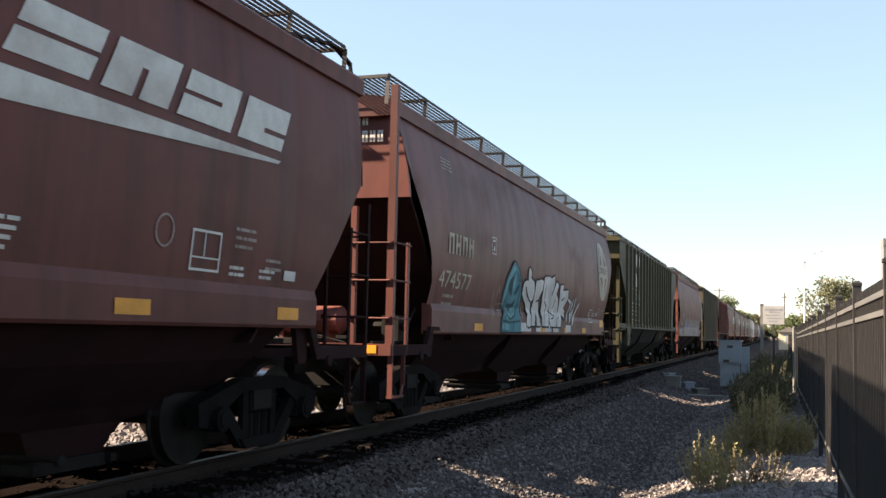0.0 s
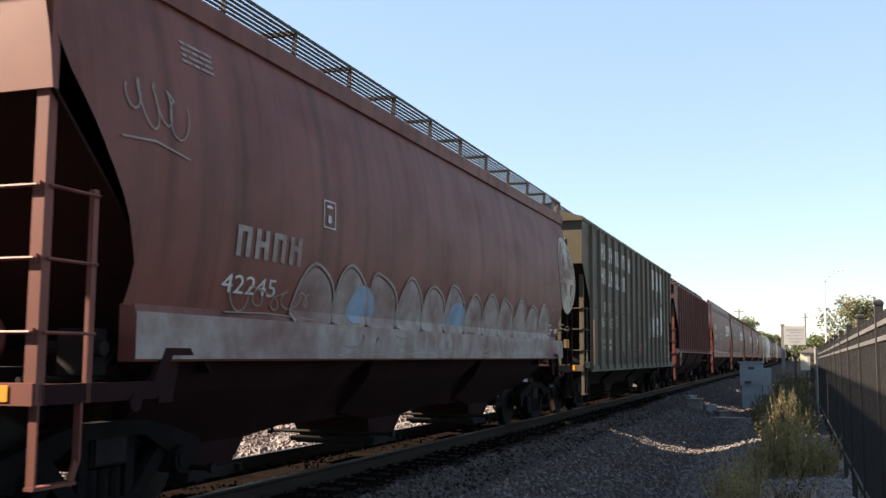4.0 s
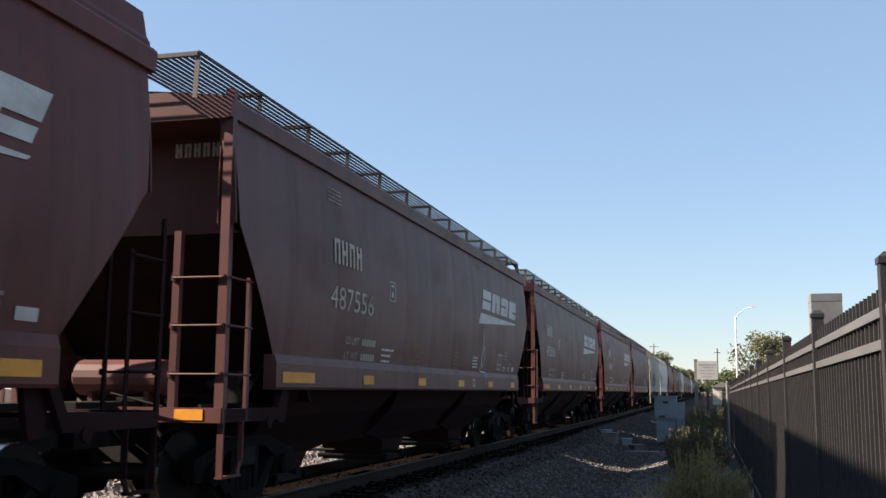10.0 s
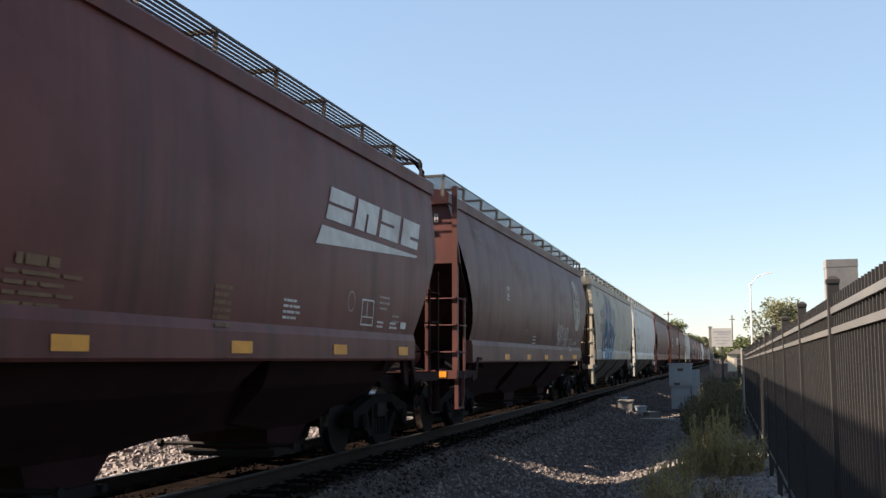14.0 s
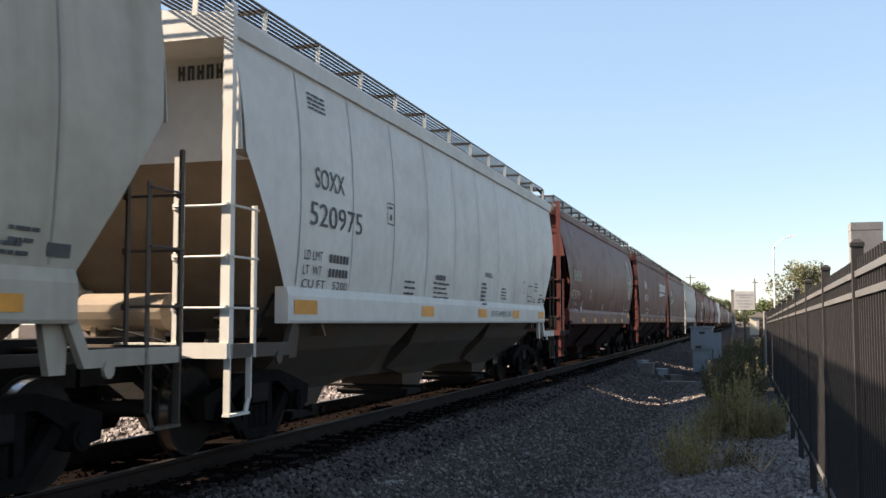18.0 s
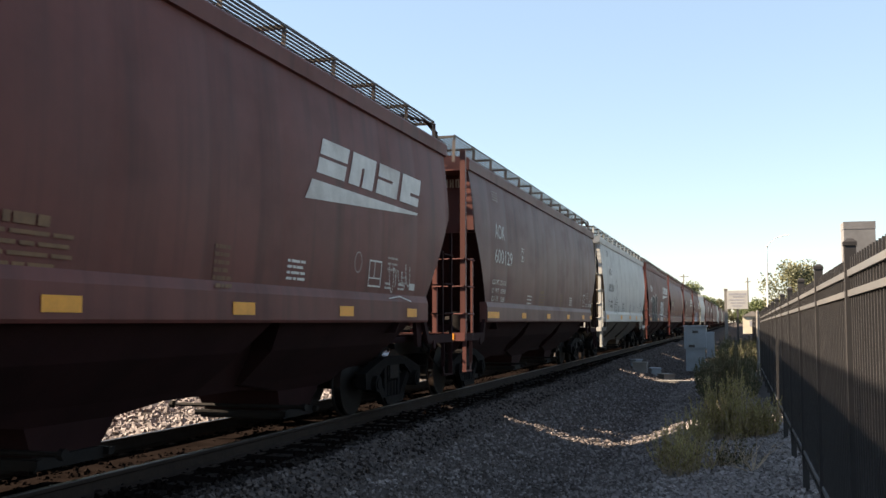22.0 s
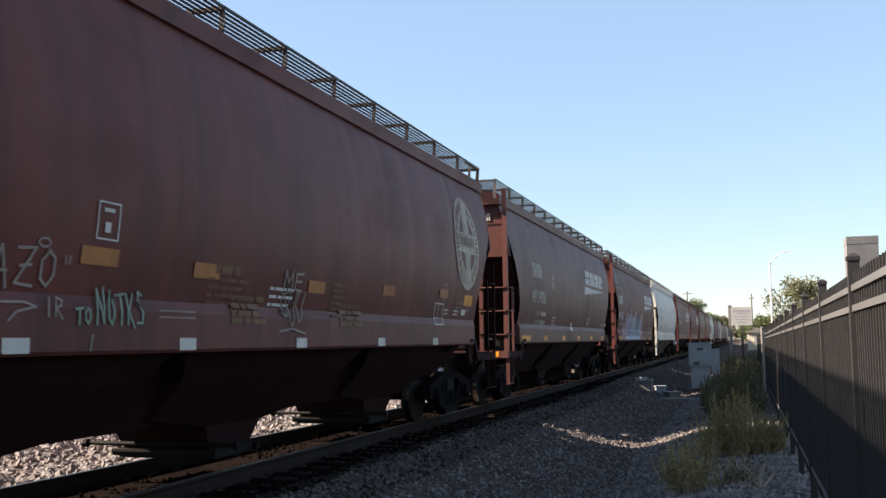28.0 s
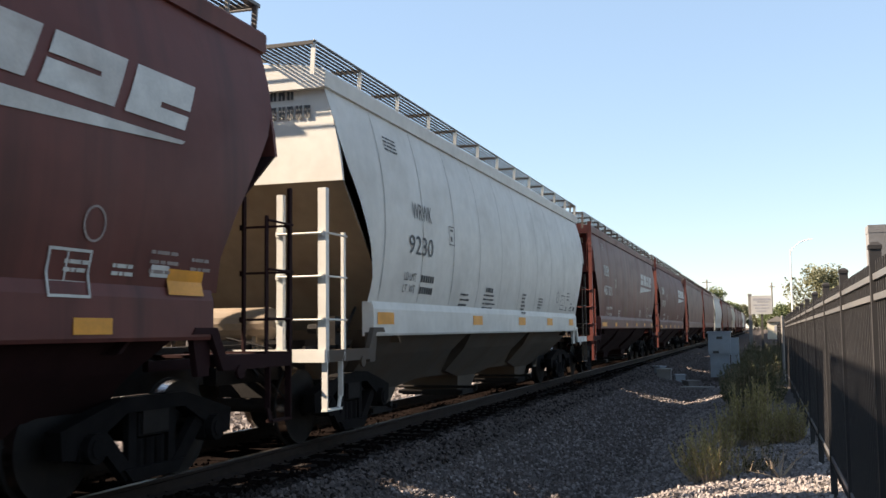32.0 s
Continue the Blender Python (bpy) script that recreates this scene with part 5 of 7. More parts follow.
# dark green car with wide ribs
car, sh = hopper_car("dark green wide-ribbed hopper car with white lettering blocks", "deep", GREEN_DARK, 69.0, sill_paint=GREEN_DARK)
for z, n in ((3.82, 10), (3.18, 8)):
    put_decal(car, sh, "owner_name", [p for i in range(n) for p in (rect(2.38 + i * 0.48, 2.50 + i * 0.48, z, z + 0.42), rect(2.62 + i * 0.48, 2.74 + i * 0.48, z, z + 0.42), rect(2.50 + i * 0.48, 2.62 + i * 0.48, z + (0.16, 0.34, 0.0)[i % 3], z + (0.26, 0.42, 0.09)[i % 3]))], PAINT_WHITE, "owner's name in white blocks")
put_text(car, sh, "461 962", 2.3, 2.06, 0.27, PAINT_CREAM, 1.75)
put_decal(car, sh, "owner_mark", mark_blocks(2.75, 2.46, 1.0, 0.27, 3), PAINT_CREAM, "owner's mark in worn cream")
put_decal(car, sh, "stencil", frame_polys(4.45, 4.75, 2.15, 2.42, 0.016), PAINT_WHITE, "small boxed plate mark")
put_text(car, sh, "LD LMT", 2.35, 1.66, 0.10, PAINT_CREAM, 0.6)
put_text(car, sh, "LT WT", 2.38, 1.48, 0.10, PAINT_CREAM, 0.55)
put_decal(car, sh, "stencil", [rect(3.35, 3.75, 1.66, 1.76), rect(3.35, 3.75, 1.48, 1.58)], PAINT_CREAM, "weights that cannot be read")
broken_emblem(car, sh, 11.07, 2.0, 3.75, 2.35, PAINT_WHITE)
put_decal(car, sh, "weld_seam", [rect(1.05 + 1.03 * i, 1.95 + 1.03 * i, 2.52, 2.536) for i in range(15)], UNDER_GREEN, "dark horizontal weld seam", 0.005)
rnd = random.Random(12)
graffiti(car, sh, scribble(rnd, 6.1, 6.75, 1.86, 2.12, 4, 0.035) + stroke([(6.12, 1.64), (6.4, 1.76), (6.63, 1.8)], 0.03) + scribble(rnd, 9.99, 10.6, 1.5, 1.8, 4, 0.03), SPRAY_PALE, 0.018, "pale blue tag")
blobs = [[(5.5, 1.52), (5.85, 1.49), (5.95, 1.3), (6.4, 1.41), (6.8, 1.7), (6.9, 1.53), (6.92, 1.01), (5.64, 1.01), (5.38, 1.18)],
         [(6.97, 1.83), (7.09, 2.06), (7.79, 2.03), (7.86, 1.5), (7.87, 1.0), (7.0, 1.0)], [(7.94, 2.08), (8.57, 2.09), (8.36, 1.53), (8.0, 1.53)], [(7.96, 1.33), (8.4, 1.6), (8.8, 1.69), (9.68, 1.71), (9.9, 1.5), (9.82, 1.02), (8.81, 1.02), (8.6, 1.2)]]
for p in blobs:
    graffiti(car, sh, [p], SPRAY_SOOT, 0.009, "dark grey letter")
    c = (sum(q[0] for q in p) / len(p), sum(q[1] for q in p) / len(p))
    graffiti(car, sh, [[(c[0] + (a - c[0]) * 0.82, c[1] + (b - c[1]) * 0.8 + 0.04) for a, b in p[:4]] + [(c[0] + 0.1, c[1] + 0.05), (c[0] - 0.1, c[1])]], SPRAY_ORANGE, 0.0105, "rusty orange fade in the letter")
    graffiti(car, sh, stroke(p + [p[0]], 0.022), SPRAY_DIM, 0.012, "thin pale edge")
graffiti(car, sh, [[(9.1, 1.02), (9.2, 1.3), (9.45, 1.36), (9.65, 1.25), (9.7, 1.02)]], SPRAY_BLACK, 0.0125, "dark hollow in the letter")
graffiti(car, sh, scribble(rnd, 11.2, 14.2, 2.1, 2.5, 6, 0.045), SPRAY_BLACK, 0.016, "black tag over the emblem")
graffiti(car, sh, scribble(rnd, 12.0, 13.6, 1.2, 1.95, 4, 0.05), SPRAY_BLACK, 0.012, "dark tag")
put_decal(car, sh, "reflector", [rect(6.93, 7.03, 1.02, 1.53)], YELLOW, "upright yellow strip")
put_decal(car, sh, "stencil", frame_polys(15.0, 15.4, 1.3, 1.7, 0.02) + frame_polys(16.05, 16.4, 1.3, 1.7, 0.02), PAINT_WHITE, "boxed data panels")
put_decal(car, sh, "reflector", [rect(0.94, 1.06, 1.1, 2.2)], YELLOW, "upright yellow strip", 0.079)
end_marks(car, sh)
platform_patch(car, sh)
TRAIN.append((car, 69.0))

# red-brown ribbed car
car, sh = hopper_car("red-brown ribbed hopper car with small round emblem", "ribbed", BROWN_RED, 87.2)
put_decal(car, sh, "owner_mark", mark_blocks(2.55, 2.84, 1.5, 0.28), PAINT_CREAM, "owner's mark in worn cream")
put_text(car, sh, "469 079", 2.5, 2.32, 0.27, PAINT_CREAM, 1.5)
put_decal(car, sh, "reflector", [rect(1.75, 2.25, 1.98, 2.2)], YELLOW, "yellow reflective square")
put_text(car, sh, "LD LMT", 2.6, 1.88, 0.10, PAINT_WHITE, 0.45)
put_text(car, sh, "LT WT", 2.6, 1.72, 0.10, PAINT_WHITE, 0.42)
put_decal(car, sh, "stencil", [rect(3.5, 3.9, 1.88, 1.97), rect(3.5, 3.9, 1.72, 1.81)], PAINT_WHITE, "weights that cannot be read")
put_decal(car, sh, "stencil", frame_polys(5.3, 5.6, 2.55, 2.85, 0.016) + [rect(5.42, 5.5, 2.6, 2.68)], PAINT_WHITE, "small boxed plate mark")
rnd = random.Random(8)
put_decal(car, sh, "stencil", bars(9.5, 2.15, 0.4, 6, 0.045, 0.085, rnd), PAINT_WHITE, "column of small print")
put_decal(car, sh, "stencil", frame_polys(14.4, 14.8, 1.85, 2.25, 0.02), PAINT_WHITE, "boxed data panel")
white, dark = roundel(16.72, 3.55, 0.33, 0.36)
put_decal(car, sh, "emblem", white, PAINT_WHITE, "small round white emblem")
put_decal(car, sh, "emblem_detail", dark, BROWN_RED, "cross of the emblem", 0.012)
reflectors(car, sh, (2.8, 4.6, 5.35, 6.2, 8.2, 9.6, 11.2, 12.5, 13.6), 1.60, 1.72, 0.32, (TAPE_WHITE, TAPE_WHITE, YELLOW))
put_decal(car, sh, "reflector", [rect(15.7, 16.0, 1.95, 2.2)], YELLOW, "yellow reflective square")
end_marks(car, sh)
platform_patch(car, sh)
TRAIN.append((car, 87.2))

# four brown cars in a row
car, sh, rnd = logo_car("brown hopper car without roof walkway, pale chalk outline", 106.0, "495228", walkway=False, seed=21, ly=11.5)
p = [(6.59, 2.58), (6.29, 2.57), (6.25, 2.84), (6.92, 2.82), (6.84, 2.52), (6.42, 2.33), (6.67, 2.24), (6.75, 2.55), (6.9, 2.47), (6.99, 2.16), (6.57, 1.84), (6.0, 2.05), (6.14, 2.41), (6.7, 2.56)]
graffiti(car, sh, stroke(p, 0.04), SPRAY_PALE, 0.012, "pale looping chalk line")
car, sh, rnd = logo_car("dark brown hopper car with peeling emblem and white scrawl", 124.1, "487556", BROWN_DARK, seed=22, worn=True, my=3.05, ly=11.8)
p = [(12.0, 2.62), (12.0, 2.3), (11.85, 2.0), (12.0, 1.8), (12.2, 2.0), (12.1, 2.25), (12.0, 2.1), (11.8, 1.7), (12.25, 1.7), (12.3, 1.4)]
graffiti(car, sh, stroke(p, 0.03) + ring_polys(11.15, 1.46, 0.1, 0.09, 0.025, 14), SPRAY_WHITE, 0.012, "small white scrawl")
car, sh, rnd = logo_car(LOGO_LABEL + " and bright number", 142.6, "492066", BROWN_DARK, seed=23, ly=11.2, weights=("223500", "62500"))
car, sh, rnd = logo_car(LOGO_LABEL + " and narrow number", 160.3, "486030", BROWN, seed=24, my=3.08, ly=12.2)

# round car with white tags
car, sh, rnd = roundel_car("dark brown round-sided hopper car with white spray tags", 178.6, "", BROWN_DARK, 31, dy=15.35, tape=(4.53, 7.13, 9.63, 12.24), square=0, box=14.08)
for word, a, b, c, h in (("WAGER", 11.55, 1.98, 1.1, 0.32), ("DASK", 12.79, 1.99, 0.93, 0.27), ("ITSPIT", 11.68, 1.74, 0.8, 0.20), ("MEME", 12.76, 1.73, 0.92, 0.23)):
    graffiti(car, sh, scrawl(word, a, b, c, h, 0.03, rnd), SPRAY_WHITE, 0.014, "white spray tag")
graffiti(car, sh, [rect(11.2, 11.82, 1.59, 1.612)], PAINT_FAINT, 0.012, "faint rule")
put_decal(car, sh, "reflector", [rect(14.8, 15.71, 1.33, 1.45)], YELLOW, "long yellow reflective strip")

# cream car with the blue piece
car, sh = hopper_car("weathered cream hopper car with large blue graffiti", "smooth", TAN_CAR, 197.9)
rnd = random.Random(41)
put_text(car, sh, "AOK", 2.50, 2.98, 0.32, PAINT_DARK, 0.72)
put_text(car, sh, "202202", 2.32, 2.40, 0.32, PAINT_DARK, 1.34)
stencils(car, sh, rnd, PAINT_DARK, True)
graffiti(car, sh, [rect(2.9, 6.8, 1.32, 1.68)], SPRAY_SLATE, 0.010, "slate-blue band along the sill")
graffiti(car, sh, [rounded([(3.2, 1.6), (3.3, 1.38), (3.7, 1.34), (3.9, 1.4), (3.92, 1.62)])], SPRAY_PALE, 0.012, "pale curved foot")
graffiti(car, sh, [rect(5.3, 5.85, 1.34, 1.6), rect(6.3, 6.75, 1.34, 1.6)], SPRAY_HAZE, 0.012, "hazy blue feet of the letters")
graffiti(car, sh, [rect(4.12 + 0.09 * k, 4.16 + 0.09 * k, 1.37 + 0.03 * (k % 2), 1.55 + 0.03 * (k % 3)) for k in range(9)], SPRAY_PALE, 0.013, "row of small unreadable strokes")
bodies = [([(3.16, 2.03), (3.28, 2.29), (3.53, 2.4), (3.75, 2.2), (3.7, 1.66), (3.2, 1.66)], SPRAY_SLATE), ([(3.5, 1.66), (3.53, 2.21), (3.61, 2.45), (3.91, 2.83), (4.25, 3.0), (4.57, 3.02), (4.83, 2.87), (4.96, 2.66), (4.91, 2.38), (4.66, 2.04), (4.7, 1.66)], SPRAY_SLATE),
          ([(4.55, 1.66), (4.66, 2.02), (4.99, 2.63), (5.07, 2.8), (5.18, 2.55), (5.35, 2.19), (5.42, 1.66)], SPRAY_SLATE), ([(5.3, 2.57), (5.35, 3.02), (6.07, 2.91), (6.86, 2.64), (6.75, 2.08), (6.59, 1.68), (6.2, 1.68), (6.0, 2.3)], SPRAY_SLATE),
          ([(5.34, 1.68), (5.28, 2.43), (5.5, 2.63), (5.74, 2.72), (6.04, 2.67), (6.2, 2.39), (6.35, 2.05), (6.27, 1.68)], SPRAY_SLATE), ([(6.76, 1.68), (6.75, 2.04), (7.01, 2.14), (7.21, 1.94), (7.21, 1.68)], SPRAY_SLATE)]
for n, (p, m) in enumerate(bodies):
    q = rounded(p)
    graffiti(car, sh, [q], m, 0.012 + 0.0018 * n, "slate-blue bubble letter")
    graffiti(car, sh, stroke(q + [q[0]], 0.022), SPRAY_PALE, 0.0132 + 0.0018 * n, "pale airbrushed edge")
    c = (sum(v[0] for v in p) / len(p), sum(v[1] for v in p) / len(p))
    for k, (size, tone) in enumerate(((0.95, SPRAY_MIST), (0.88, SPRAY_HAZE_DARK), (0.80, SPRAY_SLATE), (0.68, SPRAY_INK))):
        graffiti(car, sh, [rounded([(c[0] + (a - c[0]) * size, c[1] - 0.03 + 0.05 * (1 - size) + (b - c[1]) * size) for a, b in p])], tone, 0.0122 + 0.0018 * n + 0.0002 * k, "airbrushed shading inside the letter")
star = [(7.08, 3.07), (7.3, 2.59), (7.58, 2.38), (8.28, 2.59), (7.69, 2.28), (7.44, 2.04), (7.28, 1.68), (7.2, 2.03), (6.88, 2.17), (7.19, 2.32)]
graffiti(car, sh, [star], SPRAY_SLATE, 0.013, "slate-blue four-pointed star")
graffiti(car, sh, stroke(star + [star[0]], 0.022), SPRAY_PALE, 0.0145, "pale edge of the star")
graffiti(car, sh, [ellipse(3.5, 1.95, 0.075, 0.19, 18), ellipse(4.22, 2.06, 0.13, 0.13, 18), ellipse(5.84, 2.05, 0.10, 0.14, 18), ellipse(4.55, 1.76, 0.09, 0.09, 16)], SPRAY_WHITE, 0.0255, "white oval highlights")
graffiti(car, sh, stroke([(4.02, 2.75), (4.0, 2.4)], 0.035) + stroke([(4.18, 2.78), (4.17, 2.6)], 0.025) + stroke([(3.87, 2.35), (3.87, 2.2)], 0.025) + stroke([(3.79, 1.86), (3.88, 1.94), (4.06, 2.0)], 0.018) + stroke([(3.86, 1.8), (3.95, 1.94)], 0.015) + stroke([(3.9, 2.1), (3.96, 1.98)], 0.015), SPRAY_PALE, 0.0255, "thin pale drips")
for a, za, b, zb, w in ((4.76, 3.94, 4.77, 2.96, 0.16), (5.0, 3.8, 5.02, 3.3, 0.05), (5.25, 3.95, 5.31, 3.18, 0.10), (5.92, 3.91, 5.99, 3.08, 0.13), (6.32, 3.78, 6.38, 3.04, 0.14), (3.65, 3.45, 3.62, 3.12, 0.10), (3.88, 3.49, 3.87, 3.09, 0.10)):
    graffiti(car, sh, stroke([(a, za), (b, zb)], w), SPRAY_BLUE, 0.0098, "dark blue drip")
for a, za, b, zb in ((7.11, 3.57, 7.15, 3.13), (7.37, 3.55, 7.42, 2.99), (7.66, 3.54, 7.73, 2.86), (7.92, 3.53, 7.99, 2.94), (8.2, 3.39, 8.22, 2.74), (3.28, 3.32, 3.37, 3.03), (3.05, 3.14, 3.18, 2.9), (5.5, 3.75, 5.6, 3.1), (6.6, 3.6, 6.65, 3.05)):
    graffiti(car, sh, stroke([(a, za), (b, zb)], 0.06), SPRAY_HAZE, 0.0095, "faded blue drip")
graffiti(car, sh, stroke([(4.4, 3.2), (4.75, 3.55)], 0.03) + stroke([(4.4, 3.5), (4.7, 3.2)], 0.03) + ring_polys(4.15, 3.3, 0.12, 0.1, 0.03, 14) + stroke([(4.85, 3.45), (6.5, 3.3)], 0.04) + stroke([(4.9, 3.15), (6.5, 3.1)], 0.03) + stroke([(3.5, 2.95), (3.8, 2.75)], 0.03) + stroke([(3.5, 2.75), (3.8, 2.95)], 0.03), SPRAY_HAZE, 0.0092, "faded blue scrawl")
reflectors(car, sh, (9.8, 12.2, 14.6), mats=(YELLOW,), w=0.4)
end_marks(car, sh, True)
TRAIN.append((car, 197.9))


def pale_car(label, y, mark, number, paint, seed, boxed=False, kind="smooth", mx=2.2, mz=2.9, nz=2.45, low_posts=False):
    car, sh = hopper_car(label, kind, paint, y, rails="smooth" if kind == "smooth" else "square", low_posts=low_posts)
    rnd = random.Random(seed)
    if boxed:
        put_decal(car, sh, "stencil", [rect(mx, mx + 1.1, 2.97, 3.38)], PAINT_WHITE, "white panel behind the mark", 0.006)
    put_text(car, sh, mark, mx + 0.12, 3.06 if boxed else mz, 0.24, PAINT_DARK, 0.85, 0.012)
    put_text(car, sh, number, mx, nz, 0.27, PAINT_DARK, 0.26 * len(number))
    put_text(car, sh, "LD LMT", mx - 0.1, 2.02, 0.11, PAINT_DARK, 0.5)
    put_text(car, sh, "LT  WT", mx - 0.1, 1.85, 0.11, PAINT_DARK, 0.5)
    put_decal(car, sh, "stencil", [rect(mx + 0.6 + 0.1 * i, mx + 0.67 + 0.1 * i, zz, zz + 0.1) for i in range(6) for zz in (2.02, 1.85)], PAINT_DARK, "weights that cannot be read")
    stencils(car, sh, rnd, PAINT_DARK, True)
    reflectors(car, sh, (1.6, 6.0, 9.3, 12.05, 14.7), 1.40, 1.56, 0.6)
    end_marks(car, sh, True)
    TRAIN.append((car, y))
    return car, sh, rnd


car, sh, rnd = pale_car("clean off-white hopper car with dark lettering", 215.5, "SOXX", "520975", WHITE_CAR, 51, mx=1.94, mz=2.86, nz=2.42)
put_text(car, sh, "CU FT   5200", 1.84, 1.7, 0.10, PAINT_DARK, 1.3)
put_text(car, sh, "WARNING", 9.72, 2.16, 0.10, PAINT_DARK, 0.62)
put_text(car, sh, "DO NOT HAMMER ON CAR", 10.25, 1.42, 0.115, PAINT_DARK, 1.6)

car, sh, rnd = roundel_car("brown round-sided hopper car with cream emblem and paint panel", 233.3, "473791", BROWN, 61, my=1.55, dy=15.52, nz=1.98, plate=(5.03, 2.03))
graffiti(car, sh, [[(3.36, 1.59), (3.62, 1.64), (3.86, 1.71), (3.9, 1.98), (3.62, 1.93), (3.4, 1.86), (3.38, 1.72)]], SMEAR, 0.012, "smeared silver panel")
graffiti(car, sh, [q for p in wild_letters(rnd, 9.8, 11.1, 1.72, 2.12, 3)[0] for q in stroke(p + [p[0]], 0.02)], SPRAY_FADE, 0.012, "thin pale letter outlines")
car, sh, rnd = logo_car(LOGO_LABEL + " and small white tag", 252.0, "485350", BROWN_RED, seed=71, my=3.3, ly=11.77)
graffiti(car, sh, scribble(rnd, 14.3, 15.2, 1.7, 2.2, 5, 0.03), SPRAY_WHITE, 0.014, "small white tag")

car, sh = hopper_car("dark purple-brown hopper car with large white lettering", "smooth", BROWN_DARK, 270.5)
rnd = random.Random(81)
put_text(car, sh, "AOK", 2.0, 3.0, 0.30, PAINT_WHITE, 0.85)
put_text(car, sh, "600129", 1.97, 2.5, 0.29, PAINT_WHITE, 1.55)
for i, (a, b) in enumerate((("LD LMT", "223100"), ("LT  WT", " 62900"), ("CU  FT", "  5300"))):
    put_text(car, sh, a + "  " + b, 1.85, 2.06 - 0.17 * i, 0.10, PAINT_WHITE, 1.15)
stencils(car, sh, rnd)
reflectors(car, sh, (1.45, 4.6, 7.6, 10.6, 13.4, 15.0))
end_marks(car, sh)
platform_patch(car, sh)
TRAIN.append((car, 270.5))

car, sh, rnd = pale_car("light grey hopper car with boxed mark and black tag", 288.2, "NOKL", "852501", GREY_CAR, 91, True)
graffiti(car, sh, scribble(rnd, 3.9, 4.9, 2.0, 2.25, 4, 0.035) + scribble(rnd, 3.9, 4.9, 1.7, 1.95, 4, 0.035), SPRAY_BLACK, 0.012, "black tag")

car, sh, rnd = logo_car("red-brown hopper car with black and silver graffiti letters", 306.2, "486517", BROWN_RED, seed=95, ly=10.98)
graffiti(car, sh, [rect(3.0, 6.75, 1.32, 1.68)], SPRAY_BLACK, 0.010, "black band along the sill")
graffiti(car, sh, [[(3.0, 2.7), (4.26, 2.72), (4.7, 2.64), (4.81, 2.51), (4.63, 1.95), (4.72, 1.68), (3.0, 1.68)], [(5.51, 2.88), (6.34, 2.71), (6.04, 2.3), (6.45, 2.0), (6.75, 1.68), (4.7, 1.68), (4.94, 2.32), (5.32, 2.36)]], SPRAY_BLACK, 0.011, "black letter bodies")
lines = [[(3.1, 2.75), (4.26, 2.70), (4.7, 2.62), (4.8, 2.53), (4.6, 1.97), (4.34, 2.05), (4.53, 1.39)], [(4.53, 2.23), (4.74, 2.33), (4.86, 2.23)],
         [(5.2, 2.72), (5.24, 2.57), (5.07, 2.53), (4.98, 2.68), (5.1, 2.82), (5.3, 2.78), (5.4, 2.6), (5.32, 2.36), (5.0, 2.37), (4.93, 2.65), (5.0, 2.85), (5.2, 2.93), (5.46, 2.81)],
         [(5.49, 2.89), (6.32, 2.71), (6.04, 2.3), (6.55, 1.95), (6.7, 1.42)], [(4.97, 2.32), (5.37, 1.92), (5.45, 1.66), (5.5, 1.4)], [(5.32, 2.34), (5.52, 2.34), (5.29, 2.14), (5.64, 1.94), (5.88, 1.65), (5.95, 1.42)], [(4.72, 2.04), (4.64, 1.73)], [(4.95, 1.94), (4.88, 1.66), (4.96, 1.42)], [(5.63, 2.17), (5.81, 2.13)], [(5.72, 2.15), (5.56, 1.71)], [(3.3, 2.3), (3.7, 2.5), (4.1, 2.2)], [(3.5, 2.2), (3.4, 1.45)], [(4.0, 2.2), (4.1, 1.45)]]
graffiti(car, sh, [q for p in lines for q in stroke(p, 0.028)], SPRAY_WHITE, 0.015, "thin white letter lines")
graffiti(car, sh, ring_polys(6.9, 2.15, 0.33, 0.38, 0.03, 18) + stroke([(6.7, 2.3), (6.9, 2.2), (6.8, 2.0), (7.05, 1.9), (6.85, 1.82)], 0.03) + ring_polys(6.85, 2.3, 0.1, 0.09, 0.025, 10) + stroke([(6.75, 2.5), (6.78, 2.66)], 0.03) + stroke([(7.0, 2.5), (7.08, 2.62)], 0.03), SPRAY_WHITE, 0.014, "round white doodle")
tops = [[(8.95, 1.95), (8.98, 2.5), (9.2, 2.56), (9.45, 2.5), (9.5, 2.3), (9.38, 2.12), (9.22, 2.05), (9.2, 1.95)], [(9.45, 1.98), (9.52, 2.4), (9.7, 2.56), (9.88, 2.42), (9.86, 2.0)],
        [(9.86, 2.0), (9.92, 2.44), (10.1, 2.58), (10.28, 2.42), (10.26, 2.02)], [(10.24, 2.02), (10.34, 2.4), (10.52, 2.56), (10.7, 2.4), (10.66, 2.04)], [(10.66, 2.04), (10.76, 2.42), (10.98, 2.58), (11.2, 2.44), (11.16, 2.2), (11.05, 2.06)]]
lows = [[(9.02, 1.68), (8.95, 1.86), (9.1, 2.02), (9.35, 1.98), (9.38, 1.76), (9.25, 1.64)], [(9.4, 1.66), (9.36, 1.88), (9.55, 2.06), (9.8, 2.0), (9.84, 1.76), (9.65, 1.62)], [(9.86, 1.64), (9.84, 1.92), (10.05, 2.1), (10.25, 1.96), (10.22, 1.7), (10.05, 1.62)],
        [(10.26, 1.64), (10.24, 1.94), (10.5, 2.12), (10.74, 1.98), (10.74, 1.74), (10.5, 1.62)], [(10.78, 1.66), (10.76, 1.96), (11.0, 2.16), (11.32, 2.14), (11.42, 1.9), (11.3, 1.7), (11.05, 1.62)]]
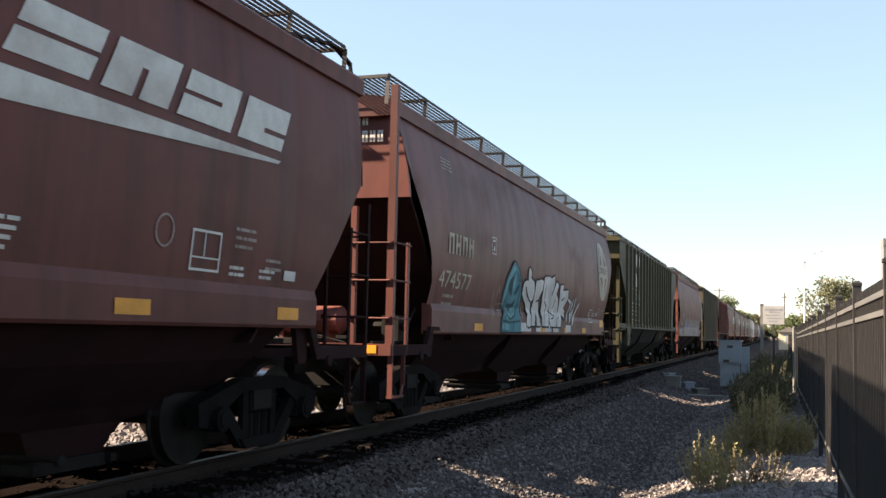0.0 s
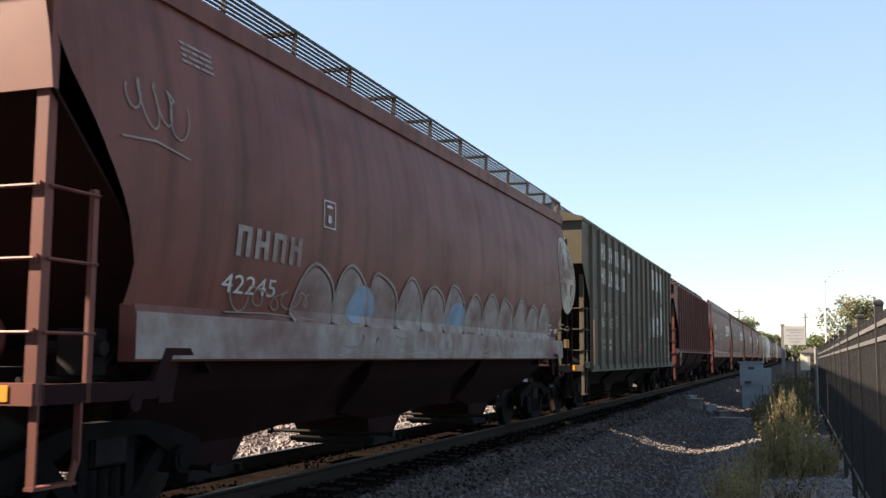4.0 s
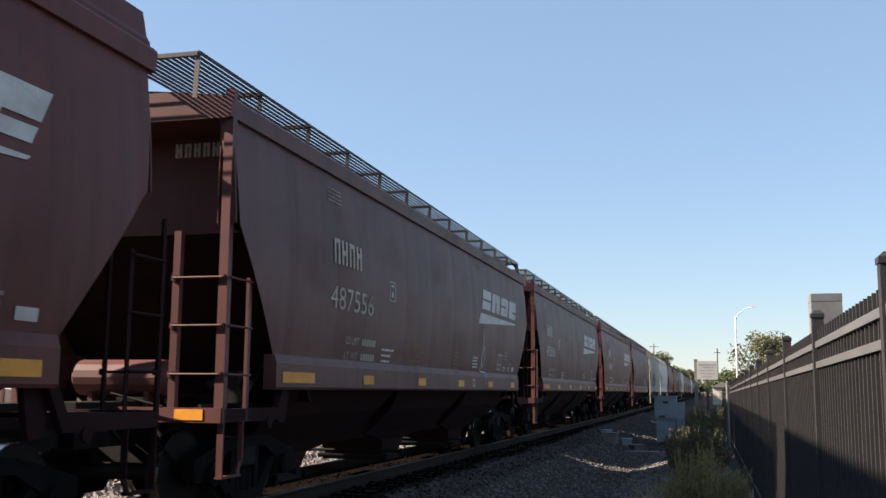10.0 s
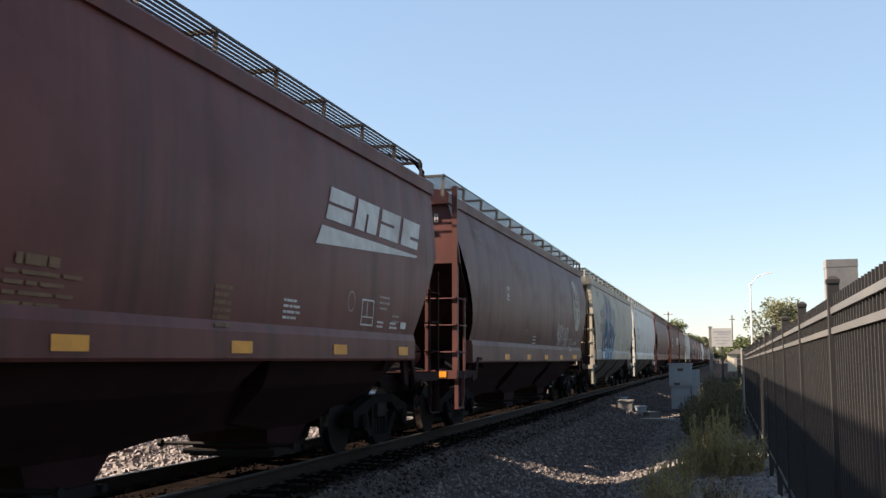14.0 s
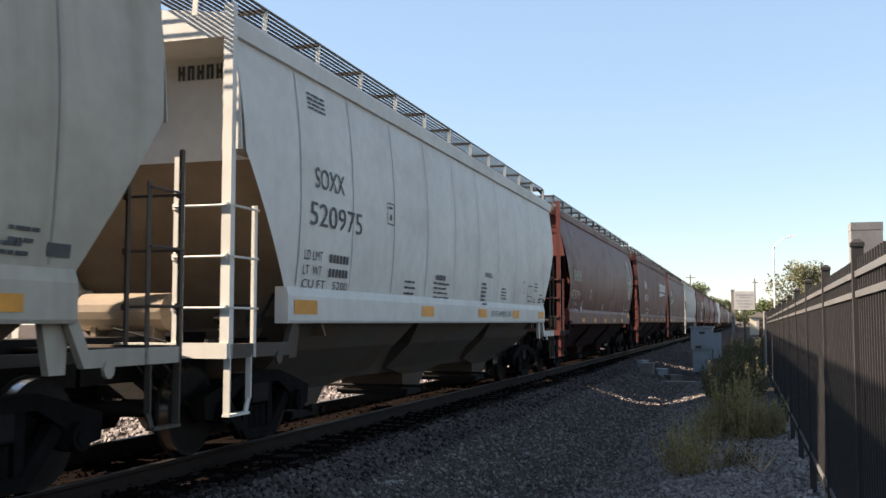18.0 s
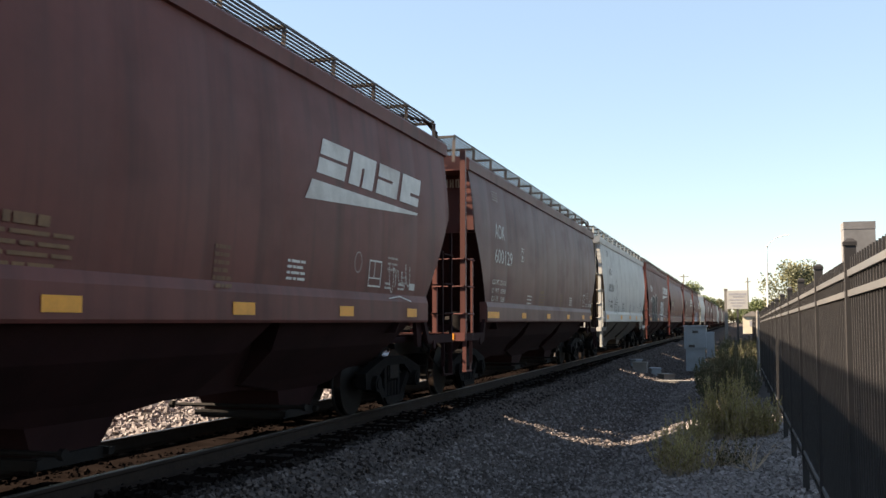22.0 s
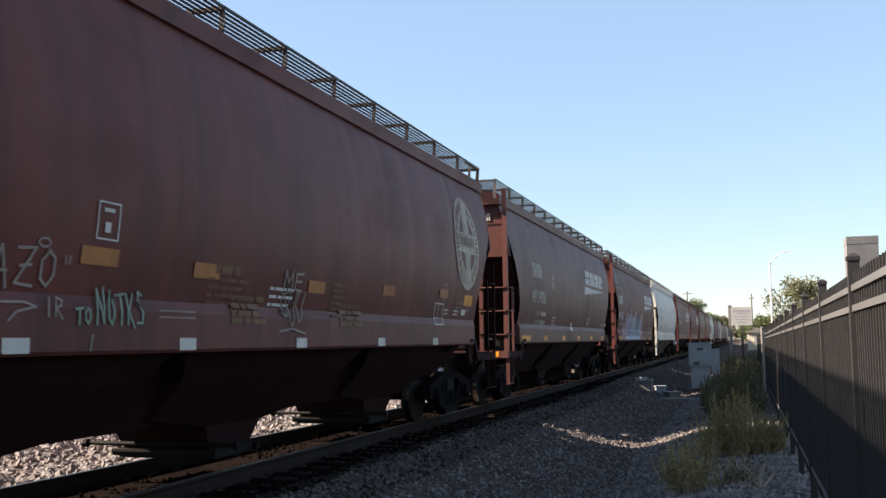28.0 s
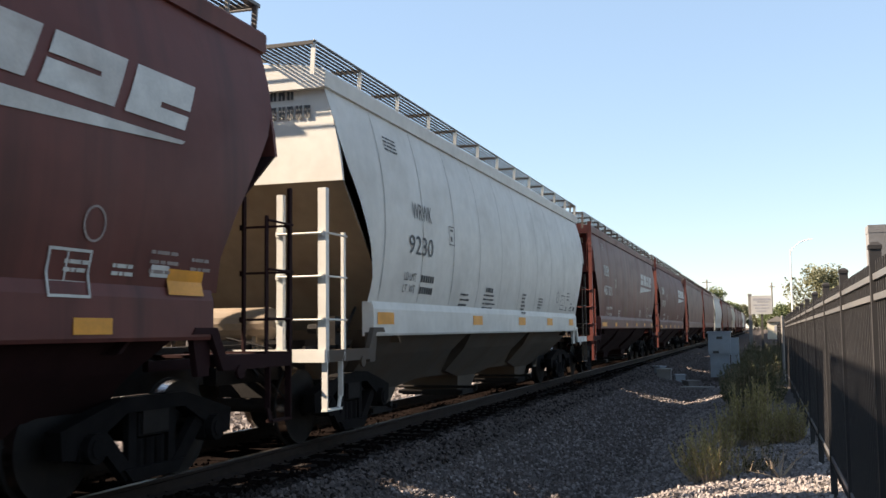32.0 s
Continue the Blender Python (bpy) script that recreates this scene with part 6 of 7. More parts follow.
for i, p in enumerate(tops + lows):
    p = rounded(p)
    graffiti(car, sh, stroke(p + [p[0]], 0.055), SPRAY_BLACK, 0.0118 + 0.0012 * i, "dark rim of a silver letter")
    graffiti(car, sh, [p], SPRAY_SILVER, 0.0124 + 0.0012 * i, "silver bubble letter")
graffiti(car, sh, [q for a, b in ((9.16, 2.3), (9.66, 2.24), (10.06, 2.28), (10.48, 2.26), (10.94, 2.3), (9.16, 1.84), (9.6, 1.82), (10.04, 1.84), (10.5, 1.86), (11.1, 1.9)) for q in stroke([(a - 0.06, b - 0.09), (a, b), (a + 0.03, b + 0.1)], 0.03)], SPRAY_BLACK, 0.026, "dark lines inside the letters")
for a in (9.06, 9.48, 9.9, 10.3, 10.72):
    graffiti(car, sh, [[(a, 1.36), (a + 0.34, 1.36), (a + 0.37, 1.57), (a + 0.02, 1.58)]], SPRAY_SILVER, 0.0124, "silver foot of a letter on the sill")
graffiti(car, sh, [[(8.5, 1.72), (8.84, 1.92), (8.9, 1.66), (8.78, 1.4), (8.62, 1.38), (8.72, 1.62)]], SPRAY_FADE, 0.0112, "pale spur")
graffiti(car, sh, ring_polys(11.8, 2.08, 0.14, 0.13, 0.025, 16) + stroke([(11.74, 2.06), (11.8, 2.0), (11.87, 2.07)], 0.022), SPRAY_FADE_GREEN, 0.014, "small pale round doodle")

car, sh, rnd = roundel_car("stained brown round-sided hopper car with cream emblem and tags", 323.8, "478927", BROWN, 101, my=1.98, dy=15.42, nz=1.89, tape=(), square=1.95, plate=(4.92, 2.14))
graffiti(car, sh, scrawl("AZO", 3.86, 1.74, 0.72, 0.26, 0.022, rnd) + ring_polys(4.36, 2.06, 0.07, 0.04, 0.018, 14) + stroke([(3.75, 1.62), (4.2, 1.63), (4.32, 1.6), (4.12, 1.56), (4.05, 1.5)], 0.018) + stroke([(4.61, 1.93), (4.61, 1.98)], 0.015) + stroke([(4.65, 1.93), (4.66, 1.98)], 0.015), SPRAY_FADE, 0.014, "thin pale spray tag")
graffiti(car, sh, scrawl("IR", 4.41, 1.54, 0.22, 0.13, 0.015, rnd), SPRAY_FADE, 0.014, "small pale tag")
graffiti(car, sh, scrawl("TO", 4.76, 1.49, 0.2, 0.12, 0.02, rnd) + scrawl("NOTKS", 5.01, 1.5, 0.65, 0.26, 0.022, rnd) + stroke([(4.93, 1.28), (4.96, 1.4)], 0.012), SPRAY_FADE_GREEN, 0.014, "pale green tag")
graffiti(car, sh, scrawl("ME", 8.2, 1.9, 0.52, 0.2, 0.028, rnd) + scribble(rnd, 8.12, 8.7, 1.5, 1.9, 3, 0.045), SPRAY_FADE, 0.014, "pale tag")
put_decal(car, sh, "stencil", [rect(5.86, 6.43, 1.605, 1.622), rect(5.86, 6.43, 1.55, 1.567)], PAINT_FAINT, "two thin rules")
for q in (4.0, 6.18, 8.55, 11.1, 13.55):
    put_decal(car, sh, "reflector", [rect(q, q + 0.27, 1.27, 1.38)], TAPE_WHITE, "dirty white reflective patch")
for q, z in ((4.78, 1.94), (6.37, 1.93), (8.83, 1.9), (11.24, 1.97), (13.83, 2.04)):
    put_decal(car, sh, "reflector", [rect(q, q + 0.46, z, z + 0.14)], TAPE_ORANGE, "faded orange reflective strip")
for q in (7.1, 9.79):
    put_decal(car, sh, "stencil", bars(q, 1.8, 0.8, 4, 0.05, 0.075, rnd), PAINT_OCHRE, "faded ochre warning panel")

car, sh, rnd = logo_car("brown round-sided hopper car with white block emblem", 342.3, "491906", BROWN_DARK, "round", rails="square", seed=111, my=2.5, mz=-0.14, ly=10.6)
put_decal(car, sh, "stencil", [rect(8.16, 8.46, 1.58, 1.7), rect(8.16, 8.46, 1.72, 1.82)], TAPE_WHITE, "small white label")
car, sh, rnd = logo_car("brown round-sided hopper car with mauve and pink graffiti", 360.0, "481863", BROWN_RED, "round", rails="square", seed=121, my=1.3, mz=-0.23, ly=11.85, weights=("223900", "62100"), markw=1.3, box=14.02)
graffiti(car, sh, [[(2.6, 1.44), (2.75, 1.68), (3.05, 1.75), (3.28, 2.0), (3.5, 2.08), (3.75, 2.06), (3.8, 1.44)]], SPRAY_PINK, 0.0095, "pink cloud")
for q, zz, r, rz in ((4.33, 2.15, 0.42, 0.34), (5.75, 2.3, 0.42, 0.34), (7.55, 2.3, 0.46, 0.30), (10.4, 2.1, 0.62, 0.46), (10.4, 1.75, 0.62, 0.4)):
    graffiti(car, sh, [ellipse(q, zz, r, rz, 22)], SPRAY_PINK, 0.0095 + 0.0002 * r, "pink cloud")
graffiti(car, sh, [rect(2.6, 11.0, 1.32, 1.55)], SPRAY_PINK, 0.009, "pink band along the sill")
graffiti(car, sh, [rect(3.95, 9.6, 1.32, 1.56)], SPRAY_PALE, 0.0115, "pale blue feet of the letters")
graffiti(car, sh, [[(3.79, 2.21), (3.96, 2.17), (3.92, 1.64), (3.82, 1.71)]], SPRAY_MINT, 0.013, "mint stroke")
shapes = [([(4.1, 1.86), (4.6, 2.2), (5.1, 2.43), (4.85, 1.95), (4.77, 1.56), (4.52, 1.81), (4.45, 1.5), (4.01, 1.50)], SPRAY_MAUVE), ([(5.1, 2.43), (5.56, 2.45), (5.54, 1.5), (5.2, 1.48), (5.25, 2.0), (5.0, 1.55), (4.85, 1.5), (4.95, 1.95)], SPRAY_MAUVE),
          ([(5.68, 2.23), (6.2, 2.25), (6.85, 2.41), (6.6, 1.9), (6.46, 1.50), (6.2, 1.5), (6.25, 1.9), (5.95, 1.55), (5.79, 1.49)], SPRAY_MAUVE), ([(6.85, 2.38), (7.1, 2.3), (7.23, 2.12), (7.73, 2.04), (7.5, 1.75), (7.3, 1.49), (7.05, 1.5), (7.1, 1.8), (6.85, 1.5), (6.67, 1.55)], SPRAY_MINT),
          ([(7.75, 2.3), (7.93, 2.44), (8.3, 2.15), (8.89, 2.25), (8.47, 1.93), (9.06, 1.51), (8.5, 1.5), (8.3, 1.75), (8.07, 1.5), (7.75, 1.5), (7.95, 1.9)], SPRAY_HAZE), ([(9.0, 1.9), (9.55, 2.52), (9.75, 2.2), (10.51, 2.26), (10.2, 1.9), (9.9, 1.51), (9.6, 1.5), (9.65, 1.85), (9.3, 1.54), (9.1, 1.54)], SPRAY_MAUVE)]
for i, (p, m) in enumerate(shapes):
    graffiti(car, sh, stroke(p + [p[0]], 0.075), SPRAY_BLACK, 0.0125 + 0.0004 * i, "dark letter outline")
    graffiti(car, sh, [p], m, 0.0142 + 0.0004 * i, "mauve and mint wild-style letter")
graffiti(car, sh, scribble(rnd, 0.8, 1.6, 3.4, 3.9, 4, 0.035), SPRAY_PALE, 0.014, "pale tag")

car, sh, rnd = pale_car("off-white hopper car with open sunlit end frame", 378.6, "WRWK", "9230", WHITE_CAR, 131, kind="round", mx=2.62, mz=2.9, nz=2.4, low_posts=True)
FAR = [("brown", BROWN), ("brown", BROWN_RED), ("dark brown", BROWN_DARK), ("brown", BROWN), ("grey", GREY_CAR), ("brown", BROWN_RED), ("dark brown", BROWN_DARK), ("cream", TAN_CAR), ("brown", BROWN), ("brown", BROWN_DARK), ("brown", BROWN_RED), ("grey", GREY_CAR), ("brown", BROWN)]
for i, (word, m) in enumerate(FAR):
    y = 396.7 + 18.2 * i
    kind = ("smooth", "round", "smooth")[i % 3]
    if i < 2:
        logo_car(word + " covered hopper car with white block emblem", y, ("487301", "495117")[i], m, kind, seed=140 + i, rails="smooth" if kind == "smooth" else "square")
        continue
    car, sh = hopper_car(word + " covered hopper car far back in the train", kind, m, y, near=False, rails="smooth" if kind == "smooth" else "square")
    TRAIN.append((car, y))


# ---- ground and track ----
GRAVEL = material("grey gravel soil", (0.07, 0.060, 0.056), 0.95, 0, 0.35, 1.2, 0.9, dirt=(0.055, 0.047, 0.042), dirt_amount=0.5, bump_scale=22.0, spec=0.0)
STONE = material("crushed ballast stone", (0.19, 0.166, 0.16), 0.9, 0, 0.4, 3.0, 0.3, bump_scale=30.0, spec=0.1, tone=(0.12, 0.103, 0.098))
# Darker copy of the stone; the near shoulder's shade is in its colour.
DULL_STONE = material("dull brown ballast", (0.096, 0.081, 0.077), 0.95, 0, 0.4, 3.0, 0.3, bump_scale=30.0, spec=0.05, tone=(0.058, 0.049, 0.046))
# Grimy bed between the rails; the shade under the train is in its colour.
SHADED_GRIME = material("shade-darkened grimy ballast", (0.0085, 0.0062, 0.0056), 0.95, 0, 0.4, 3.0, 0.5, bump_scale=30.0, spec=0.0)
# Near-rail stone coloured darker in place of the train's shade.
SHADED_STONE = material("brown ballast darkened for shade", (0.030, 0.024, 0.022), 0.95, 0, 0.4, 3.0, 0.3, bump_scale=30.0, spec=0.05)
PALE_STONE = material("pale verge gravel", (0.225, 0.196, 0.186), 0.95, 0, 0.4, 3.0, 0.4, bump_scale=30.0, spec=0.15)
TIE_WOOD = material("creosoted tie timber", (0.013, 0.0095, 0.008), 0.9, 0, 0.35, 3.0, 0.4, spec=0.1)
FENCE_BLACK = material("black powder coat", (0.027, 0.0255, 0.026), 0.5, 0, 0.15, 4.0, 0.03, dirt=(0.042, 0.038, 0.037), dirt_amount=0.3, spec=0.2)
CABINET_GREY = material("blue-grey aluminium", (0.22, 0.25, 0.275), 0.5, 0.2, 0.12, 3.0, 0.03, dirt=(0.2, 0.17, 0.13), dirt_amount=0.3)
CONCRETE = material("weathered concrete", (0.17, 0.155, 0.14), 0.9, 0, 0.2, 2.0, 0.2)
PILLAR_GREY = material("grey rendered concrete", (0.125, 0.125, 0.13), 0.9, 0, 0.2, 2.0, 0.2)
POLE_GREY = material("galvanised lamp pole", (0.58, 0.58, 0.58), 0.5, 0.1, 0.1, 2.0, 0.02)
POLE_WOOD = material("weathered pole wood", (0.12, 0.10, 0.08), 0.85, 0, 0.25, 3.0, 0.2)
SIGN_WHITE = material("white sign face", (0.36, 0.35, 0.335), 0.6, 0, 0.08, 2.0, 0.0)
SIGN_TEXT = material("dark sign print", (0.26, 0.26, 0.28), 0.6, 0, 0.2, 4.0, 0.0)
SIGN_POST = material("dark steel post", (0.05, 0.045, 0.04), 0.7, 0.2, 0.2, 4.0, 0.1)


def leaf_material(name, a, b, rough=0.6):
    m = bpy.data.materials.new(name)
    m.use_nodes = True
    n, l = m.node_tree.nodes, m.node_tree.links
    bs = n["Principled BSDF"]
    bs.inputs["Roughness"].default_value = rough
    geo = n.new("ShaderNodeNewGeometry")
    mix = n.new("ShaderNodeMix")
    mix.data_type = "RGBA"
    mix.inputs[6].default_value, mix.inputs[7].default_value = (*a, 1), (*b, 1)
    l.new(geo.outputs["Random Per Island"], mix.inputs[0])
    l.new(mix.outputs[2], bs.inputs["Base Color"])
    tr = n.new("ShaderNodeBsdfTranslucent")
    l.new(mix.outputs[2], tr.inputs[0])
    ms = n.new("ShaderNodeMixShader")
    ms.inputs[0].default_value = 0.35
    l.new(bs.outputs[0], ms.inputs[1])
    l.new(tr.outputs[0], ms.inputs[2])
    l.new(ms.outputs[0], n["Material Output"].inputs[0])
    return m


WEED_GREEN = leaf_material("green weed leaves", (0.036, 0.040, 0.016), (0.08, 0.078, 0.032))
WEED_OLIVE = leaf_material("olive brush leaves", (0.044, 0.041, 0.017), (0.098, 0.086, 0.034))
WEED_DRY = leaf_material("dry yellow brush", (0.19, 0.155, 0.055), (0.36, 0.30, 0.125))
TWIG = material("dry twigs", (0.30, 0.22, 0.15), 0.85, 0, 0.3, 6.0, 0.1)
TREE_LEAF = leaf_material("tree leaves", (0.07, 0.074, 0.036), (0.155, 0.15, 0.08))
TREE_DARK = leaf_material("dark tree leaves", (0.05, 0.07, 0.028), (0.10, 0.12, 0.045))
BARK = material("tree bark", (0.10, 0.08, 0.06), 0.9, 0, 0.3, 4.0, 0.4)


def ground_z(x, y):
    pts = [(-500, -0.5), (-15.0, -0.52), (-13.6, -0.26), (-10.0, -0.26), (-9.3, -0.34), (-8.15, -0.26), (-4.55, -0.26), (-3.75, -0.52), (-2.9, -0.76), (-2.2, -0.86), (-1.6, -0.76), (-1.1, -0.60), (-0.4, -0.48), (0.6, -0.42), (3, -0.4), (500, -0.4)]
    for (x0, z0), (x1, z1) in zip(pts, pts[1:]):
        if x <= x1:
            z = z0 + (z1 - z0) * (x - x0) / (x1 - x0)
            break
    if -7.6 < x < -4.9:
        z -= 0.06
    if -60 < y < 90 and -30 < x < 20:
        z += 0.035 * noise.noise((x * 0.9, y * 0.55, 3.1)) + 0.02 * noise.noise((x * 3.1, y * 2.6, 7.7))
    return z


def axis_steps(spans):
    out = []
    for a, b, s in spans:
        n = max(1, round((b - a) / s))
        out += [a + (b - a) * i / n for i in range(n)]
    return out + [spans[-1][1]]


xs = axis_steps([(-500, -40, 60), (-40, -16, 3), (-16, -10, 0.3), (-10, 2, 0.14), (2, 20, 2), (20, 500, 60)])
ys = axis_steps([(-120, -10, 10), (-10, 7, 0.8), (7, 34, 0.16), (34, 70, 0.6), (70, 200, 8), (200, 1600, 70)])
g = Geo()
g.v = [(x, y, ground_z(x, y)) for y in ys for x in xs]
m = len(xs)
g.f = [(j * m + i, j * m + i + 1, (j + 1) * m + i + 1, (j + 1) * m + i) for j in range(len(ys) - 1) for i in range(m - 1)]
ground = new("ground", mesh_of("ground", g, GRAVEL, 60))
tagged(ground, "grey gravel ground with a shallow ditch beside the track", "ground", kind="structure")

track = thing("railway_track", "railway track of rusty rails on dark timber ties", "railway track", kind="structure", at=(TRACK_X, 0, RAIL_TOP_Z))
rail_prof = [(-0.07, -0.18), (0.07, -0.18), (0.07, -0.165), (0.012, -0.14), (0.012, -0.05), (0.035, -0.035), (0.036, -0.006), (-0.036, -0.006), (-0.035, -0.035), (-0.012, -0.05), (-0.012, -0.14), (-0.07, -0.165)]
for s in (-1, 1):
    r = part("rail", mesh_of("rail", Geo().prism([(x + s * 0.755, z) for x, z in rail_prof], "y", -120, 900), RAIL_STEEL), track, "rusty steel rail")
    part("rail_head", mesh_of("rail_head", Geo().prism([(s * 0.755 - 0.034, -0.006), (s * 0.755 + 0.034, -0.006), (s * 0.755 + 0.03, 0.0), (s * 0.755 - 0.03, 0.0)], "y", -120, 900), RAIL_TOP), r, "polished running surface")
part("track_bed", mesh_of("track_bed", Geo().prism([(-1.6, -0.32), (1.95, -0.32), (1.7, -0.205), (0.95, -0.176), (-0.95, -0.176), (-1.45, -0.2)], "y", -120, 900), SHADED_GRIME), track, "grimy ballast bed, darkened for shade")
tie = mesh_of("tie", Geo().box(-1.3, 1.3, -0.115, 0.115, -0.36, -0.178), TIE_WOOD)
plate = Geo()
for s in (-1, 1):
    plate.box(s * 0.755 - 0.17, s * 0.755 + 0.17, -0.09, 0.09, -0.180, -0.168)
    for k in (-0.1, 0.1):
        plate.box(s * 0.755 + k - 0.015, s * 0.755 + k + 0.015, -0.05, -0.02, -0.17, -0.15)
plate_me = mesh_of("tie_plate", plate, RAIL_STEEL)
for i in range(120):
    t = part("tie", tie, track, at=(0, -4 + 0.53 * i, 0))
    if i < 70:
        part("tie_plate", plate_me, t)
far_ties = Geo()
for i in range(260):
    y = -4 + 0.53 * 120 + 0.53 * i
    far_ties.box(-1.3, 1.3, y - 0.115, y + 0.115, -0.36, -0.178)
part("far_ties", mesh_of("far_ties", far_ties, TIE_WOOD), track)["kind"] = "stuff"


second = thing("railway_track", "second railway track with rusty rails, behind the train", "railway track", kind="structure", at=(-11.78, 0, RAIL_TOP_Z))
for s in (-1, 1):
    part("rail", mesh_of("rail", Geo().prism([(x + s * 0.755, z) for x, z in rail_prof], "y", -30, 400), RAIL_STEEL), second, "rusty steel rail")
part("track_bed", mesh_of("track_bed", Geo().prism([(-1.4, -0.32), (1.4, -0.32), (1.35, -0.195), (-1.35, -0.195)], "y", -30, 400), DULL_STONE), second, "brown ballast bed")
for i in range(90):
    part("tie", tie, second, at=(0, 2 + 0.53 * i, 0))


def stones(name, label, count, place, lo, hi, seed, mat=STONE, lift=0.0):
    rnd = random.Random(seed)
    g = Geo()
    faces = [(0, 2, 3, 1), (4, 5, 7, 6), (0, 1, 5, 4), (2, 6, 7, 3), (0, 4, 6, 2), (1, 3, 7, 5)]
    for _ in range(count):
        x, y = place(rnd)
        s = lo + (hi - lo) * rnd.random() ** 2
        q = Euler((rnd.uniform(0, 6.28), rnd.uniform(0, 6.28), rnd.uniform(0, 6.28))).to_matrix()
        c = Vector((x, y, ground_z(x, y) + s * 0.18 + lift))
        vs = []
        for k in range(8):
            p = Vector((1 if k & 1 else -1, 1 if k & 2 else -1, 1 if k & 4 else -1)) * (s * 0.5)
            p = Vector((p.x * rnd.uniform(0.6, 1.15), p.y * rnd.uniform(0.5, 1.0), p.z * rnd.uniform(0.4, 0.9)))
            vs.append(c + q @ p)
        g.add(vs, faces)
    me = bpy.data.meshes.new(name)
    me.from_pydata(g.v, [], g.f)
    me.materials.append(mat)
    return tagged(new(name, me), label, "stones", kind="stuff")


stones("ballast_shoulder", "crushed stone ballast beside the track, dulled for shade", 22000, lambda r: (-4.6 + 2.6 * r.random() ** 1.1, 6 + 40 * r.random() ** 1.6), 0.025, 0.065, 1, DULL_STONE)
stones("ditch_gravel", "loose gravel in the ditch and verge", 25000, lambda r: (0.4 - 4.4 * r.random() ** 1.1, 7.5 + 34 * r.random() ** 1.6), 0.018, 0.055, 2)
stones("rail_side_ballast", "ballast beside the near rail, darkened for shade", 6000, lambda r: (-5.3 + 1.25 * r.random(), 6 + 40 * r.random() ** 1.6), 0.025, 0.06, 7, SHADED_STONE)
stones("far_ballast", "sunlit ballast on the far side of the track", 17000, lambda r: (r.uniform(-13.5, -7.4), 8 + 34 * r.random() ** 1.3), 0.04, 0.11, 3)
stones("crib_ballast", "grimy ballast between the rails, darkened for shade", 4500, lambda r: (r.uniform(-7.5, -4.85), 5 + 40 * r.random() ** 1.4), 0.03, 0.06, 4, SHADED_GRIME, 0.075)

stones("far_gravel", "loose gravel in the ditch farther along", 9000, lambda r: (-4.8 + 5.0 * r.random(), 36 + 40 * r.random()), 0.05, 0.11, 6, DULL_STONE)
stones("verge_gravel", "pale loose gravel on the verge by the fence", 11000, lambda r: (r.uniform(-1.3 + 0.5 * r.random(), 1.0), 7.0 + 14 * r.random() ** 1.3), 0.02, 0.06, 5, PALE_STONE)

# ---- fence ----
FENCE_X, FENCE_STEP = 0.61, 2.44


def fence_top(y):
    return 1.81 - 0.006 * y


fence = thing("fence", "black steel picket fence with twin top rails", "fence", at=(FENCE_X, 0, 0))
post_y = [3.75 + FENCE_STEP * i for i in range(-3, 13)]
post_me = mesh_of("post", Geo().box(-0.032, 0.032, -0.032, 0.032, -2.30, -0.015), FENCE_BLACK)
cap = Geo().prism([(-0.037, -0.037), (0.037, -0.037), (0.037, 0.037), (-0.037, 0.037)], "z", -0.03, -0.008)
cap.add([(-0.037, -0.037, -0.008), (0.037, -0.037, -0.008), (0.037, 0.037, -0.008), (-0.037, 0.037, -0.008), (-0.015, -0.015, 0.012), (0.015, -0.015, 0.012), (0.015, 0.015, 0.012), (-0.015, 0.015, 0.012)], [(0, 1, 5, 4), (1, 2, 6, 5), (2, 3, 7, 6), (3, 0, 4, 7), (4, 5, 6, 7)])
cap_me = mesh_of("post_cap", cap, FENCE_BLACK)
for y in post_y:
    p = part("post", post_me, fence, at=(0, y, fence_top(y)))
    part("post_cap", cap_me, p)
drop = {"rail": (-0.19, -0.305, -1.77)}
# Paler base and dirt tones stand in for the rails' bright sheen.
FENCE_SHEEN = material("smooth black powder coat, sheen in base colour", (0.098, 0.097, 0.099), 0.3, 0, 0.1, 4.0, 0.02, dirt=(0.20, 0.185, 0.17), dirt_amount=0.4, spec=0.6)
rail_me = mesh_of("fence_rail", Geo().beam((0, 0.03, 0), (0, FENCE_STEP - 0.03, -0.006 * FENCE_STEP), 0.042, 0.036), FENCE_SHEEN)
for y in post_y[:-1]:
    for d in drop["rail"]:
        part("rail", rail_me, fence, at=(0, y, fence_top(y) + d))
picket_me = mesh_of("picket", Geo().box(-0.0095, 0.0095, -0.0095, 0.0095, -1.88, -0.10), FENCE_BLACK)
count = 0
for y in post_y[2:-1]:
    for k in range(1, 22):
        if count < 300:
            q = y + FENCE_STEP * k / 22
            part("picket", picket_me, fence, at=(0, q, fence_top(q)))
            count += 1

# lower run of fence past the end post, set back a little
far_fence = thing("fence", "far run of black picket fence past a pale end post", "fence", at=(0.62, 0, 0))
far_post = mesh_of("post", Geo().box(-0.03, 0.03, -0.03, 0.03, -0.5, 1.45), FENCE_BLACK)
for i in range(10):
    part("post", far_post, far_fence, at=(0, 34.5 + 2.44 * i, 0))
for z in (-0.2, 1.05, 1.3):
    part("rail", mesh_of("far_rail", Geo().box(-0.02, 0.02, 34.5, 34.5 + 2.44 * 9, z, z + 0.04), FENCE_BLACK), far_fence)
g = Geo()
for i in range(200):
    y = 34.5 + 0.11 * i
    g.box(-0.0125, 0.0125, y, y + 0.025, -0.3, 1.38)
part("far_pickets", mesh_of("far_pickets", g, FENCE_BLACK), far_fence)["kind"] = "stuff"
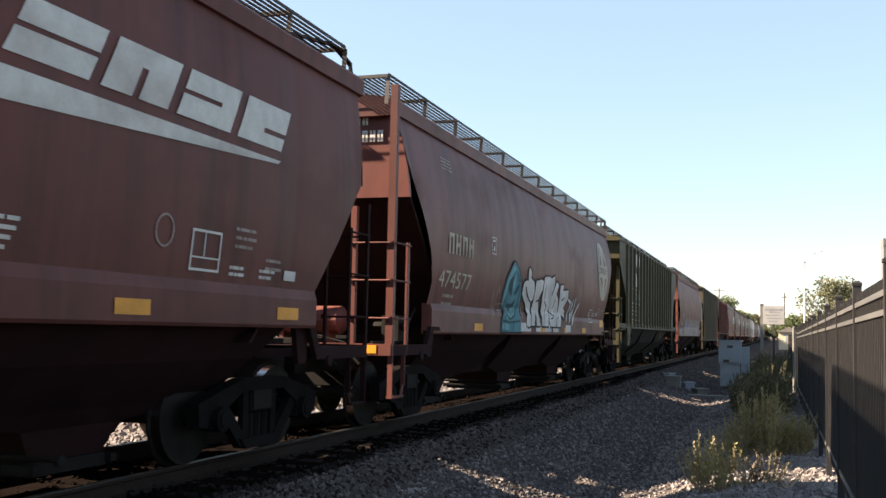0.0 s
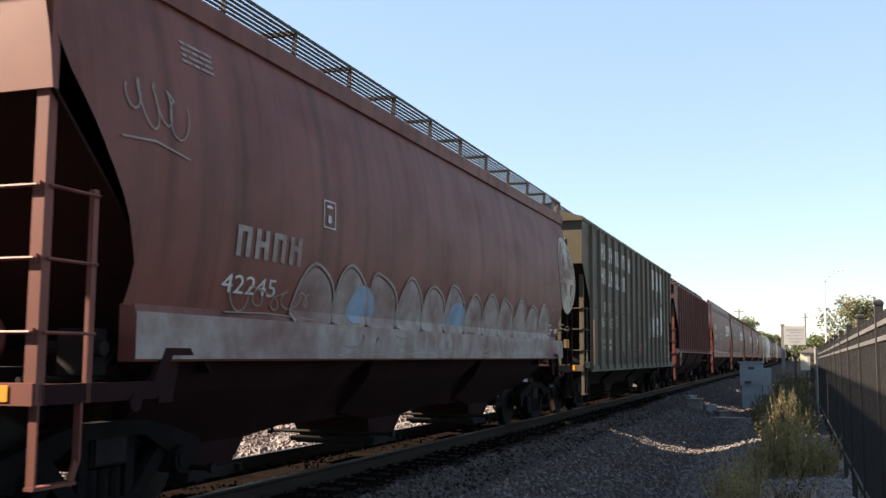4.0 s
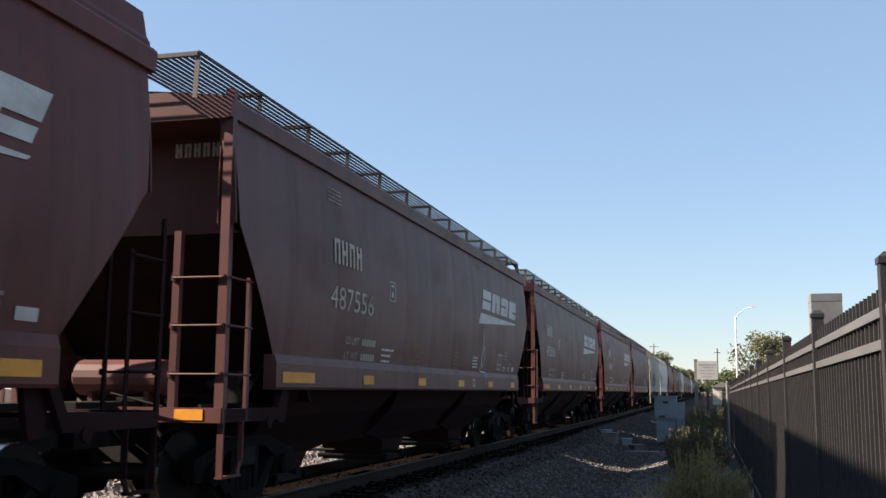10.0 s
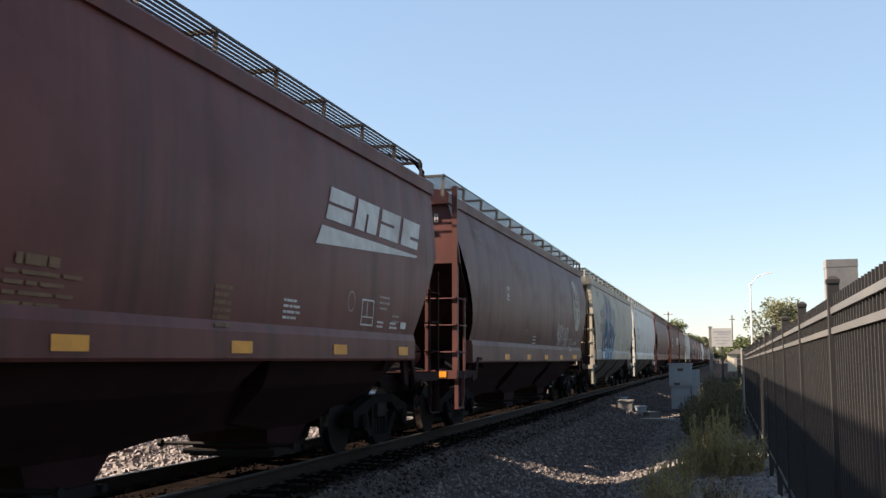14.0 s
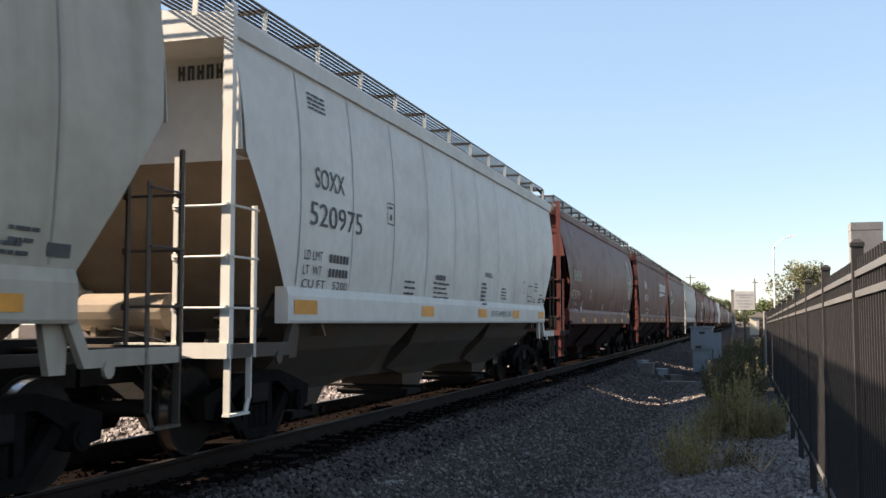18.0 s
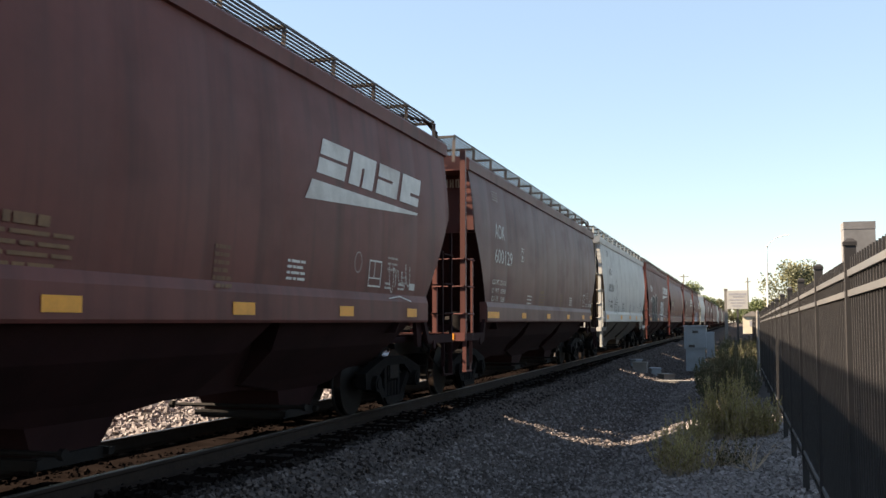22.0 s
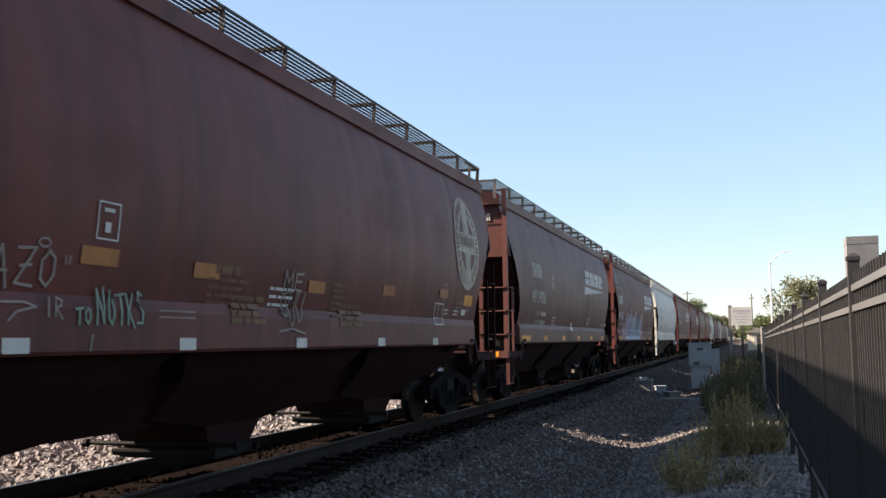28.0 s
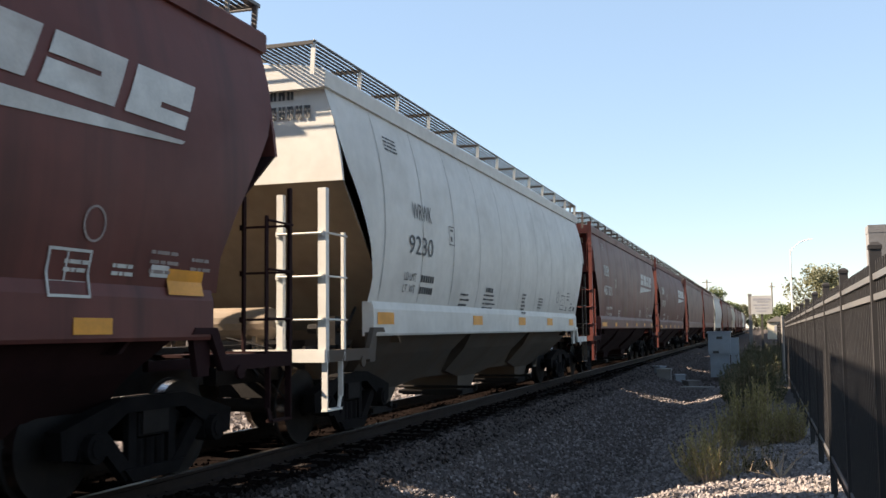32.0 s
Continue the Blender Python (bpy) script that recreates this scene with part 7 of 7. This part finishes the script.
end_post = new("fence_end_post", mesh_of("fence_end_post", Geo().tube((0, 0, -0.5), (0, 0, 1.62), 0.045, 12).tube((0, 0, 1.62), (0, 0, 1.66), 0.055, 12, 0.02), GALV, 40))
end_post.location = (0.52, 33.6, 0)
tagged(end_post, "pale galvanised round fence end post", "post")

pillar = thing("concrete_pillar", "square concrete pillar behind the fence", "pillar", at=(2.28, 21.5, 0))
part("shaft", mesh_of("shaft", Geo().box(-0.29, 0.29, -0.3, 0.3, -0.45, 3.12), PILLAR_GREY), pillar)
part("capstone", mesh_of("capstone", Geo().box(-0.295, 0.295, -0.305, 0.305, 3.12, 3.27), PILLAR_GREY), pillar)

# ---- trackside things ----
cab = thing("signal_cabinet", "blue-grey aluminium signal cabinet on a pedestal", "signal cabinet", at=(-1.72, 41.0, 0))
part("upper_box", mesh_of("upper_box", Geo().box(-0.42, 0.42, -0.35, 0.35, 0.25, 1.10), CABINET_GREY), cab)
part("lid", mesh_of("lid", Geo().prism([(-0.48, 1.10), (0.48, 1.10), (0.46, 1.15), (-0.46, 1.15)], "y", -0.42, 0.42), CABINET_GREY), cab)
part("lower_box", mesh_of("lower_box", Geo().box(-0.36, 0.36, -0.28, 0.28, -0.62, 0.25), CABINET_GREY), cab)
door = part("door", mesh_of("door", Geo().box(-0.37, 0.37, -0.366, -0.35, 0.30, 1.05), CABINET_GREY), cab)
part("vent", mesh_of("vent", Geo().box(-0.1, 0.12, -0.374, -0.366, 0.85, 0.95), SIGN_POST), door, "dark louvred vent")
part("latch", mesh_of("latch", Geo().box(-0.25, -0.02, -0.376, -0.366, 0.30, 0.40), SIGN_POST), door, "dark latch and padlock")
part("side_box", mesh_of("side_box", Geo().box(0.42, 0.72, -0.2, 0.2, -0.1, 0.9), CABINET_GREY), cab, "smaller side box")
for i, (x, y, s, h) in enumerate(((-3.6, 38.0, 0.5, 0.32), (-3.1, 38.6, 0.35, 0.25), (-2.6, 37.2, 0.42, 0.2), (-3.9, 39.5, 0.3, 0.3))):
    b = new("trackside_box", mesh_of("trackside_box", Geo().box(-s / 2, s / 2, -s / 2, s / 2, -0.1, h).box(-s / 2 - 0.03, s / 2 + 0.03, -s / 2 - 0.03, s / 2 + 0.03, h, h + 0.05), CABINET_GREY if i % 2 else CONCRETE))
    b.location, b.rotation_euler = (x, y, ground_z(x, y)), (0, 0, 0.3 * i)
    tagged(b, "low pale junction box beside the track", "junction box", "trackside junction boxes")
slab = new("concrete_slab", mesh_of("concrete_slab", Geo().box(-1.1, 1.1, -0.25, 0.25, -0.1, 0.08), CONCRETE))
slab.location = (-2.4, 36.2, ground_z(-2.4, 36.2))
tagged(slab, "low concrete slab in the ditch", "slab")

sign = thing("warning_sign", "white warning sign with small print on a dark post", "sign", at=(-0.12, 48.0, 0))
part("post", mesh_of("post", Geo().box(-0.05, 0.05, 0.03, 0.09, -0.6, 2.2), SIGN_POST), sign)
panel = part("panel", mesh_of("panel", Geo().box(-0.46, 0.46, 0.0, 0.03, 1.88, 2.72), SIGN_WHITE), sign)
g = Geo()
for i, (a, b) in enumerate(((-0.38, 0.38), (-0.2, 0.3), (-0.36, 0.3), (-0.3, 0.34), (-0.25, 0.2))):
    z = 2.60 - 0.14 * i
    g.box(a, b, -0.006, 0.0, z - (0.09 if i == 0 else 0.05), z)
part("print", mesh_of("print", g, SIGN_TEXT), panel, "rows of small dark print")
marker = new("marker_post", mesh_of("marker_post", Geo().box(-0.09, 0.09, -0.09, 0.09, -0.6, 3.1).box(-0.11, 0.11, -0.11, 0.11, 3.1, 3.18), CONCRETE))
marker.location = (-0.78, 60, 0)
tagged(marker, "pale concrete trackside marker post", "post")

lamp = thing("street_lamp", "tall galvanised street lamp with a curved arm", "street lamp", at=(2.75, 110, 0))
part("pole", mesh_of("pole", Geo().tube((0, 0, -0.5), (0, 0, 9.2), 0.10, 12, 0.07), POLE_GREY, 40), lamp)
g = Geo()
p = [(0, 0, 8.8), (0.25, 0, 9.4), (0.9, 0, 9.95), (1.7, 0, 10.2)]
for a, b in zip(p, p[1:]):
    g.tube(a, b, 0.045, 8)
part("arm", mesh_of("arm", g, POLE_GREY, 40), lamp)
part("lamp_head", mesh_of("lamp_head", Geo().prism([(1.6, 10.15), (2.25, 10.22), (2.3, 10.3), (1.7, 10.33)], "y", -0.12, 0.12), POLE_GREY), lamp)


def utility_pole(x, y, top, arms, label):
    u = thing("utility_pole", label, "utility pole", at=(x, y, 0))
    part("pole", mesh_of("pole", Geo().tube((0, 0, -0.5), (0, 0, top), 0.16, 10, 0.11), POLE_WOOD, 40), u)
    for z, w in arms:
        part("crossarm", mesh_of("crossarm", Geo().box(-w, w, -0.06, 0.06, z, z + 0.12), POLE_WOOD), u)
        g = Geo()
        for k in (-0.9, -0.5, 0.5, 0.9):
            g.tube((k * w, 0, z + 0.12), (k * w, 0, z + 0.3), 0.05, 6)
        part("insulator_row", mesh_of("insulator_row", g, POLE_GREY), u)
    return u


utility_pole(-10.4, 200, 10.5, ((9.9, 0.9),), "weathered wooden utility pole with a crossarm")
utility_pole(1.3, 180, 8.8, ((8.0, 0.5),), "dark utility pole with a short bracket")
shed = thing("shed", "small pale house far along the track", "shed", at=(1.6, 150, 0))
part("wall", mesh_of("wall", Geo().box(-1.3, 1.3, -2, 2, -0.5, 2.0), material("pale stucco", (0.55, 0.49, 0.38), 0.9, 0, 0.1, 2, 0.1)), shed)
part("roof", mesh_of("roof", Geo().prism([(-1.5, 2.0), (1.5, 2.0), (0, 2.8)], "y", -2.2, 2.2), CONCRETE), shed)
part("window", mesh_of("window", Geo().box(-0.4, 0.4, -2.03, -2.0, 0.6, 1.4), SIGN_TEXT), shed, "dark window")


# ---- plants ----
def leaf_quad(g, p, d, ln, w, up):
    s = d.cross(up)
    if s.length < 1e-3:
        s = Vector((1, 0, 0))
    s = s.normalized() * (w / 2)
    g.add([p, p + d * (ln * 0.5) + s, p + d * ln, p + d * (ln * 0.5) - s], [(0, 1, 2, 3)])


def brush(rnd, stems, leaves, base, height, spread, n, leaf=0.05, wide=0.014, rise=0.55):
    """Stems that fan out from one root, each set with narrow leaves that point along it."""
    for _ in range(n):
        a = rnd.uniform(0, 6.283)
        h = height * rnd.uniform(0.45, 1.0)
        lean = spread * rnd.uniform(0.15, 1.0)
        out = Vector((math.cos(a), math.sin(a), 0))
        foot = base + out * spread * 0.2 * rnd.random()
        tip = foot + out * lean + Vector((0, 0, h))
        mid = foot.lerp(tip, 0.5) + out * lean * 0.14
        stems.tube(foot, mid, 0.005, 3)
        stems.tube(mid, tip, 0.004, 3, 0.0015)
        k = int(h / 0.018)
        for i in range(k):
            u = 0.15 + 0.85 * i / k
            p = foot.lerp(mid, u * 2) if u < 0.5 else mid.lerp(tip, u * 2 - 1)
            d = (Vector((rnd.uniform(-1, 1), rnd.uniform(-1, 1), rnd.uniform(-0.2, 0.8))) + Vector((0, 0, rise)) + out * 0.3).normalized()
            leaf_quad(leaves, p, d, leaf * rnd.uniform(0.6, 1.3) * (1.15 - 0.5 * u), wide, Vector((rnd.uniform(-1, 1), rnd.uniform(-1, 1), 0.3)))


def bush(x, y, h, spread, n, mat, label, seed, leaf=0.05, roots=5, rise=0.55):
    rnd = random.Random(seed)
    b = thing("bush", label, "bush", "bushes by the fence", at=(x, y, ground_z(x, y)))
    s, l = Geo(), Geo()
    for _ in range(roots):
        brush(rnd, s, l, Vector((rnd.uniform(-0.8, 0.8) * spread, rnd.uniform(-0.8, 0.8) * spread, -0.02)), h * rnd.uniform(0.7, 1.0), spread * 0.8, n // roots, leaf, 0.016, rise)
    for nm, geo, m in (("brushwood", s, TWIG), ("foliage", l, mat)):
        me = bpy.data.meshes.new(nm)
        me.from_pydata(geo.v, [], geo.f)
        me.materials.append(m)
        part(nm, me, b)["kind"] = "stuff"


bush(-0.65, 12.60, 0.74, 0.34, 84, WEED_DRY, "spiky golden brush at the edge of the ditch", 1, 0.06, 8, 0.8)
bush(-0.14, 12.9, 0.42, 0.30, 36, WEED_OLIVE, "sparse dull brush on the gravel verge", 11, 0.055, 7, 0.5)
bush(-0.28, 15.7, 1.22, 0.30, 84, WEED_DRY, "tall spiky golden brush by the ditch", 2, 0.08, 7, 1.0)
bush(-0.62, 15.6, 0.78, 0.26, 60, WEED_DRY, "pointed golden brush at the edge of the ditch", 12, 0.07, 5, 1.0)
bush(0.08, 16.0, 0.62, 0.32, 84, WEED_DRY, "low yellow brush beside the fence", 3, 0.065, 7, 0.7)
bush(0.38, 16.3, 0.72, 0.26, 80, WEED_DRY, "rounded yellow brush beside the fence", 4, 0.065, 6, 0.8)
bush(-0.85, 14.2, 0.36, 0.34, 50, WEED_OLIVE, "low olive brush at the edge of the ditch", 5, 0.055, 6, 0.5)
bush(-0.34, 19.4, 0.85, 0.24, 60, WEED_OLIVE, "pointed olive brush by the fence", 6, 0.07, 5, 1.0)
bush(-0.55, 25.6, 0.95, 0.40, 80, WEED_GREEN, "dense green weeds beside the ditch", 7, 0.075, 8, 0.6)
bush(-0.35, 24.3, 1.35, 0.26, 80, WEED_OLIVE, "very tall pointed brush by the fence", 8, 0.08, 5, 1.1)
bush(-0.65, 28.6, 1.0, 0.42, 80, WEED_GREEN, "dense green weeds beside the ditch", 10, 0.08, 8, 0.6)

rnd = random.Random(17)
s, l = Geo(), Geo()
for _ in range(230):
    y = 23.5 + 27 * rnd.random() ** 1.1
    x = rnd.uniform(-1.0, 0.3) if y < 36 else rnd.uniform(-0.9, 0.55)
    brush(rnd, s, l, Vector((x, y, ground_z(x, y))), rnd.uniform(0.35, 0.75 + 0.012 * y), 0.26, 6, 0.09, 0.026, 0.5)
for nm, geo, m, lab in (("weed_stems", s, TWIG, "dry stems of the weeds along the fence"), ("weed_leaves", l, WEED_GREEN, "dense green weeds along the fence")):
    me = bpy.data.meshes.new(nm)
    me.from_pydata(geo.v, [], geo.f)
    me.materials.append(m)
    tagged(new(nm, me), lab, "weeds", kind="stuff")

for x, y, sd in ((-0.35, 12.9, 1), (0.1, 12.4, 2)):
    rnd = random.Random(40 + sd)
    g = Geo()
    for _ in range(9):
        a, r = rnd.uniform(0, 6.28), rnd.uniform(0.12, 0.5)
        tip = Vector((math.cos(a) * r, math.sin(a) * r, rnd.uniform(0.12, 0.42)))
        mid = tip * 0.5 + Vector((rnd.uniform(-0.06, 0.06), rnd.uniform(-0.06, 0.06), 0.0))
        g.tube((0, 0, 0), mid, 0.009, 5, 0.006)
        g.tube(mid, tip, 0.006, 5, 0.002)
        for _ in range(3):
            q = mid.lerp(tip, rnd.random())
            g.tube(q, q + Vector((rnd.uniform(-0.08, 0.08), rnd.uniform(-0.08, 0.08), rnd.uniform(0.02, 0.12))), 0.004, 4, 0.001)
    d = new("dead_weed", mesh_of("dead_weed", g, TWIG))
    d.location = (x, y, ground_z(x, y) - 0.01)
    tagged(d, "dead branching weed with bare pale twigs", "weed", "dead weeds by the fence")


def tree(x, y, top, width, mat, seed, label, leaf=0.32, n=2600, low=0.3):
    rnd = random.Random(seed)
    t = thing("tree", label, "tree", "trees in the distance", at=(x, y, -0.45))
    h = top + 0.45
    g = Geo().tube((0, 0, 0), (0.1, 0, h * 0.45), 0.028 * h, 9, 0.018 * h)
    clumps = []
    for i in range(16):
        a = rnd.uniform(0, 6.283)
        r = width / 2 * math.sqrt(rnd.random()) * 0.85
        z = h * rnd.uniform(low, 0.93)
        k = 1 - ((z / h - 0.6) / 0.5) ** 2
        c = Vector((math.cos(a) * r * max(0.35, k), math.sin(a) * r * max(0.35, k), z))
        clumps.append((c, width * rnd.uniform(0.14, 0.24)))
        g.tube((0.1, 0, h * 0.4), c, 0.010 * h, 5, 0.003 * h)
    part("trunk", mesh_of("trunk", g, BARK), t)
    l = Geo()
    for _ in range(n):
        c, r = rnd.choice(clumps)
        d = Vector((rnd.gauss(0, 1), rnd.gauss(0, 1), rnd.gauss(0, 0.8)))
        p = c + d.normalized() * r * rnd.random() ** 0.4
        leaf_quad(l, p, Vector((rnd.uniform(-1, 1), rnd.uniform(-1, 1), rnd.uniform(-1, 1))).normalized(), leaf * rnd.uniform(0.6, 1.4), leaf * 0.6, Vector((rnd.uniform(-1, 1), rnd.uniform(-1, 1), 0.4)))
    me = bpy.data.meshes.new("crown")
    me.from_pydata(l.v, [], l.f)
    me.materials.append(mat)
    part("crown", me, t)


tree(6.2, 130, 8.3, 8.5, TREE_LEAF, 1, "leafy green tree beyond the fence", 0.34, 6500)
tree(11.5, 140, 7.0, 8.0, TREE_LEAF, 2, "leafy green tree beyond the fence", 0.34, 5000)
tree(2.6, 170, 4.6, 5.0, TREE_DARK, 3, "low dark tree beyond the fence", 0.4)
tree(4.0, 190, 4.2, 6.0, TREE_DARK, 4, "low dark tree beyond the fence", 0.4)
tree(-13.5, 300, 12.5, 9.0, TREE_DARK, 5, "dark tree behind the train", 0.6)
tree(-10.5, 330, 9.5, 8.0, TREE_DARK, 6, "dark tree behind the train", 0.6)
tree(-16.5, 280, 12.0, 6.0, TREE_DARK, 10, "dark tree behind the train", 0.6)
tree(-8.0, 420, 10.0, 9.0, TREE_LEAF, 7, "green tree at the end of the track", 0.7)
tree(-3.0, 460, 8.0, 9.0, TREE_LEAF, 8, "green tree at the end of the track", 0.7)
tree(2.5, 380, 7.0, 10.0, TREE_DARK, 9, "dark tree at the end of the track", 0.7)


# ---- what moves ----
def motions():
    """The train rolls past at a steady pace, and its wheels turn with it."""
    for car, y in TRAIN:
        walk(car, [(t, pose(TRACK_X, start_of(y) - SPEED * t, 0)) for t in (0, 8, 16, 24, 32)])
    lead = WHEELSETS[0]
    turn = math.degrees(SPEED / 0.457)
    walk(lead, [(i / FPS, pose(0, 0, 0, turn * i / FPS)) for i in range(32 * FPS + 1)])
    for w in WHEELSETS[1:]:
        w.rotation_mode = "QUATERNION"
        w.animation_data_create()
        w.animation_data.action = lead.animation_data.action
        w.animation_data.action_slot = lead.animation_data.action_slot


motions()
